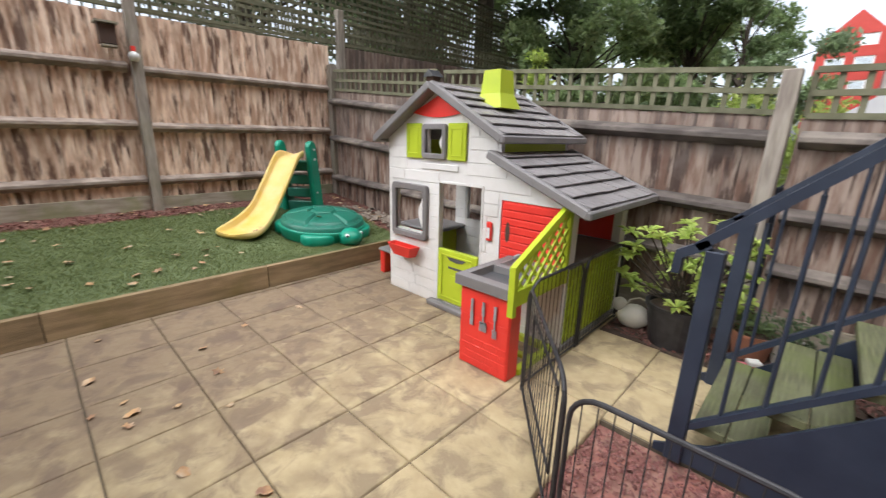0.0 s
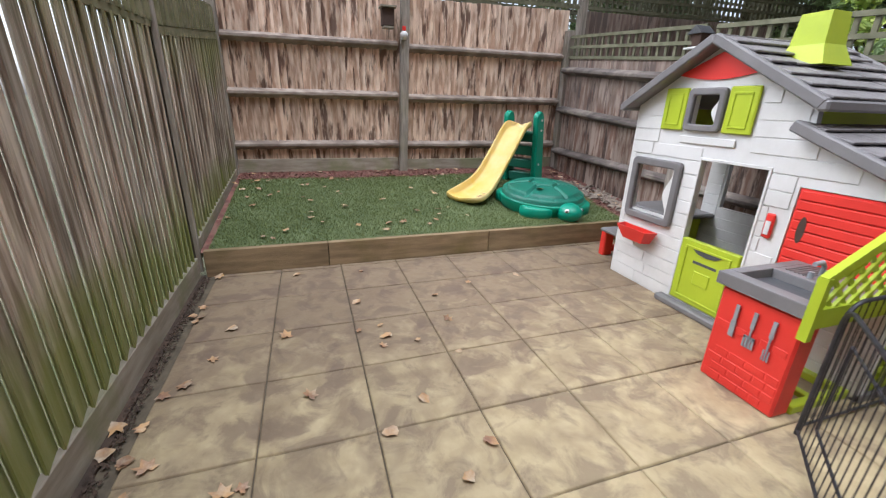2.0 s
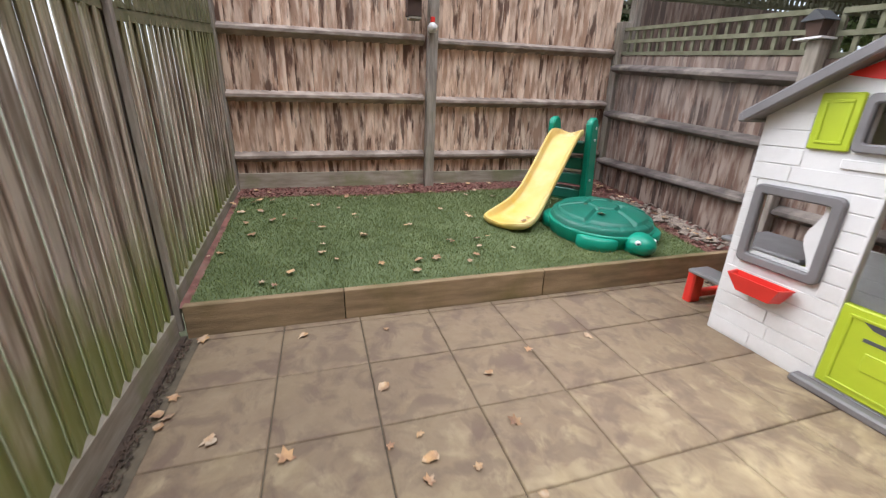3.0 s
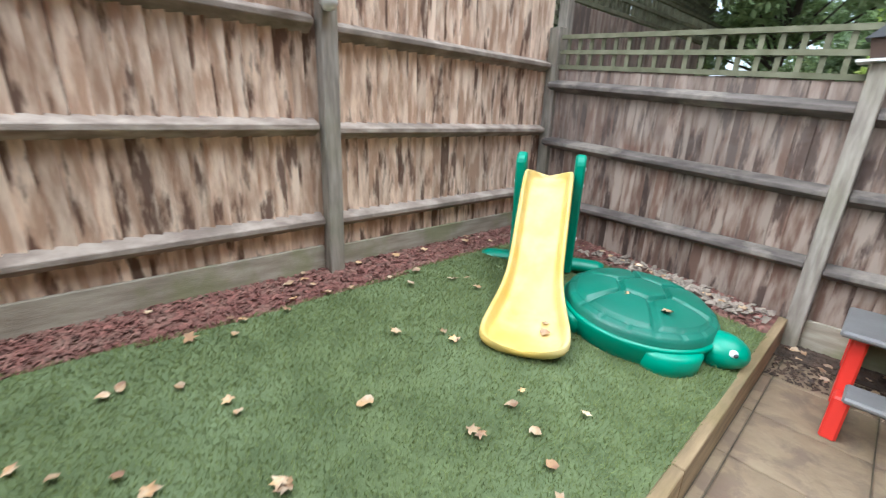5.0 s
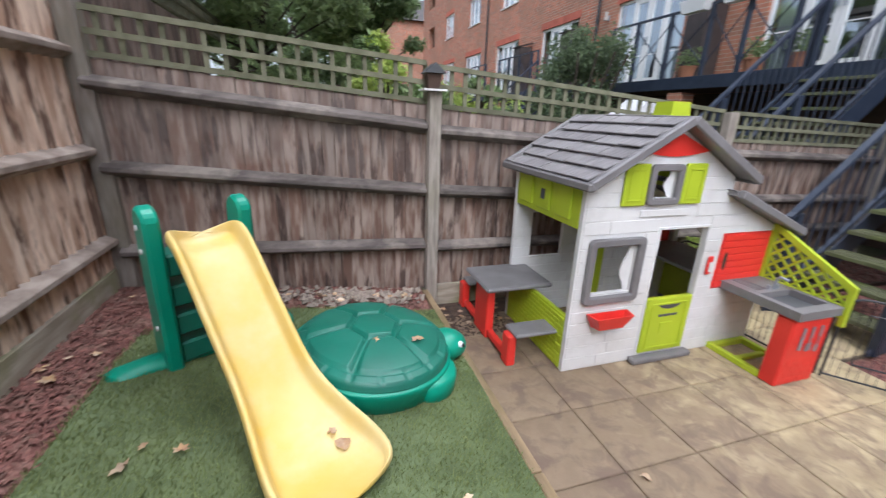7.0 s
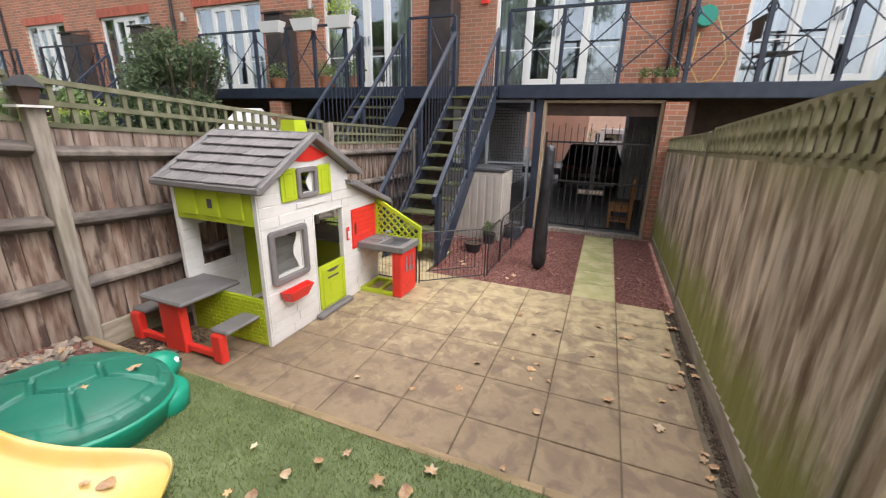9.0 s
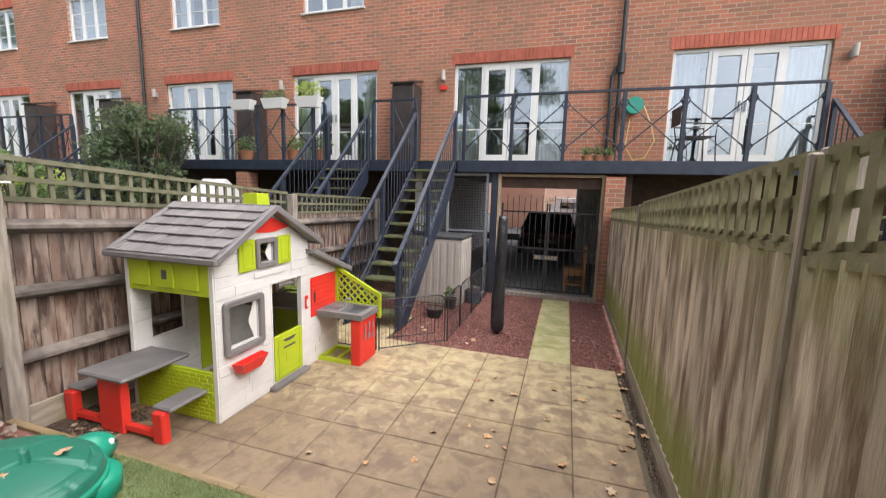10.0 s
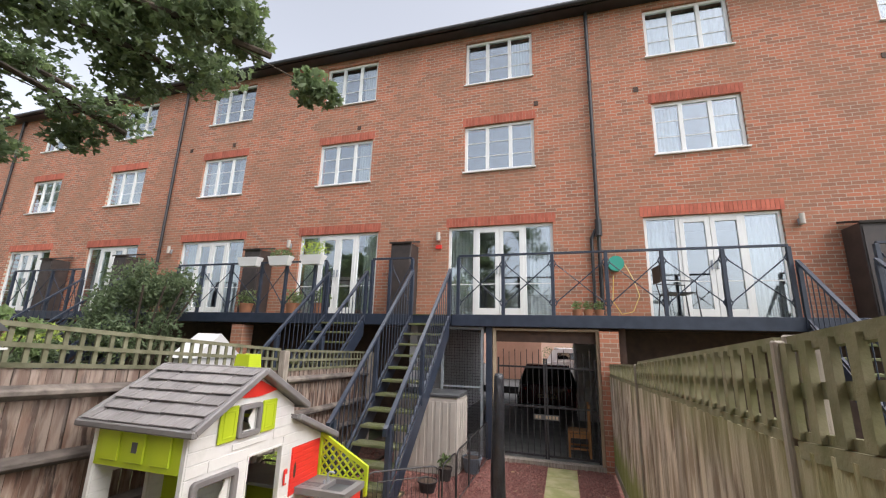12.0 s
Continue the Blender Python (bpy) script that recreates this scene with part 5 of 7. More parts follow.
def slide():
    g = thing("slide", Matrix.Translation((-4.245, 1.555, lawn_z(-4.2) + 0.012)) @ Matrix.Rotation(radians(31.6), 4, "Z") @ Matrix.Rotation(radians(2.5), 4, "X") @ Matrix.Diagonal((1.0, 0.93, 0.96, 1)), "faded yellow toddler slide with green plastic ladder", "slide")
    prof = [(-0.285, 0.06), (-0.14, 0.035), (0.0, 0.042), (0.17, 0.10), (0.33, 0.20), (0.49, 0.355), (0.65, 0.51), (0.77, 0.64), (0.87, 0.735), (0.94, 0.775), (1.05, 0.785)]
    bm = bmesh.new()
    rows = []
    for i, (y, z) in enumerate(prof):
        t = i / (len(prof) - 1)
        w = (0.155, 0.205, 0.190, 0.155)[i] if i < 4 else 0.126
        hgt = 0.098 if i > 1 else (0.035, 0.065)[i]
        z -= 0.065 * t
        under = z - 0.02 if i > 2 else -0.005
        rows.append([bm.verts.new(p) for p in ((-w - 0.045, y, under), (-w - 0.045, y, z + hgt - 0.012), (-w - 0.03, y, z + hgt), (-w - 0.012, y, z + hgt - 0.008), (-w, y, z + 0.02), (-w + 0.03, y, z), (w - 0.03, y, z), (w, y, z + 0.02), (w + 0.012, y, z + hgt - 0.008), (w + 0.03, y, z + hgt), (w + 0.045, y, z + hgt - 0.012), (w + 0.045, y, under))])
    for a, b in zip(rows, rows[1:]):
        for k in range(12):
            bm.faces.new((a[k], a[(k + 1) % 12], b[(k + 1) % 12], b[k]))
    bm.faces.new(rows[0][::-1])
    bm.faces.new(rows[-1])
    bmesh.ops.recalc_face_normals(bm, faces=bm.faces[:])
    ob = part("chute", bm, M_YELLOW, g, smooth=True)
    sub = ob.modifiers.new("round", "SUBSURF")
    sub.levels = sub.render_levels = 2
    for s in (-1, 1):
        bm = bmesh.new()
        x0, x1 = (0.168, 0.238) if s > 0 else (-0.238, -0.168)
        pts = [(1.07, 0.0), (1.29, 0.0), (1.20, 0.86), (1.17, 0.91), (1.12, 0.93), (1.06, 0.91), (1.03, 0.87)]
        pts = [(y - 0.03, z) for y, z in pts]
        f0 = [bm.verts.new((x0, y, z)) for y, z in pts]
        f1 = [bm.verts.new((x1, y, z)) for y, z in pts]
        bm.faces.new(f0)
        bm.faces.new(f1[::-1])
        for i in range(len(pts)):
            j = (i + 1) % len(pts)
            bm.faces.new((f0[i], f1[i], f1[j], f0[j]))
        bmesh.ops.recalc_face_normals(bm, faces=bm.faces[:])
        sd = part("ladder_side", bm, M_GREEN_P, g, bevel=0.014)
        for z in (0.28, 0.70, 0.82):
            bm = bmesh.new()
            rod(bm, (s * 0.239, 1.10, z), (s * 0.247, 1.10, z), 0.014, n=12)
            part("screw_cap", bm, M_WHITE_P, sd)
    for k in range(4):
        y0 = 1.07 - k * 0.008
        part("step", boxes((-0.167, 0.167, y0, y0 + 0.15, 0.045 + k * 0.17, 0.165 + k * 0.17)), M_DGREEN_P, g, bevel=0.012)
    bm = bmesh.new()
    tube(bm, [(-0.45, 1.17, 0.025), (-0.42, 1.17, 0.04), (-0.3, 1.17, 0.045), (0.3, 1.17, 0.045), (0.42, 1.17, 0.04), (0.45, 1.17, 0.025)], 0.055, 12)
    bmesh.ops.transform(bm, matrix=Matrix.Translation((0, 1.17, 0)) @ Matrix.Diagonal((1, 1.5, 0.9, 1)) @ Matrix.Translation((0, -1.17, 0)), verts=bm.verts[:])
    part("base_bar", bm, M_GREEN_P, g, smooth=True)
    return g


def sandbox():
    z0 = lawn_z(-3.85) + 0.008
    g = thing("sandbox", Matrix.Translation((-3.95, 2.24, z0 - 0.02)) @ Matrix.Rotation(radians(6), 4, "Z") @ Matrix.Rotation(radians(5.5), 4, "Y") @ Matrix.Diagonal((1.08, 1.16, 0.93, 1)), "green plastic tortoise shaped sandbox with a domed shell lid", "sandbox")
    bm = bmesh.new()
    lathe(bm, [(0.36, 0.0), (0.385, 0.02), (0.40, 0.12), (0.41, 0.15), (0.405, 0.165), (0.3, 0.166)], 40, Matrix.Diagonal((1.0, 0.98, 1, 1)))
    part("tub", bm, M_GREEN_P, g, smooth=True)
    # lid: dome with scutes parted by grooves
    cells = [(0, 0)] + [(0.235 * math.cos(radians(60 * k + 30)), 0.235 * math.sin(radians(60 * k + 30))) for k in range(6)]
    bm = bmesh.new()
    rr, nn = 60, 180
    rings = []
    for i in range(rr + 1):
        q = i / rr
        row = []
        for j in range(nn if i else 1):
            a = 2 * math.pi * j / nn
            x, y = 0.395 * q * math.cos(a), 0.395 * q * math.sin(a)
            ds = sorted(math.hypot(x - cx, y - cy) for cx, cy in cells)
            gap = ds[1] - ds[0]
            z = 0.285 - 0.085 * q ** 2.4
            if q < 0.86:
                z += 0.030 * (min(1, max(0, gap - 0.014) / 0.018))
            elif q < 0.97:
                z += 0.010 * min(1, (q - 0.86) / 0.02) * (0 if (a / (2 * math.pi) * 18) % 1 < 0.08 else 1)
            if q > 0.97:
                z -= (q - 0.97) / 0.03 * 0.03
            row.append(bm.verts.new((x, y * 0.98, z)))
        rings.append(row)
    for j in range(nn):
        bm.faces.new((rings[0][0], rings[1][j], rings[1][(j + 1) % nn]))
    for a, b in zip(rings[1:], rings[2:]):
        for j in range(nn):
            bm.faces.new((a[j], b[j], b[(j + 1) % nn], a[(j + 1) % nn]))
    part("shell_lid", bm, M_DGREEN_P, g, smooth=True)
    for k, ang in enumerate((-42, 42, 138, -138)):
        bm = bmesh.new()
        lathe(bm, [(0.115, 0.0), (0.13, 0.012), (0.132, 0.125), (0.115, 0.145), (0.03, 0.15)], 24, pose(0.335 * math.cos(radians(ang)), 0.335 * math.sin(radians(ang)), 0, 0, 0, ang) @ Matrix.Diagonal((0.9, 1.15, 1, 1)))
        part("foot", bm, M_GREEN_P, g, smooth=True)
    bm = bmesh.new()
    bmesh.ops.create_uvsphere(bm, u_segments=24, v_segments=14, radius=0.108, matrix=Matrix.Translation((0.425, 0.0, 0.112)) @ Matrix.Diagonal((1.15, 0.95, 0.92, 1)))
    h = part("head", bm, M_GREEN_P, g, smooth=True)
    bm = bmesh.new()
    lathe(bm, [(0.085, 0.03), (0.09, 0.06), (0.085, 0.15), (0.06, 0.155)], 18, Matrix.Translation((0.41, 0, 0)))
    part("neck", bm, M_GREEN_P, g, smooth=True)
    for s in (-1, 1):
        bm = bmesh.new()
        bmesh.ops.create_uvsphere(bm, u_segments=14, v_segments=8, radius=0.024, matrix=Matrix.Translation((0.475, s * 0.068, 0.150)))
        e = part("eye", bm, M_WHITE, h, smooth=True)
    for s in (-1, 1):
        bm = bmesh.new()
        bmesh.ops.create_uvsphere(bm, u_segments=10, v_segments=6, radius=0.011, matrix=Matrix.Translation((0.490, s * 0.084, 0.153)))
        part("pupil", bm, M_BLACK, h, smooth=True)
    return g


playhouse()
play_kitchen()
picnic_table()
slide()
sandbox()


# ---- wire playpen ----
def pen_panel(p, q, door=False):
    """One panel with rounded top corners and thin upright wires, from p to q."""
    p, q = Vector((*p, 0)), Vector((*q, 0))
    L, yaw = (q - p).length, math.atan2(q.y - p.y, q.x - p.x)
    g = thing("playpen_panel", Matrix.Translation((p.x, p.y, 0.0)) @ Matrix.Rotation(yaw, 4, "Z"), "brown black wire playpen panel standing on the slabs", "playpen", "playpen panels")
    bm = bmesh.new()
    H, r = 0.60, 0.09
    arc = [(r - r * math.cos(a), H - r + r * math.sin(a)) for a in np.linspace(0, math.pi / 2, 6)]
    pts = [(0.012, 0, 0.01)] + [(x + 0.012, 0, z) for x, z in arc] + [(L - 0.012 - x, 0, z) for x, z in arc[::-1]] + [(L - 0.012, 0, 0.01)]
    tube(bm, pts, 0.0085, 8)
    tube(bm, [(0.012, 0, 0.03), (L - 0.012, 0, 0.03)], 0.0065, 6)
    part("frame", bm, M_BLACK, g)
    bm = bmesh.new()
    n = max(2, round(L / 0.045))
    for i in range(1, n):
        x = L * i / n
        top = H - 0.008 if r < x < L - r else H - r + math.sqrt(max(0, r * r - (r - min(x, L - x)) ** 2)) - 0.004
        rod(bm, (x, 0, 0.03), (x, 0, top), 0.0022, n=5)
    part("wire_infill", bm, M_BLACK, g, kind="stuff")
    if door:
        bm = bmesh.new()
        tube(bm, [(0.14, 0.01, 0.14), (0.14, 0.01, 0.50), (L - 0.14, 0.01, 0.50), (L - 0.14, 0.01, 0.14), (0.14, 0.01, 0.14)], 0.006, 6)
        part("pen_door", bm, M_BLACK, g)


for k, (p, q) in enumerate((((-0.985, 2.98), (-0.985, 2.34)), ((-0.985, 2.33), (-0.985, 1.70)), ((-0.98, 1.69), (-0.45, 1.05)), ((-0.44, 1.035), (0.16, 1.03)), ((0.17, 1.03), (0.81, 1.02)), ((0.82, 1.02), (1.50, 1.02)), ((1.51, 1.02), (2.18, 1.01)))):
    pen_panel(p, q, k == 2)

# ---- closed parasol under its cover ----
g = thing("parasol", (0.19, 0.52, -0.035, 0, 0, 0), "closed garden parasol under a creased black cover", "parasol")
bm = bmesh.new()
prof = [(0.04, 0.03), (0.075, 0.05), (0.088, 0.12), (0.084, 0.5), (0.076, 0.9), (0.066, 1.3), (0.058, 1.56), (0.045, 1.575)]
n, rings = 20, []
rr = random.Random(4)
steps = 44
for i in range(steps + 1):
    z = 0.03 + (1.575 - 0.03) * i / steps
    for (ra, za), (rb, zb) in zip(prof, prof[1:]):
        if za <= z <= zb + 1e-9:
            rad = ra + (rb - ra) * (z - za) / (zb - za)
            break
    rings.append([bm.verts.new(((rad + 0.006 * math.sin(3 * a + z * 4) + rr.uniform(-0.002, 0.002)) * math.cos(a), (rad + 0.006 * math.sin(3 * a + z * 4)) * math.sin(a) + 0.02 * (z - 0.8) * -0.4, z)) for a in [2 * math.pi * k / n for k in range(n)]])
for a, b in zip(rings, rings[1:]):
    for k in range(n):
        bm.faces.new((a[k], a[(k + 1) % n], b[(k + 1) % n], b[k]))
bm.faces.new(rings[0][::-1])
bm.faces.new(rings[-1])
part("cover", bm, M_COVER, g, smooth=True)
bm = bmesh.new()
rod(bm, (0, 0.006, 0), (0, 0.006, 0.05), 0.02, n=12)
part("pole", bm, M_BLACK, g)
bm = bmesh.new()
for i in range(30):
    z0, z1 = 0.08 + i * 0.048, 0.08 + (i + 0.8) * 0.048
    tube(bm, [(-0.068 + 0.0003 * i, 0.01 - 0.008 * (z0 - 0.8), z0), (-0.068 + 0.0003 * i, 0.01 - 0.008 * (z1 - 0.8), z1)], 0.0022, 5)
part("zip", bm, M_DARK, g)


# ---- under the terrace ----
g = thing("mesh_screen", (2.40, 1.13, 0.0, 0, 0, 0), "galvanised steel screen with welded square mesh", "screen")
part("screen_frame", boxes((-0.02, 0.02, 0, 0.05, 0, 2.18), (-0.02, 0.02, 0.75, 0.80, 0, 2.18), (-0.02, 0.02, 0.05, 0.75, 0, 0.05), (-0.02, 0.02, 0.05, 0.75, 2.13, 2.18), (-0.02, 0.02, 0.05, 0.75, 1.10, 1.13)), M_GALV, g, bevel=0.003)
bm = bmesh.new()
for i in range(1, 14):
    rod(bm, (0, 0.05 + i * 0.05, 0.05), (0, 0.05 + i * 0.05, 2.13), 0.003, n=4)
for i in range(1, 42):
    rod(bm, (0.004, 0.05, 0.05 + i * 0.05), (0.004, 0.75, 0.05 + i * 0.05), 0.003, n=4)
part("welded_mesh", bm, M_BLACK, g, kind="stuff")
tagged(part("steel_post", boxes((2.33, 2.43, 0.965, 1.075, -0.05, 2.19)), M_NAVY, bevel=0.006), "dark steel post carrying the terrace", kind="structure")
tagged(part("door_surround", boxes((2.34, 2.44, 0.90, 0.955, 0.03, 2.17), (2.34, 2.44, -0.85, -0.80, 0.03, 2.17), (2.34, 2.44, -0.80, 0.90, 2.125, 2.17)), M_PALE_TIMBER, bevel=0.004), "pale timber surround of the gateway", kind="structure")
for s, (y0, y1) in enumerate(((0.055, 0.885), (-0.79, 0.045))):
    g = thing("gate", (2.47, y0, 0.04, 0, 0, 0), "closed dark steel bar gate into the undercroft", "gate", "undercroft gates")
    w = y1 - y0
    part("gate_frame", boxes((-0.015, 0.015, 0, 0.03, 0, 1.62), (-0.015, 0.015, w - 0.03, w, 0, 1.62), (-0.015, 0.015, 0.03, w - 0.03, 0.03, 0.06), (-0.015, 0.015, 0.03, w - 0.03, 1.45, 1.48), (-0.015, 0.015, 0.03, w - 0.03, 0.80, 0.825)), M_BLACK, g)
    for i in range(1, 8):
        bm = bmesh.new()
        rod(bm, (0, w * i / 8, 0.05), (0, w * i / 8, 1.72 + 0.05 * (i % 2)), 0.007, n=6)
        part("gate_bar", bm, M_BLACK, g)
g = thing("gate_sign", (2.445, 0.05, 0.65, 0, 0, 0), "narrow dark sign plate with pale characters on the bar gate", "sign")
part("sign_plate", boxes((-0.006, 0, -0.21, 0.21, 0, 0.085)), M_DARK, g)
for k in range(7):
    if k != 4:
        part("character", boxes((-0.010, -0.0065, -0.19 + k * 0.056, -0.155 + k * 0.056, 0.018, 0.068)), M_PALE_TIMBER, g)
tagged(part("lintel_board", boxes((2.46, 2.50, -1.15, 1.1, 1.93, 2.19)), M_WOOD_AND_SHADE), "dark board over the gateway", kind="structure")


def car(m, paint, label, lamps):
    """A hatchback, its tail at the origin, 4 m long along +x."""
    g = thing("car", m, label, "car")
    bm = bmesh.new()
    secs = [(0.0, 0.62, 0.28, 0.72), (0.06, 0.80, 0.22, 0.86), (0.5, 0.86, 0.2, 0.95), (1.6, 0.88, 0.2, 0.95), (2.8, 0.87, 0.2, 0.92), (3.6, 0.82, 0.22, 0.78), (4.0, 0.6, 0.3, 0.6)]
    rows = [[bm.verts.new((x, a * w, z)) for a, z in ((-1, lo), (1, lo), (1.0, (lo + hi) / 2), (0.94, hi), (-0.94, hi), (-1.0, (lo + hi) / 2))] for x, w, lo, hi in secs]
    for a, b in zip(rows, rows[1:]):
        for k in range(6):
            bm.faces.new((a[k], a[(k + 1) % 6], b[(k + 1) % 6], b[k]))
    bm.faces.new(rows[0])
    bm.faces.new(rows[-1][::-1])
    bmesh.ops.recalc_face_normals(bm, faces=bm.faces[:])
    part("body", bm, paint, g, bevel=0.02)
    bm = bmesh.new()
    secs = [(0.10, 0.74, 0.84, 0.88), (0.42, 0.60, 0.92, 1.40), (0.8, 0.62, 0.94, 1.46), (1.7, 0.62, 0.94, 1.47), (2.7, 0.70, 0.90, 0.98)]
    rows = [[bm.verts.new((x, a, z)) for a, z in ((-0.80, lo), (0.80, lo), (w, hi), (-w, hi))] for x, w, lo, hi in secs]
    for a, b in zip(rows, rows[1:]):
        for k in range(4):
            bm.faces.new((a[k], a[(k + 1) % 4], b[(k + 1) % 4], b[k]))
    bm.faces.new(rows[0])
    bm.faces.new(rows[-1][::-1])
    bmesh.ops.recalc_face_normals(bm, faces=bm.faces[:])
    part("cabin", bm, paint if paint is M_CAR_W else M_TYRE, g)
    if paint is M_CAR_W:
        for s in (-1, 1):
            for x0, x1 in ((0.62, 1.25), (1.32, 2.0)):
                part("side_window", boxes((x0, x1, min(s * 0.74, s * 0.765), max(s * 0.74, s * 0.765), 1.04, 1.30)), M_CARGLASS, g)
    part("car_roof", boxes((0.45, 1.75, -0.60, 0.60, 1.44, 1.485)), paint, g, bevel=0.015)
    for x in (0.75, 3.2):
        for s in (-1, 1):
            bm = bmesh.new()
            rod(bm, (x, s * 0.70, 0.31), (x, s * 0.88, 0.31), 0.31, n=20)
            t = part("wheel", bm, M_TYRE, g)
            bm = bmesh.new()
            rod(bm, (x, s * 0.881, 0.31), (x, s * 0.885, 0.31), 0.2, n=16)
            part("rim", bm, M_GALV, t)
    for s in (-1, 1):
        part("tail_lamp", boxes((0.0, 0.06, min(s * 0.56, s * 0.68), max(s * 0.56, s * 0.68), 0.66, 0.76)), M_LAMP_RED, g, bevel=0.01)
    p = part("number_plate", boxes((-0.02, 0.0, -0.26, 0.26, 0.44, 0.55)), M_PALE_TIMBER if lamps else M_WHITE, g)
    bm = bmesh.new()
    for k in range(7):
        if k != 4:
            box(bm, -0.024, -0.0205, -0.22 + k * 0.064, -0.18 + k * 0.064, 0.46, 0.53)
    part("plate_marks", bm, M_BLACK, p)


car(Matrix.Translation((7.45, 0.24, 0)) @ Matrix.Diagonal((0.42, 1.0, 0.87, 1)), M_CAR, "dark red hatchback parked in the shaded undercroft", True)
car((13.5, 0.62, 0.24, 0, 0, -90), M_CAR_W, "white car parked across the street", False)
g = thing("hedge", (24, 0, 0, 0, 0, 0), "clipped yellow green hedge across the street", "hedge")
cloud("leaves", [(0, y, z, 0.5) for y in np.arange(-4, 4, 0.5) for z in (0.5, 1.3)], 2500, 0.06, M_LEAF, g)

g = thing("wooden_chair", (2.95, -0.48, 0.0, 0, 0, 0), "orange pine wooden chair standing inside the gate", "chair")
part("seat", boxes((-0.18, 0.20, -0.19, 0.19, 0.42, 0.45)), M_CHAIR, g, bevel=0.004)
for x, y in ((-0.16, -0.17), (-0.16, 0.17), (0.18, 0.17), (0.18, -0.17)):
    part("leg", boxes((x - 0.018, x + 0.018, y - 0.018, y + 0.018, 0, 0.42 if not (y < 0) else 0.90)), M_CHAIR, g)
for x in (-0.16, 0.16):
    part("stretcher", boxes((x, x + 0.02, -0.15, 0.15, 0.15, 0.18)), M_CHAIR, g)
part("apron", boxes((-0.175, -0.155, -0.15, 0.15, 0.34, 0.41)), M_CHAIR, g)
part("backrest", boxes((-0.14, 0.16, -0.185, -0.165, 0.74, 0.86), (-0.14, 0.16, -0.185, -0.165, 0.58, 0.64)), M_CHAIR, g)

g = thing("storage_box", (1.25, 1.30, 0.0, 0, 0, 0), "beige ribbed resin storage cupboard with a dark lid", "storage box")
part("body", boxes((0.0, 0.62, 0.0, 1.02, -0.035, 1.06)), M_BEIGE, g, bevel=0.015)
part("rib", boxes(*[(-0.008, -0.0005, 0.04 + k * 0.12, 0.12 + k * 0.12, 0.05, 1.0) for k in range(8)]), M_BEIGE, g, bevel=0.003)
part("rib", boxes(*[(0.04 + k * 0.12, 0.12 + k * 0.12, -0.008, -0.0005, 0.05, 1.0) for k in range(5)]), M_BEIGE, g, bevel=0.003)
part("lid", boxes((-0.02, 0.64, -0.02, 1.04, 1.065, 1.115)), M_DARK, g, bevel=0.01)


def pot(name, x, y, z, r, h, mat_, label, plant=None, seed=1, category="plant pot"):
    g = thing(name, (x, y, z, 0, 0, 0), label, category)
    bm = bmesh.new()
    lathe(bm, [(r * 0.72, 0), (r * 0.98, h * 0.9), (r * 1.04, h * 0.9), (r * 1.04, h), (r * 0.95, h), (r * 0.92, h * 0.93)], 24)
    part("pot_body", bm, mat_, g, smooth=False)
    bm = bmesh.new()
    lathe(bm, [(r * 0.90, h * 0.86), (r * 0.9, h * 0.94)], 16)
    part("compost", bm, M_SOIL, g)
    if plant:
        cloud("foliage", plant[0], plant[1], plant[2], plant[3], g, seed=seed, kind="stuff")
    return g


pot("plant_pot", 1.05, 1.42, -0.03, 0.10, 0.17, M_BLACK, "small black plastic pot with a sprig of green", ([(0, 0, 0.28, 0.12)], 60, 0.035, M_LEAF))
pot("plant_pot", 1.55, 1.14, -0.03, 0.15, 0.22, M_BLUEGREY, "blue grey glazed pot on the gravel", None)
pot("plant_pot", 0.55, 1.52, -0.03, 0.13, 0.14, M_BLACK, "low black plastic pot beside the stairs", None)
pot("plant_pot", 2.05, 1.35, -0.03, 0.09, 0.12, M_TERRA, "small terracotta pot by the screen", None)

# ---- the corner by the stairs ----
g = thing("potted_shrub", (-0.56, 2.86, 0.0, 0, 0, 0), "yellow green shrub in a large black pot on bark mulch", "potted plant")
bm = bmesh.new()
lathe(bm, [(0.14, 0), (0.175, 0.20), (0.185, 0.26), (0.195, 0.26), (0.195, 0.285), (0.17, 0.285), (0.165, 0.26)], 28)
part("pot_body", bm, M_BLACK, g)
bm = bmesh.new()
lathe(bm, [(0.16, 0.24), (0.16, 0.262)], 20)
part("compost", bm, M_SOIL, g)
rr = random.Random(8)
tips = []
bm = bmesh.new()
for k in range(48):
    a, r = rr.uniform(0, 6.283), 0.33 * math.sqrt(rr.random())
    tip = Vector((r * math.cos(a) * 1.15, r * math.sin(a) * 0.9, rr.uniform(0.36, 0.86) - r * 0.3))
    base = Vector((rr.uniform(-0.05, 0.05), rr.uniform(-0.05, 0.05), 0.25))
    mid = (base + tip) / 2 + Vector((rr.uniform(-0.03, 0.03), rr.uniform(-0.03, 0.03), 0.02))
    tube(bm, [base, mid, tip], 0.005, 5)
    tips.append(tip)
part("stem", bm, M_TRUNK, g, kind="stuff")
verts, faces = [], []
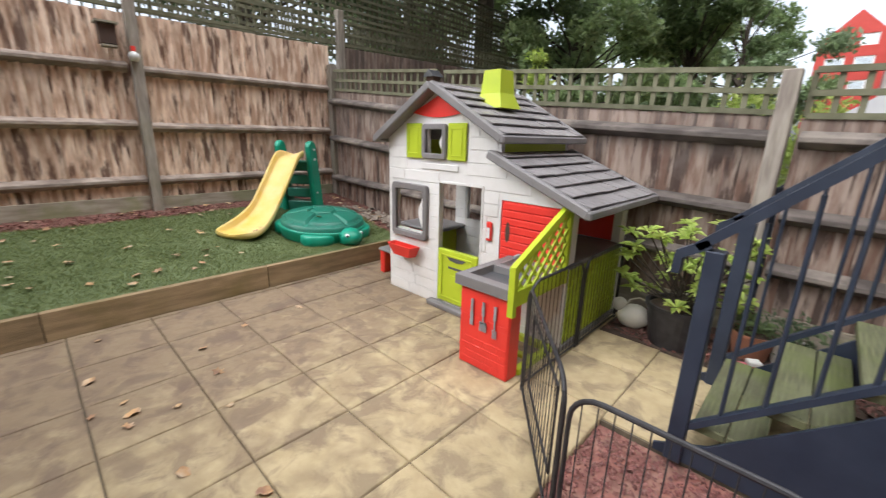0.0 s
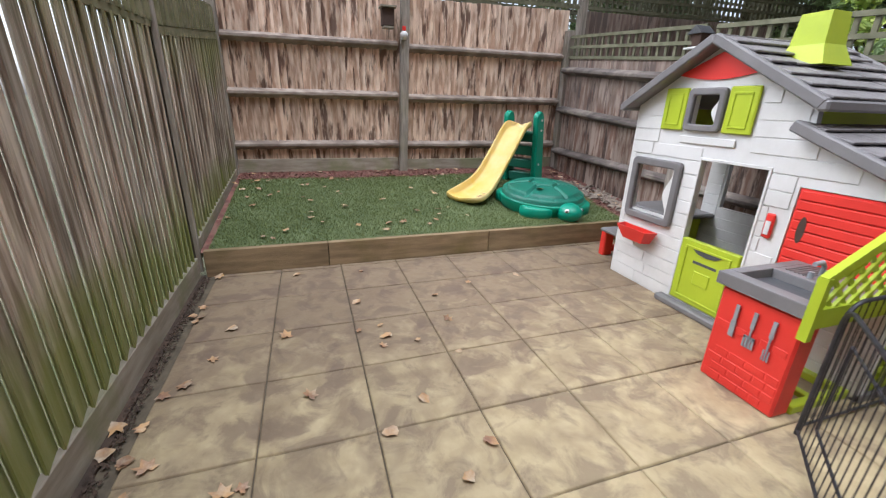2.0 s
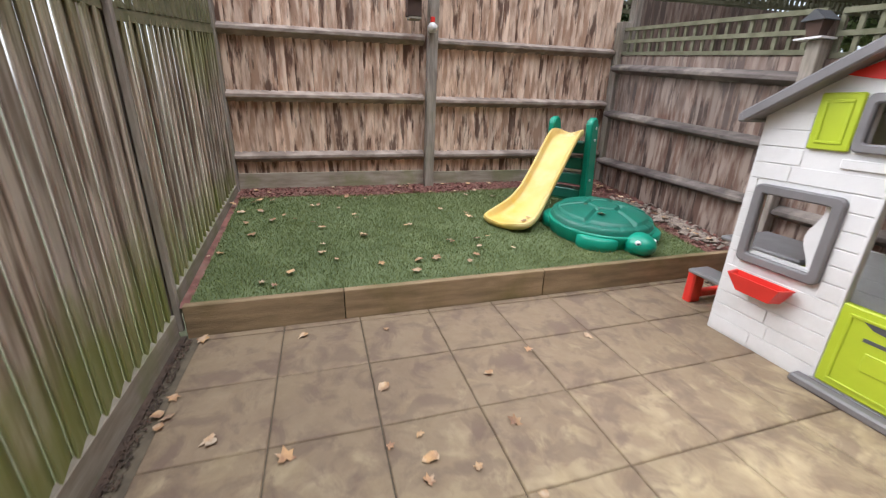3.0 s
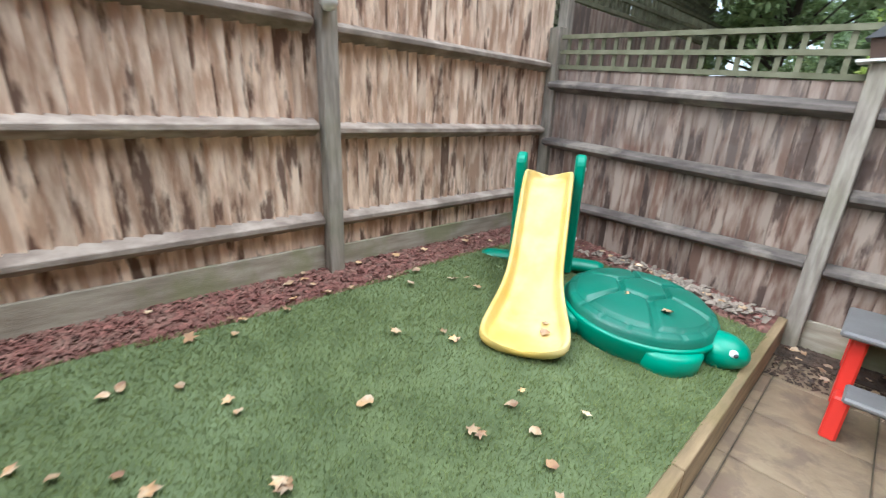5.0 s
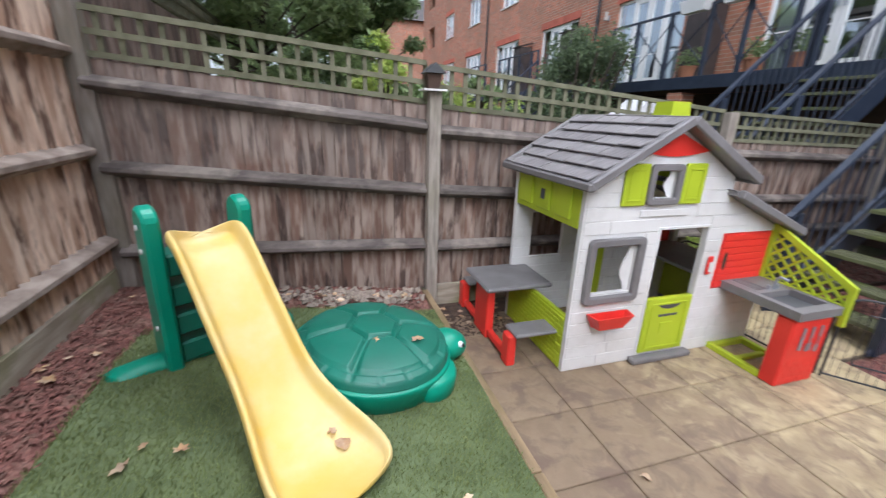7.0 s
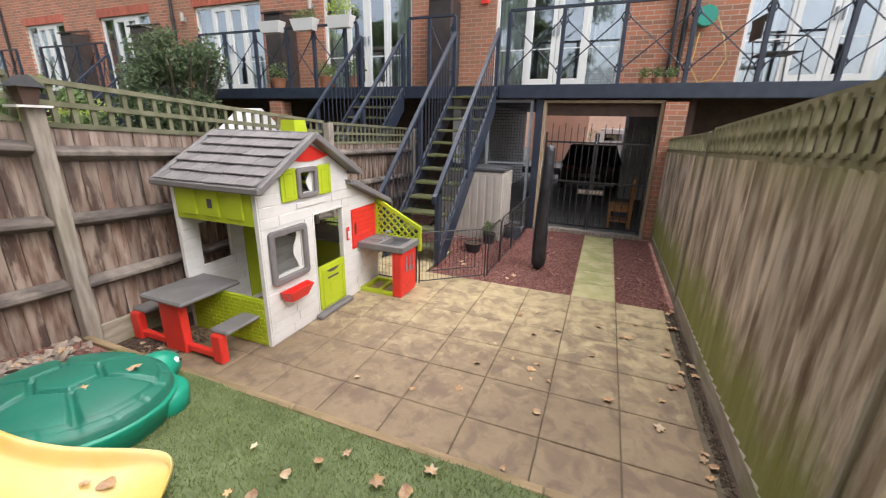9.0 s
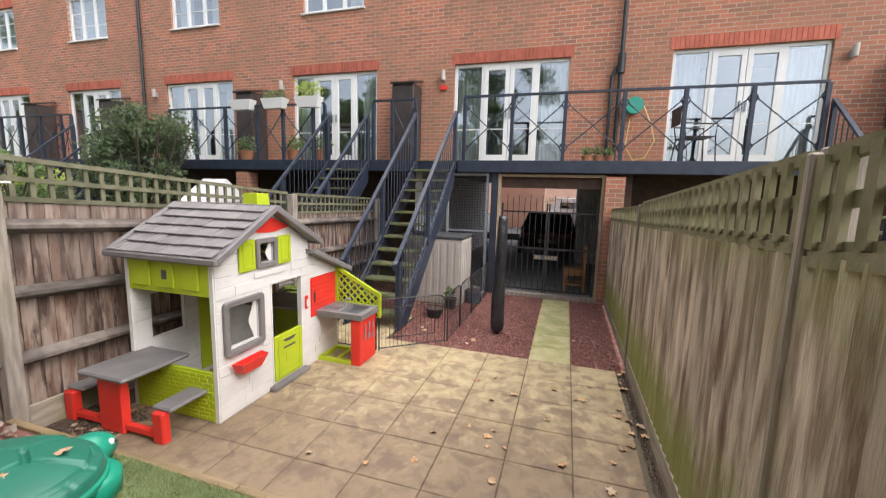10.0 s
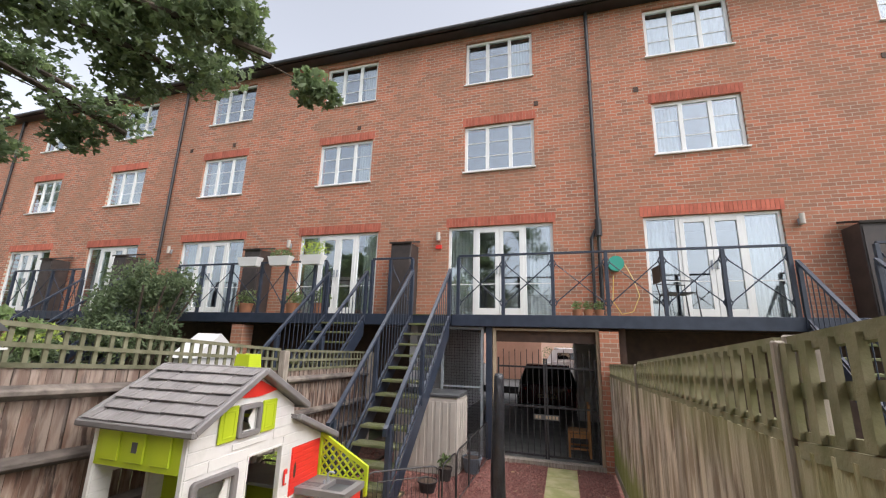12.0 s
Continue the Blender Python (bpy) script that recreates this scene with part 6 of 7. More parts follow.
for t in tips:
    k = 11
    for j in range(k):
        a, el, L = 6.283 * j / k + rr.uniform(-0.2, 0.2), rr.uniform(-0.15, 0.75), rr.uniform(0.06, 0.11)
        d = Vector((math.cos(a) * math.cos(el), math.sin(a) * math.cos(el), math.sin(el)))
        s = Vector((-math.sin(a), math.cos(a), 0)) * L * 0.24
        up = Vector((0, 0, 0.012))
        o = len(verts)
        verts += [t, t + d * L * 0.55 + s + up, t + d * L - up, t + d * L * 0.55 - s + up, t + d * L * 0.5 - up * 0.3]
        faces += [(o, o + 1, o + 4), (o + 1, o + 2, o + 4), (o + 2, o + 3, o + 4), (o + 3, o, o + 4)]
me = bpy.data.meshes.new("leaves")
me.from_pydata([tuple(v) for v in verts], [], faces)
me.materials.append(M_LEAF_Y)
ob = new("leaves", me)
ob.parent = g
tagged(ob, kind="stuff")

g = thing("ornamental_pot", (-0.83, 2.90, 0.0, 0, 0, 20), "cream glazed animal shaped pot with a basket handle", "garden ornament")
bm = bmesh.new()
bmesh.ops.create_uvsphere(bm, u_segments=20, v_segments=12, radius=0.09, matrix=Matrix.Translation((0, 0, 0.09)) @ Matrix.Diagonal((1.2, 0.95, 1.0, 1)))
bmesh.ops.create_uvsphere(bm, u_segments=14, v_segments=8, radius=0.05, matrix=Matrix.Translation((-0.10, 0.02, 0.16)))
part("pot_body", bm, M_CREAM, g, smooth=True)
bm = bmesh.new()
tube(bm, [(-0.06, 0, 0.15), (-0.04, 0, 0.21), (0.02, 0, 0.235), (0.08, 0, 0.21), (0.10, 0, 0.13)], 0.006, 6)
part("basket_handle", bm, M_CREAM, g)
pot("plant_pot", -0.16, 3.02, 0.0, 0.12, 0.18, M_TERRA, "terracotta pot on the planting bed", ([(0, 0, 0.22, 0.12)], 120, 0.03, M_LEAF))
pot("plant_pot", 0.02, 3.06, 0.0, 0.10, 0.15, M_CREAM, "pale pot with trailing green leaves", ([(0, 0, 0.2, 0.15)], 200, 0.025, M_LEAF_D))
pot("plant_pot", 0.38, 3.05, 0.0, 0.12, 0.16, M_BLUEGREY, "blue grey pot with leafy plant by the fence", ([(0, 0, 0.22, 0.14)], 150, 0.03, M_LEAF_D))
g = thing("toy_car", (-0.12, 2.80, 0.0, 0, 0, 30), "pink and white toy lying on the bark", "toy")
part("toy_body", boxes((-0.07, 0.07, -0.035, 0.035, 0.02, 0.055)), material("faded_pink_plastic", (0.7, 0.2, 0.25), (0.62, 0.16, 0.2), vary=0), g, bevel=0.008)
part("toy_top", boxes((-0.03, 0.04, -0.03, 0.03, 0.056, 0.085)), M_WHITE_P, g, bevel=0.006)

# ---- fixtures on the fences ----
g = thing("bird_box", (BX + 0.17, 0.86, 2.10, 0, 0, 0), "weathered wooden bird box hung on the fence", "bird box")
part("box_body", boxes((-0.06, 0.05, -0.07, 0.07, 0, 0.18)), M_WOOD_AND_SHADE, g, bevel=0.003)
part("box_roof", boxes((-0.08, 0.09, -0.09, 0.09, 0.182, 0.20)), M_POST, g)
part("perch_tray", boxes((-0.04, 0.09, -0.06, 0.06, -0.03, -0.012)), M_POST, g)
g = thing("garden_light", (BX + 0.19, 1.05, 2.02, 0, 0, 0), "small white and red solar lamp on a fence post", "lamp")
bm = bmesh.new()
lathe(bm, [(0.03, -0.05), (0.05, -0.02), (0.05, 0.01), (0.02, 0.04)], 16)
part("lamp_bowl", bm, M_WHITE_P, g, smooth=True)
part("lamp_cap", boxes((-0.02, 0.02, -0.02, 0.02, 0.041, 0.09)), M_RED_P, g, bevel=0.004)
part("bracket", boxes((-0.05, -0.02, -0.012, 0.012, -0.03, 0.03)), M_BLACK, g)
g = thing("bird_house", (-3.32, 3.30, 1.79, 0, 0, 0), "small dark wooden bird feeder house on a fence post", "bird house")
part("tray", boxes((-0.09, 0.09, -0.08, 0.08, 0, 0.014)), M_WHITE_P, g)
bm = bmesh.new()
v = [bm.verts.new((a * w, b * w, z)) for w, z in ((0.038, 0.015), (0.058, 0.13)) for a, b in ((-1, -1), (1, -1), (1, 1), (-1, 1))]
for f in ((0, 3, 2, 1), (4, 5, 6, 7), (0, 1, 5, 4), (1, 2, 6, 5), (2, 3, 7, 6), (3, 0, 4, 7)):
    bm.faces.new([v[i] for i in f])
part("house_body", bm, M_WOOD_AND_SHADE, g)
bm = bmesh.new()
v = [bm.verts.new(p) for p in ((-0.08, -0.08, 0.12), (0.08, -0.08, 0.12), (0.08, 0.08, 0.12), (-0.08, 0.08, 0.12), (-0.0, -0.08, 0.19), (0.0, 0.08, 0.19))]
for f in ((0, 3, 2, 1), (0, 1, 4), (2, 3, 5), (1, 2, 5, 4), (3, 0, 4, 5)):
    bm.faces.new([v[i] for i in f])
part("house_roof", bm, M_DARK, g)

# ---- things on the terrace ----
for y in (3.14, 7.2, 11.8, 14.9, -5.3):
    g = thing("bin_cupboard", (3.25, y, 2.405, 0, 0, 0), "tall dark brown cupboard with a sloping top on the terrace", "cupboard", "terrace cupboards")
    part("body", boxes((-0.20, 0.28, -0.24, 0.24, 0, 1.62)), M_BROWN_BOX, g, bevel=0.01)
    bm = bmesh.new()
    bar(bm, (-0.25, 0, 1.62), (0.30, 0, 1.76), 0.54, 0.04)
    part("top", bm, M_BROWN_BOX, g)
    part("door", boxes((-0.215, -0.201, -0.22, 0.22, 0.05, 1.55)), M_BROWN_BOX, g, bevel=0.004)
for y, m_ in ((6.44, M_WHITE), (5.62, M_WHITE), (4.80, M_WHITE)):
    g = thing("railing_planter", (2.20, y, 3.42, 0, 0, 0), "white plastic trough planter hung on the railing", "planter", "railing planters")
    bm = bmesh.new()
    v = [bm.verts.new((a * wx, b * wy, z)) for wx, wy, z in ((0.07, 0.22, 0), (0.10, 0.28, 0.20)) for a, b in ((-1, -1), (1, -1), (1, 1), (-1, 1))]
    for f in ((0, 3, 2, 1), (4, 5, 6, 7), (0, 1, 5, 4), (1, 2, 6, 5), (2, 3, 7, 6), (3, 0, 4, 7)):
        bm.faces.new([v[i] for i in f])
    part("trough", bm, m_, g)
    if y < 6:
        cloud("foliage", [(0, b, 0.26 + 0.10 * (y < 5), 0.12 + 0.05 * (y < 5)) for b in (-0.18, 0, 0.18)], 260, 0.03, M_LEAF_Y if y < 5 else M_LEAF, g)
for y, h in ((4.9, 0.3), (5.6, 0.28), (6.9, 0.35)):
    pot("plant_pot", 2.75, y, 2.405, 0.16, 0.24, M_TERRA, "terracotta pot of leafy plants on the terrace", ([(0, 0, 0.36, 0.22)], 260, 0.035, M_LEAF), seed=int(y * 10))
for y in (0.05 - 0.6, -0.75, -0.95):
    pot("plant_pot", 3.2, y, 2.405, 0.09, 0.16, M_TERRA, "small pot against the terrace wall", ([(0, 0, 0.24, 0.10)], 80, 0.03, M_LEAF), seed=3)
for y in (2.42, -4.52, 6.50, 10.6):
    g = thing("wall_light", (3.53, y, 4.16, 0, 0, 0), "pale cylinder lamp on the brick wall", "wall light", "wall lights")
    bm = bmesh.new()
    rod(bm, (-0.03, 0, 0), (-0.03, 0, 0.20), 0.045, n=14)
    part("lamp_body", bm, M_BEIGE, g)
    part("wall_plate", boxes((0.015, 0.068, -0.03, 0.03, 0.0, 0.12)), M_GALV, g)
g = thing("alarm_sticker_box", (3.57, 2.42, 3.98, 0, 0, 0), "small red and white box on the wall", "alarm box")
part("box_body", boxes((-0.02, 0.028, -0.07, 0.07, 0, 0.09)), M_RED_P, g, bevel=0.004)
g = thing("hose_reel", (3.42, -1.32, 3.35, 0, 0, 0), "teal green hose reel on the wall", "hose reel")
bm = bmesh.new()
rod(bm, (-0.09, 0, 0.14), (0.09, 0, 0.14), 0.15, n=20)
part("reel_drum", bm, M_TEAL, g)
part("wall_plate", boxes((0.09, 0.178, -0.06, 0.06, 0.06, 0.22)), M_TEAL, g)
bm = bmesh.new()
tube(bm, [(-0.05, -0.16, 0.12), (-0.06, -0.30, -0.2), (-0.06, -0.38, -0.5), (-0.06, -0.25, -0.8), (-0.06, -0.05, -0.85), (-0.06, 0.10, -0.6), (-0.06, 0.06, -0.1)], 0.010, 6)
part("hose", bm, M_YELLOW, g)
g = thing("garden_chair", (2.93, -2.24, 2.405, 0, 0, 6), "black wire garden chair on the terrace", "chair")
bm = bmesh.new()
for s in (-1, 1):
    tube(bm, [(s * 0.24, -0.25, 0), (s * 0.23, -0.22, 0.43), (s * 0.22, 0.22, 0.42), (s * 0.22, 0.32, 0.92)], 0.012, 6)
    tube(bm, [(s * 0.23, 0.27, 0), (s * 0.22, 0.22, 0.42)], 0.012, 6)
    tube(bm, [(s * 0.23, -0.22, 0.43), (s * 0.25, -0.22, 0.62), (s * 0.25, 0.25, 0.64)], 0.012, 6)
part("chair_frame", bm, M_BLACK, g)
part("seat", boxes((-0.21, 0.21, -0.22, 0.22, 0.425, 0.44)), M_BLACK, g)
part("backrest", boxes((-0.20, 0.20, 0.31, 0.325, 0.62, 0.92)), M_BLACK, g)
for y in (0.14, -2.0, 4.76, 10.52, 8.9, -6.3):
    tagged(part("air_brick", boxes((3.585, 3.599, y - 0.05, y + 0.05, 7.35, 7.46)), M_WOOD_AND_SHADE), "dark terracotta vent in the brickwork", kind="structure")

# ---- the garden next door ----
g = thing("play_shed", (0.42, 5.4, 0, 0, 0, 0), "pale grey plastic shed with a pitched roof beyond the fence", "shed")
part("walls", boxes((-0.42, 0.42, -0.2, 0.2, 0, 1.6)), M_PAINT, g, bevel=0.01)
bm = bmesh.new()
v = [bm.verts.new(p) for y in (-0.25, 0.25) for p in ((-0.5, y, 1.55), (0.5, y, 1.55), (0, y, 1.93))]
for f in ((0, 2, 1), (3, 4, 5), (0, 1, 4, 3), (1, 2, 5, 4), (2, 0, 3, 5)):
    bm.faces.new([v[i] for i in f])
part("roof", bm, M_PAINT, g)
g = thing("bush", (1.2, 8.1, 0, 0, 0, 0), "large dark green bush with small leaves beside the terrace", "bush")
bm = bmesh.new()
rr = random.Random(2)
for k in range(9):
    a = rr.uniform(0, 6.28)
    tube(bm, [(0.05 * math.cos(a), 0.05 * math.sin(a), 0), (0.3 * math.cos(a), 0.4 * math.sin(a), 1.4), (0.7 * math.cos(a), 1.1 * math.sin(a), 2.8)], 0.02, 5)
part("stem", bm, M_TRUNK, g, kind="stuff")
cloud("leaves", [(rr.uniform(-0.6, 0.6), rr.uniform(-1.0, 0.8), rr.uniform(1.5, 2.9), rr.uniform(0.22, 0.5)) for k in range(17)] + [(0, 0.1, 3.2, 0.28), (0, 1.2, 2.1, 0.4), (0.1, -0.9, 2.9, 0.2)], 7500, 0.05, M_LEAF_D, g, seed=5)
g = thing("bush", (-0.9, 9.2, 0, 0, 0, 0), "yellow green shrub beyond the fence", "bush")
bm = bmesh.new()
tube(bm, [(0, 0, 0), (0.05, 0.1, 1.0), (0.0, 0.1, 1.8)], 0.04, 6)
part("stem", bm, M_TRUNK, g, kind="stuff")
cloud("leaves", [(rr.uniform(-0.8, 0.8), rr.uniform(-0.9, 0.9), rr.uniform(0.9, 2.0), rr.uniform(0.3, 0.5)) for k in range(12)], 4000, 0.05, M_LEAF_Y, g, seed=6)


def tree(x, y, h, crown, leaf, label, mats, seed, trunk=0.18, count=16000, clumps=40, low=0.35, name="tree"):
    """Tapered trunk, limbs, and a crown of many small leaves in clumps."""
    r = random.Random(seed)
    g = thing(name, (x, y, -0.06, 0, 0, 0), label, "tree")
    bm = bmesh.new()
    top = Vector((r.uniform(-0.3, 0.3), r.uniform(-0.3, 0.3), h * 0.8))
    pts = [Vector((0, 0, 0)), Vector((0.05, 0.03, h * 0.3)), top * 0.65, top]
    for a, b, ra, rb in zip(pts, pts[1:], (trunk, trunk * 0.8, trunk * 0.5), (trunk * 0.8, trunk * 0.5, trunk * 0.15)):
        rod(bm, a, b, ra, rb, 10)
    part("trunk", bm, M_TRUNK, g)
    bm = bmesh.new()
    cl = []
    for k in range(clumps):
        a, q = r.uniform(0, 6.283), r.random() ** 0.6
        z = r.uniform(low, 1.0)
        spread = crown * q * math.sin(math.pi * min(0.96, 0.22 + 0.75 * (z - low) / (1 - low))) ** 0.6
        c = Vector((spread * math.cos(a), spread * math.sin(a), h * z))
        cl.append((*c, r.uniform(0.14, 0.26) * crown))
        s = pts[1].lerp(top, max(0, z - 0.3))
        rod(bm, s, c, trunk * 0.18, 0.012, 5)
    part("limb", bm, M_TRUNK, g, kind="stuff")
    n = len(mats)
    for k, m_ in enumerate(mats):
        cloud("crown", cl[k::n], count // n, leaf, m_, g, seed=seed * 7 + k, squash=0.75)
    return g


tree(-8.3, 7.6, 8.5, 3.2, 0.09, "large tree with a dark trunk behind the fences", (M_LEAF_D, M_LEAF_T), 1, 0.34, 22000, 44, 0.36)
tree(-5.2, 9.6, 6.0, 2.3, 0.075, "dense green tree beyond the garden fence", (M_LEAF_T, M_LEAF, M_LEAF_T), 2, 0.15, 22000, 46, 0.18)
tree(-2.9, 11.5, 5.4, 2.0, 0.075, "round green tree beyond the garden fence", (M_LEAF, M_LEAF_T, M_LEAF), 3, 0.15, 22000, 46, 0.16)
tree(-6.2, 13.5, 7.5, 2.8, 0.09, "tall green tree in the next gardens", (M_LEAF_T, M_LEAF), 4, 0.2, 14000, 36, 0.2)
tree(-9.0, 3.5, 9.0, 3.0, 0.09, "tall dark tree behind the back fence", (M_LEAF_D,), 5, 0.25, 9000, 30, 0.35)
tree(-3.4, 5.6, 2.5, 0.9, 0.05, "yellow green shrub behind the side fence", (M_LEAF_Y, M_LEAF), 6, 0.05, 5000, 20, 0.3, "shrub")
tree(-1.6, 6.6, 2.2, 0.9, 0.05, "green shrub behind the side fence", (M_LEAF, M_LEAF_D), 7, 0.05, 5000, 20, 0.3, "shrub")
tree(-5.0, 30.0, 11.0, 4.5, 0.2, "distant tree at the end of the gardens", (M_LEAF_D, M_LEAF), 8, 0.3, 9000, 40, 0.2)

# overhanging maple: trunk behind the side gardens, long limbs over the garden
g = thing("overhanging_maple", (-6.8, 8.4, -0.06, 0, 0, 0), "big maple with long leafy limbs over the garden", "tree")
bm = bmesh.new()
for a, b, ra, rb in (((0, 0, 0), (0.1, -0.1, 3.2), 0.26, 0.22), ((0.1, -0.1, 3.2), (0.4, -0.4, 6.0), 0.22, 0.14), ((0.4, -0.4, 6.0), (0.5, -0.2, 9.0), 0.14, 0.04)):
    rod(bm, a, b, ra, rb, 12)
part("trunk", bm, M_TRUNK, g)
rr = random.Random(12)
clumps = []
bm = bmesh.new()
for end in ((3.2, -3.2, 5.2), (4.6, -4.2, 5.1), (5.0, -2.4, 5.2), (4.4, -0.8, 4.7), (4.2, 0.6, 4.8), (3.4, -1.8, 5.9), (5.3, -5.2, 5.5), (4.9, -5.7, 5.0), (5.2, -3.2, 4.55), (4.9, -1.6, 4.3), (4.7, -4.6, 4.9), (3.8, -2.2, 4.7), (4.9, 0.4, 4.4), (4.6, -5.3, 5.3), (2.2, -5.0, 6.2), (1.0, -3.0, 6.2)):
    s, e = Vector((0.35, -0.35, 5.2)), Vector(end)
    mid = (s + e) / 2 + Vector((rr.uniform(-0.3, 0.3), rr.uniform(-0.3, 0.3), 0.5))
    tube(bm, [s, mid, e], 0.035, 6)
    for k in range(9):
        f = 0.35 + 0.65 * k / 8
        c = (s.lerp(mid, f * 2) if f < 0.5 else mid.lerp(e, f * 2 - 1)) + Vector((rr.uniform(-0.5, 0.5), rr.uniform(-0.5, 0.5), rr.uniform(-0.3, 0.35)))
        clumps.append((*c, rr.uniform(0.22, 0.42)))
        tube(bm, [s.lerp(e, f * 0.95) + Vector((0, 0, 0.35 * math.sin(math.pi * f))), c], 0.008, 4)
part("limb", bm, M_TRUNK, g, kind="stuff")


def maple_leaves(name, centres, count, size, material_, parent, seed):
    rng = np.random.default_rng(seed)
    c = np.array(centres, float)
    which = rng.integers(0, len(c), count)
    d = rng.normal(size=(count, 3))
    d /= np.linalg.norm(d, axis=1)[:, None]
    p = c[which, :3] + d * (rng.random(count) ** 0.5 * c[which, 3] * 1.2)[:, None] * (1, 1, 0.7)
    ang = np.radians([-90, -60, -20, 0, 35, 60, 90, 120, 145, 180, 200, 240])
    rad = np.array([0.25, 0.5, 0.9, 0.5, 0.95, 0.55, 1.1, 0.55, 0.95, 0.5, 0.9, 0.5])
    shape = np.stack([np.cos(ang) * rad, np.sin(ang) * rad, 0.12 * np.cos(3 * ang)], 1)
    n = rng.normal(size=(count, 3)) * (0.6, 0.6, 1) + (0, 0, 0.8)
    n /= np.linalg.norm(n, axis=1)[:, None]
    u = np.cross(n, rng.normal(size=(count, 3)))
    u /= np.linalg.norm(u, axis=1)[:, None]
    v = np.cross(n, u)
    s = size * (0.7 + 0.6 * rng.random(count))[:, None, None]
    q = p[:, None] + s * (shape[None, :, :1] * u[:, None] + shape[None, :, 1:2] * v[:, None] + shape[None, :, 2:] * n[:, None])
    me = bpy.data.meshes.new(name)
    me.from_pydata(q.reshape(-1, 3).tolist(), [], (np.arange(count)[:, None] * 12 + np.arange(12)).tolist())
    me.materials.append(material_)
    ob = new(name, me)
    ob.parent = parent
    return tagged(ob, kind="stuff")


maple_leaves("crown", clumps, 20000, 0.064, M_LEAF_D, g, 3)
maple_leaves("crown", clumps, 9000, 0.064, M_LEAF, g, 4)

# fallen leaves
proto = []
for k in range(5):
    rr = random.Random(k)
    bm = bmesh.new()
    ang = [-90, -60, -20, 0, 35, 60, 90, 120, 145, 180, 200, 240]
    rad = [0.25, 0.5, 0.9, 0.5, 0.95, 0.55, 1.1, 0.55, 0.95, 0.5, 0.9, 0.5] if k < 3 else [0.5, 0.6, 0.7, 0.6, 0.7, 0.8, 1.1, 0.8, 0.7, 0.6, 0.7, 0.6]
    c = bm.verts.new((0, 0, 0.004))
    vs = [bm.verts.new((math.cos(radians(a)) * r * rr.uniform(0.8, 1.1), math.sin(radians(a)) * r, rr.uniform(0.05, 0.5))) for a, r in zip(ang, rad)]
    for i in range(12):
        bm.faces.new((c, vs[i], vs[(i + 1) % 12]))
    proto.append(mesh_of(bm, M_LEAF_O, True, "fallen_leaf"))
rr = random.Random(21)
spots_ = []
for k in range(150):
    x, y = rr.uniform(-5.2, -3.45), rr.uniform(-0.85, 2.8)
    if turf_inside(x, y) and not (-5.2 < x < -3.3 and y > 1.3 and (x + 4.13) * 0.86 + (y - 1.47) * 0.51 > -0.32) and rr.random() < 0.52:
        spots_.append((x, y, lawn_z(x) + 0.03))
for k in range(34):
    x, y = rr.uniform(-3.28, -0.65), -0.88 + abs(rr.gauss(0, 1.0))
    if y < 2.1 and not (x > -1.5 and y > 1.5):
        spots_.append((x, y, 0.006))
for k in range(22):
    spots_.append((rr.uniform(-5.45, -3.5), rr.choice((-0.9, 3.15, 3.15, 3.15)) + rr.uniform(-0.04, 0.04), 0.0))
    x = spots_[-1][0]
    spots_[-1] = (x, spots_[-1][1], lawn_z(x) + 0.03)
for k in range(130):
    x, y = rr.uniform(-5.52, -3.5), rr.uniform(-0.9, 3.3)
    if not turf_inside(x, y):
        spots_.append((x, y, lawn_z(x) + 0.02))
for k in range(12):
    spots_.append((rr.uniform(-3.3, -0.6), rr.uniform(-0.95, -0.80), 0.012))
for k in range(18):
    spots_.append((rr.uniform(-0.5, 2.2), rr.uniform(-0.85, 1.6), -0.012))
spots_ += [(-4.14, 1.59, 0.322), (-4.19, 1.65, 0.342), (-3.95, 2.07, 0.50), (-3.72, 2.06, 0.475), (-3.93, 1.99, 0.462), (-4.10, 2.55, 0.518)]
for k in range(14):
    spots_.append((rr.uniform(-3.3, -2.7), rr.uniform(2.9, 3.3), 0.012))
for x, y, z in spots_:
    ob = new("fallen_leaf", proto[rr.randrange(5)])
    s = rr.uniform(0.024, 0.048)
    ob.matrix_basis = pose(x, y, z, rr.uniform(-15, 15), rr.uniform(-15, 15), rr.uniform(0, 360)) @ Matrix.Diagonal((s, s, s * 0.6, 1))
    tagged(ob, "dry curled brown fallen leaf", "leaf", "fallen leaves")

# ---- distance ----
g = thing("apartment_building", (-1.0, 40.5, -0.06, 0, 0, 0), "bright red gabled building with white framed windows", "building")
bm = bmesh.new()
red_windows = [(-0.95, -0.05, 7.85, 8.6), (0.55, 1.45, 7.85, 8.6), (-1.0, 0.05, 6.4, 7.2), (0.50, 1.5, 6.4, 7.2), (0.50, 1.4, 4.85, 5.7), (-1.0, -0.05, 4.85, 5.7)]
slab(bm, [(-1.5, 0), (2.1, 0), (2.1, 8.4), (0.3, 10.1), (-1.5, 8.2)], red_windows, 0, 0.3)
part("wall", bm, M_RENDER_R, g)
part("side_wall", boxes((2.11, 4.5, 0.35, 8, 0, 8.0)), M_PAINT, g)
part("inner_wall", boxes((-1.45, 2.05, 0.5, 8, 0, 8.0)), M_ROOM, g)
for x0, x1, z0, z1 in red_windows:
    w = part("window", ring(x0, x1, z0, z1, 0.1, 0.05, 0.15), M_WHITE, g)
    part("pane", boxes((x0 + 0.1, x1 - 0.1, 0.09, 0.1, z0 + 0.1, z1 - 0.1)), M_GLASS, w)
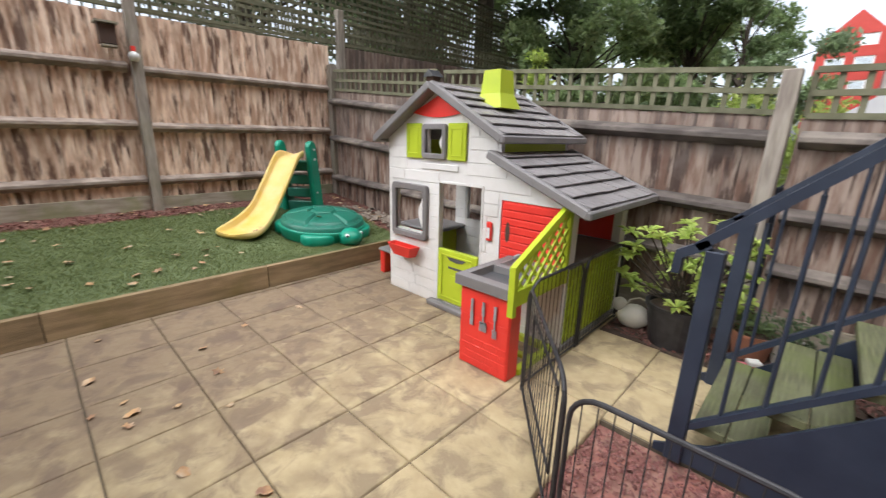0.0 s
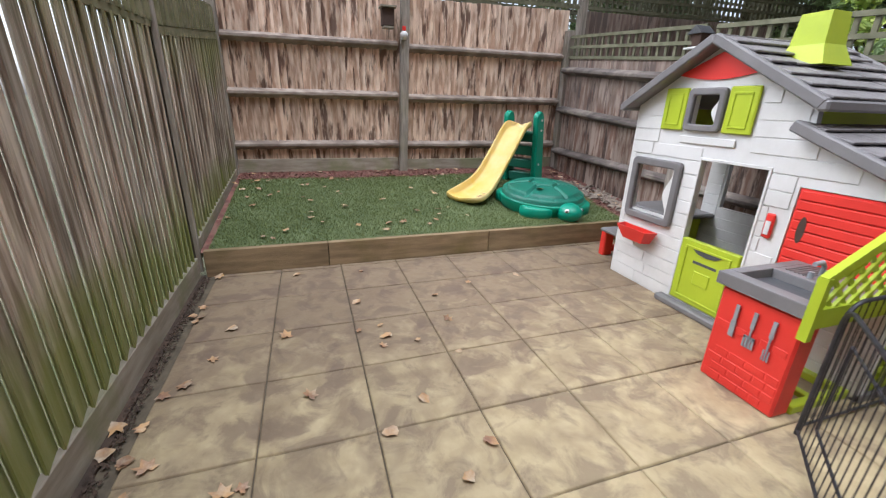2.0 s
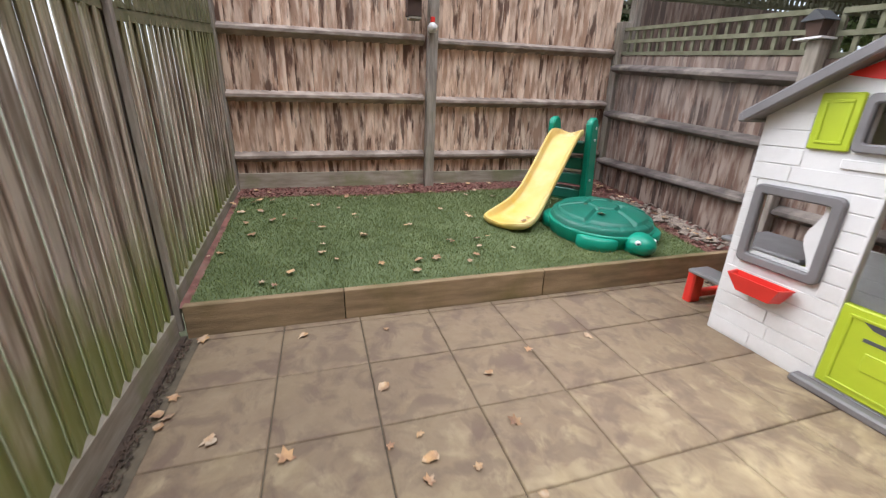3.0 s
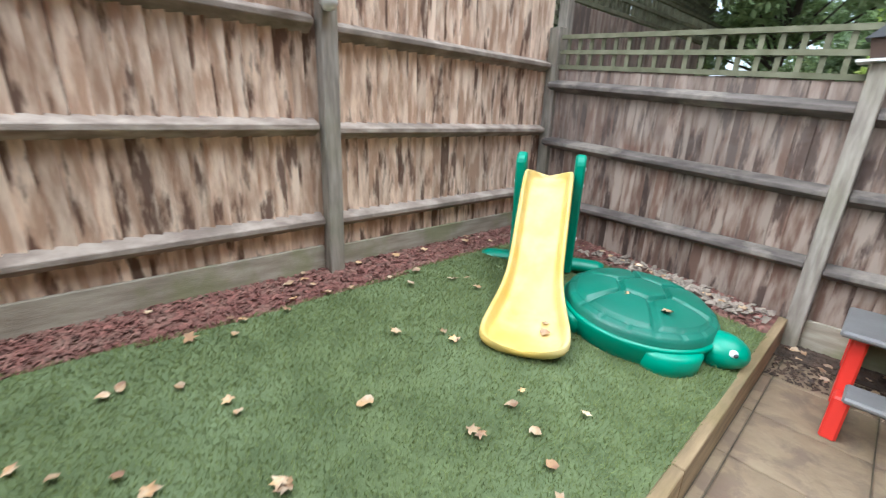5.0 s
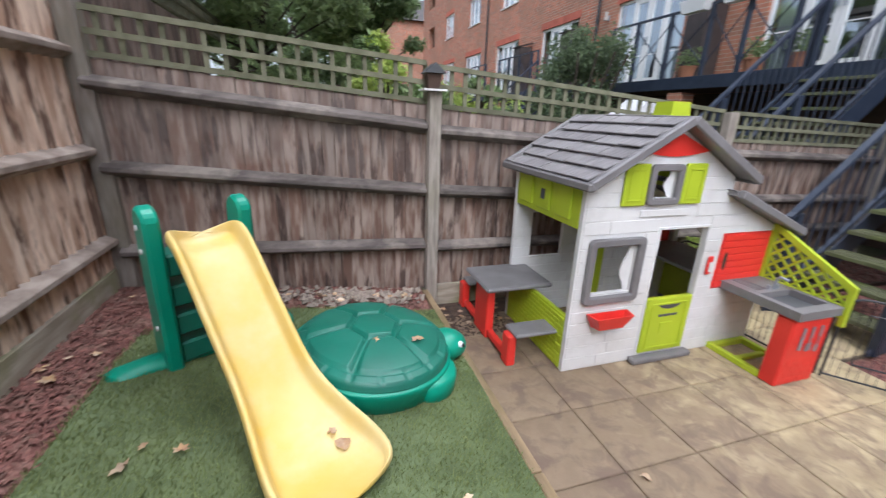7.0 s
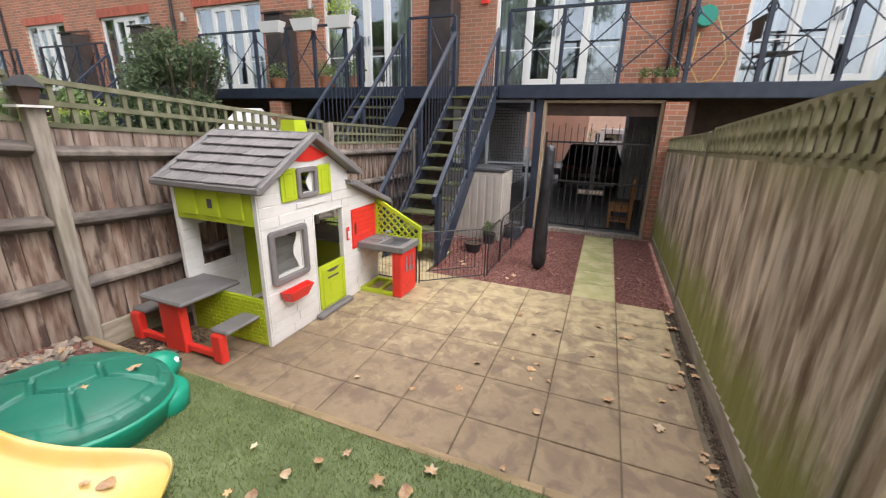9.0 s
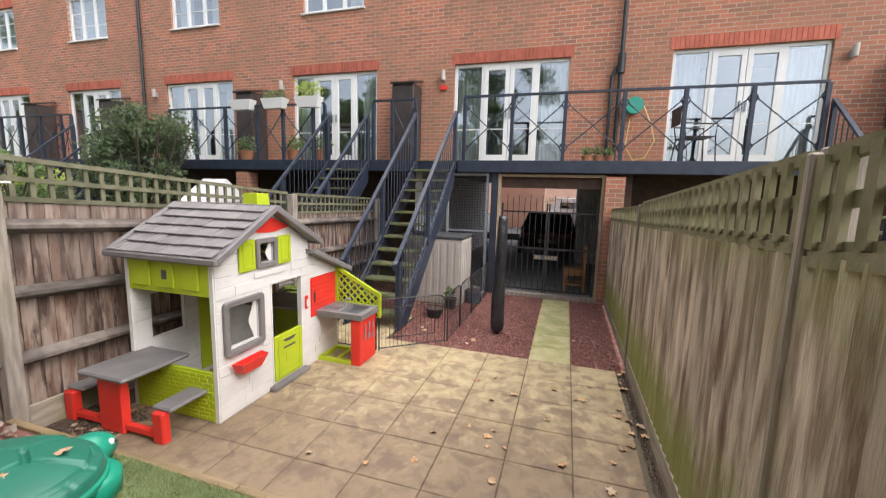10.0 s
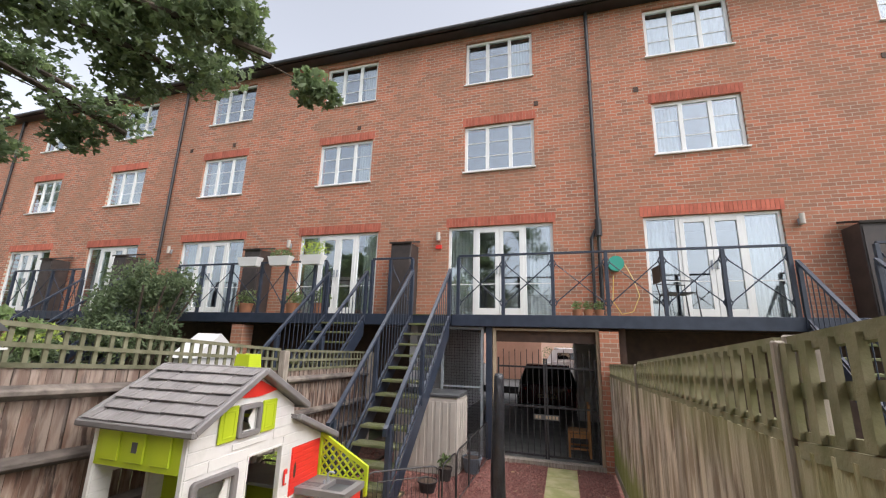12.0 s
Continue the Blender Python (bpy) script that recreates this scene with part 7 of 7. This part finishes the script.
g = thing("brick_block", (1.8, 38.0, -0.06, 0, 0, 0), "orange brick block with a hipped roof beyond the terrace", "building")
part("wall", boxes((0, 9, 0, 12, 0, 9.2)), M_BRICK_X, g)
bm = bmesh.new()
v = [bm.verts.new(p) for p in ((-0.4, -0.4, 9.2), (9.4, -0.4, 9.2), (9.4, 12.4, 9.2), (-0.4, 12.4, 9.2), (4.5, 4, 11.8), (4.5, 8, 11.8))]
for f in ((0, 3, 2, 1), (0, 1, 4), (1, 2, 5, 4), (2, 3, 5), (3, 0, 4, 5)):
    bm.faces.new([v[i] for i in f])
part("roof", bm, M_ROOF_T, g)

# ---- windows and doors of the terrace ----
for i, (cy, half) in enumerate(UNITS[:9]):
    french(cy, half, 2.43, 4.485)
    soldier(cy, half + 0.06, 4.485)
    w = half * 0.705
    window(cy, w, 5.80, 7.025, (0, 2, 1, 2, 3, 3, 0, 2, 1)[i])
    soldier(cy, w + 0.05, 7.025)
    window(cy, w, 8.14, 9.40, (1, 3, 2, 0, 2, 1, 2, 0, 1)[i])

# ---- pieces: fence boards ----
boards(fb, (BX, -0.98), (BX, 1.02), (0.42, 0.44), (2.40, 2.44), M_BOARD, 1, 0.085, -1)
boards(fb, (BX, 1.02), (BX, 3.38), (0.44, 0.42), (2.44, 2.50), M_BOARD, 2, 0.085, -1)
# run beyond the corner: darker boards stand in for the shadow on it
boards(fb, (BX, 3.6), (BX, 7.2), (0.2, 0.2), (2.52, 2.6), M_BOARD_G, 3, 0.1, -1)
boards(fr, (-5.56, RY), (-3.33, RY), (0.30, 0.15), (1.90, 1.70), M_BOARD_G, 4, 0.09, 1)
boards(fr, (-3.28, RY), (-0.27, RY), (0.15, 0.15), (1.67, 1.47), M_BOARD_G, 5, 0.1, 1)
boards(fr, (-0.22, RY), (2.4, RY), (0.15, 0.1), (1.455, 1.38), M_BOARD_G, 6, 0.1, 1)
boards(fl, (-5.58, LY), (-3.40, LY), (0.45, 0.24), (1.86, 1.63), M_BOARD_L, 7, 0.1, 1, 0.034)
boards(fl, (-3.36, LY), (-0.45, LY), (0.14, 0.14), (1.64, 1.52), M_BOARD_L, 8, 0.1, 1, 0.034)
boards(fl, (-0.41, LY), (2.3, LY), (0.12, 0.12), (1.51, 1.42), M_BOARD_L, 9, 0.1, 1, 0.034)

# ---- pieces: paving slabs, 450 square, riven ----
paving = tagged(new("paving"), "riven buff patio slabs darkened by damp", "paving", kind="structure")
garden_path = tagged(new("garden_path"), "mossy buff slabs laid as a path through gravel", "paving", kind="structure")


def slab_mesh(w, d, seed, material_):
    r = random.Random(seed)
    bm = bmesh.new()
    us = (0, 0.014, 0.2, 0.5, 0.8, 0.986, 1)
    n = 6
    g = [[bm.verts.new((w * us[i] - w / 2, d * us[j] - d / 2, r.uniform(-0.0016, 0.0012) - (0.003 if i in (0, n) or j in (0, n) else 0))) for j in range(n + 1)] for i in range(n + 1)]
    for i in range(n):
        for j in range(n):
            bm.faces.new((g[i][j], g[i + 1][j], g[i + 1][j + 1], g[i][j + 1]))
    edge = [g[i][0] for i in range(n + 1)] + [g[n][j] for j in range(1, n + 1)] + [g[i][n] for i in range(n - 1, -1, -1)] + [g[0][j] for j in range(n - 1, 0, -1)]
    low = [bm.verts.new((v.co.x, v.co.y, -0.04)) for v in edge]
    for i in range(len(edge)):
        k = (i + 1) % len(edge)
        bm.faces.new((edge[i], low[i], low[k], edge[k]))
    return mesh_of(bm, material_, True, "paving_slab")


full = [slab_mesh(0.443, 0.443, k, M_SLAB) for k in range(6)]
rng = random.Random(5)
for i in range(0, 7):
    for j in range(-2, 7):
        x, y = -0.58 - 0.45 * (i + 0.5), 0.04 + 0.45 * (j + 0.5)
        x0, x1, y0, y1 = x - 0.225, x + 0.225, y - 0.225, y + 0.225
        x0, y0, y1 = max(x0, -3.332), max(y0, -0.93), y1
        me = full[rng.randrange(6)] if x1 - x0 > 0.44 and y1 - y0 > 0.44 else (slab_mesh(x1 - x0 - 0.007, y1 - y0 - 0.007, i * 50 + j, M_SLAB) if x1 - x0 > 0.03 else None)
        if me:
            piece("paving_slab", me, paving, pose((x0 + x1) / 2, (y0 + y1) / 2, rng.uniform(-0.0015, 0.0015), rng.uniform(-0.2, 0.2), rng.uniform(-0.2, 0.2), rng.uniform(-0.2, 0.2)))
for i in range(2):
    for j in range(2):
        piece("paving_slab", full[(i + 2 * j) % 6], paving, pose(-0.355 + 0.45 * i, 2.015 + 0.45 * j, 0.0))
short = [slab_mesh(0.443, 0.443, 20 + k, M_PATH) for k in range(4)]
for i in range(6):
    x = -0.355 + 0.46 * i
    piece("paving_slab", short[i % 4], garden_path, pose(x, -0.185, -0.004, 0, 0, rng.uniform(-0.6, 0.6)))

# ---- loose stuff ----
rng = np.random.default_rng(3)


def spots(n, x0, x1, y0, y1, z, keep=lambda x, y: True):
    p = rng.random((n, 2)) * (x1 - x0, y1 - y0) + (x0, y0)
    return [(x, y, z(x, y) if callable(z) else z) for x, y in p if keep(x, y)]


scatter("gravel", spots(30000, -0.58, 2.4, -0.93, 1.76, -0.026, lambda x, y: not (-0.42 < y < 0.05)) + spots(3500, 0.42, 2.3, 1.76, 2.68, -0.026), 0.0085, M_CHIP, "small crushed red granite gravel", 1, 0.7, "gravel")
scatter("bark_mulch", spots(42000, -5.56, -3.42, -0.93, 3.34, lambda x, y: lawn_z(x) + 0.006, lambda x, y: not turf_inside(x - 0.02, y) or not turf_inside(x, y + 0.02)), 0.0075, M_BARK, "red brown bark mulch along the fence", 2, 0.45, "mulch", 2.3)
scatter("bark_mulch", spots(4000, -0.95, 2.4, 2.72, 3.32, 0.012), 0.010, M_BARK, "red brown bark mulch in the planting bed", 3, 0.45, "mulch", 2.2)
scatter("pebbles", [(x, y, lawn_z(x) + 0.02) for x, y in np.stack([rng.normal(-4.0, 0.35, 260), rng.normal(3.14, 0.09, 260)], 1) if -4.9 < x < -3.42 and 2.96 < y < 3.33], 0.026, M_STONE, "pale stones and dry leaves in the corner of the border", 4, 0.6, "stones")
scatter("dirt_crumbs", spots(700, -3.32, -2.75, 2.75, 3.32, 0.008), 0.010, M_SOIL, "crumbs of soil and leaf litter in the corner of the patio", 6, 0.6, "soil")
scatter("dirt_crumbs", spots(1200, -3.3, -0.6, -0.95, -0.89, 0.006), 0.006, M_SOIL, "crumbs of soil and leaf litter along the fence foot", 5, 0.6, "soil")

# turf blades
n = 90000
px = -3.38 - rng.random(n) * 1.9
py = -0.90 + rng.random(n) * 3.9
ok = np.array([turf_inside(a, b) for a, b in zip(px, py)])
px, py = px[ok], py[ok]
n = len(px)
pz = np.array([lawn_z(a) + 0.008 + 0.012 * noise.noise(Vector((a * 1.7, b * 1.7, 0))) for a, b in zip(px, py)])
a, h, w = rng.random(n) * 6.283, 0.012 + rng.random(n) * 0.016, 0.0016 + rng.random(n) * 0.0012
lx, ly = rng.normal(size=n) * 0.010 + 0.004, rng.normal(size=n) * 0.010
v = np.stack([np.stack([px - w * np.cos(a), py - w * np.sin(a), pz], 1), np.stack([px + w * np.cos(a), py + w * np.sin(a), pz], 1), np.stack([px + lx, py + ly, pz + h], 1)], 1).reshape(-1, 3)
me = bpy.data.meshes.new("turf_blades")
me.from_pydata(v.tolist(), [], (np.arange(n)[:, None] * 3 + [0, 1, 2]).tolist())
me.materials.append(M_BLADE)
tagged(new("turf_blades", me), "short green blades of artificial grass", "grass", kind="stuff")
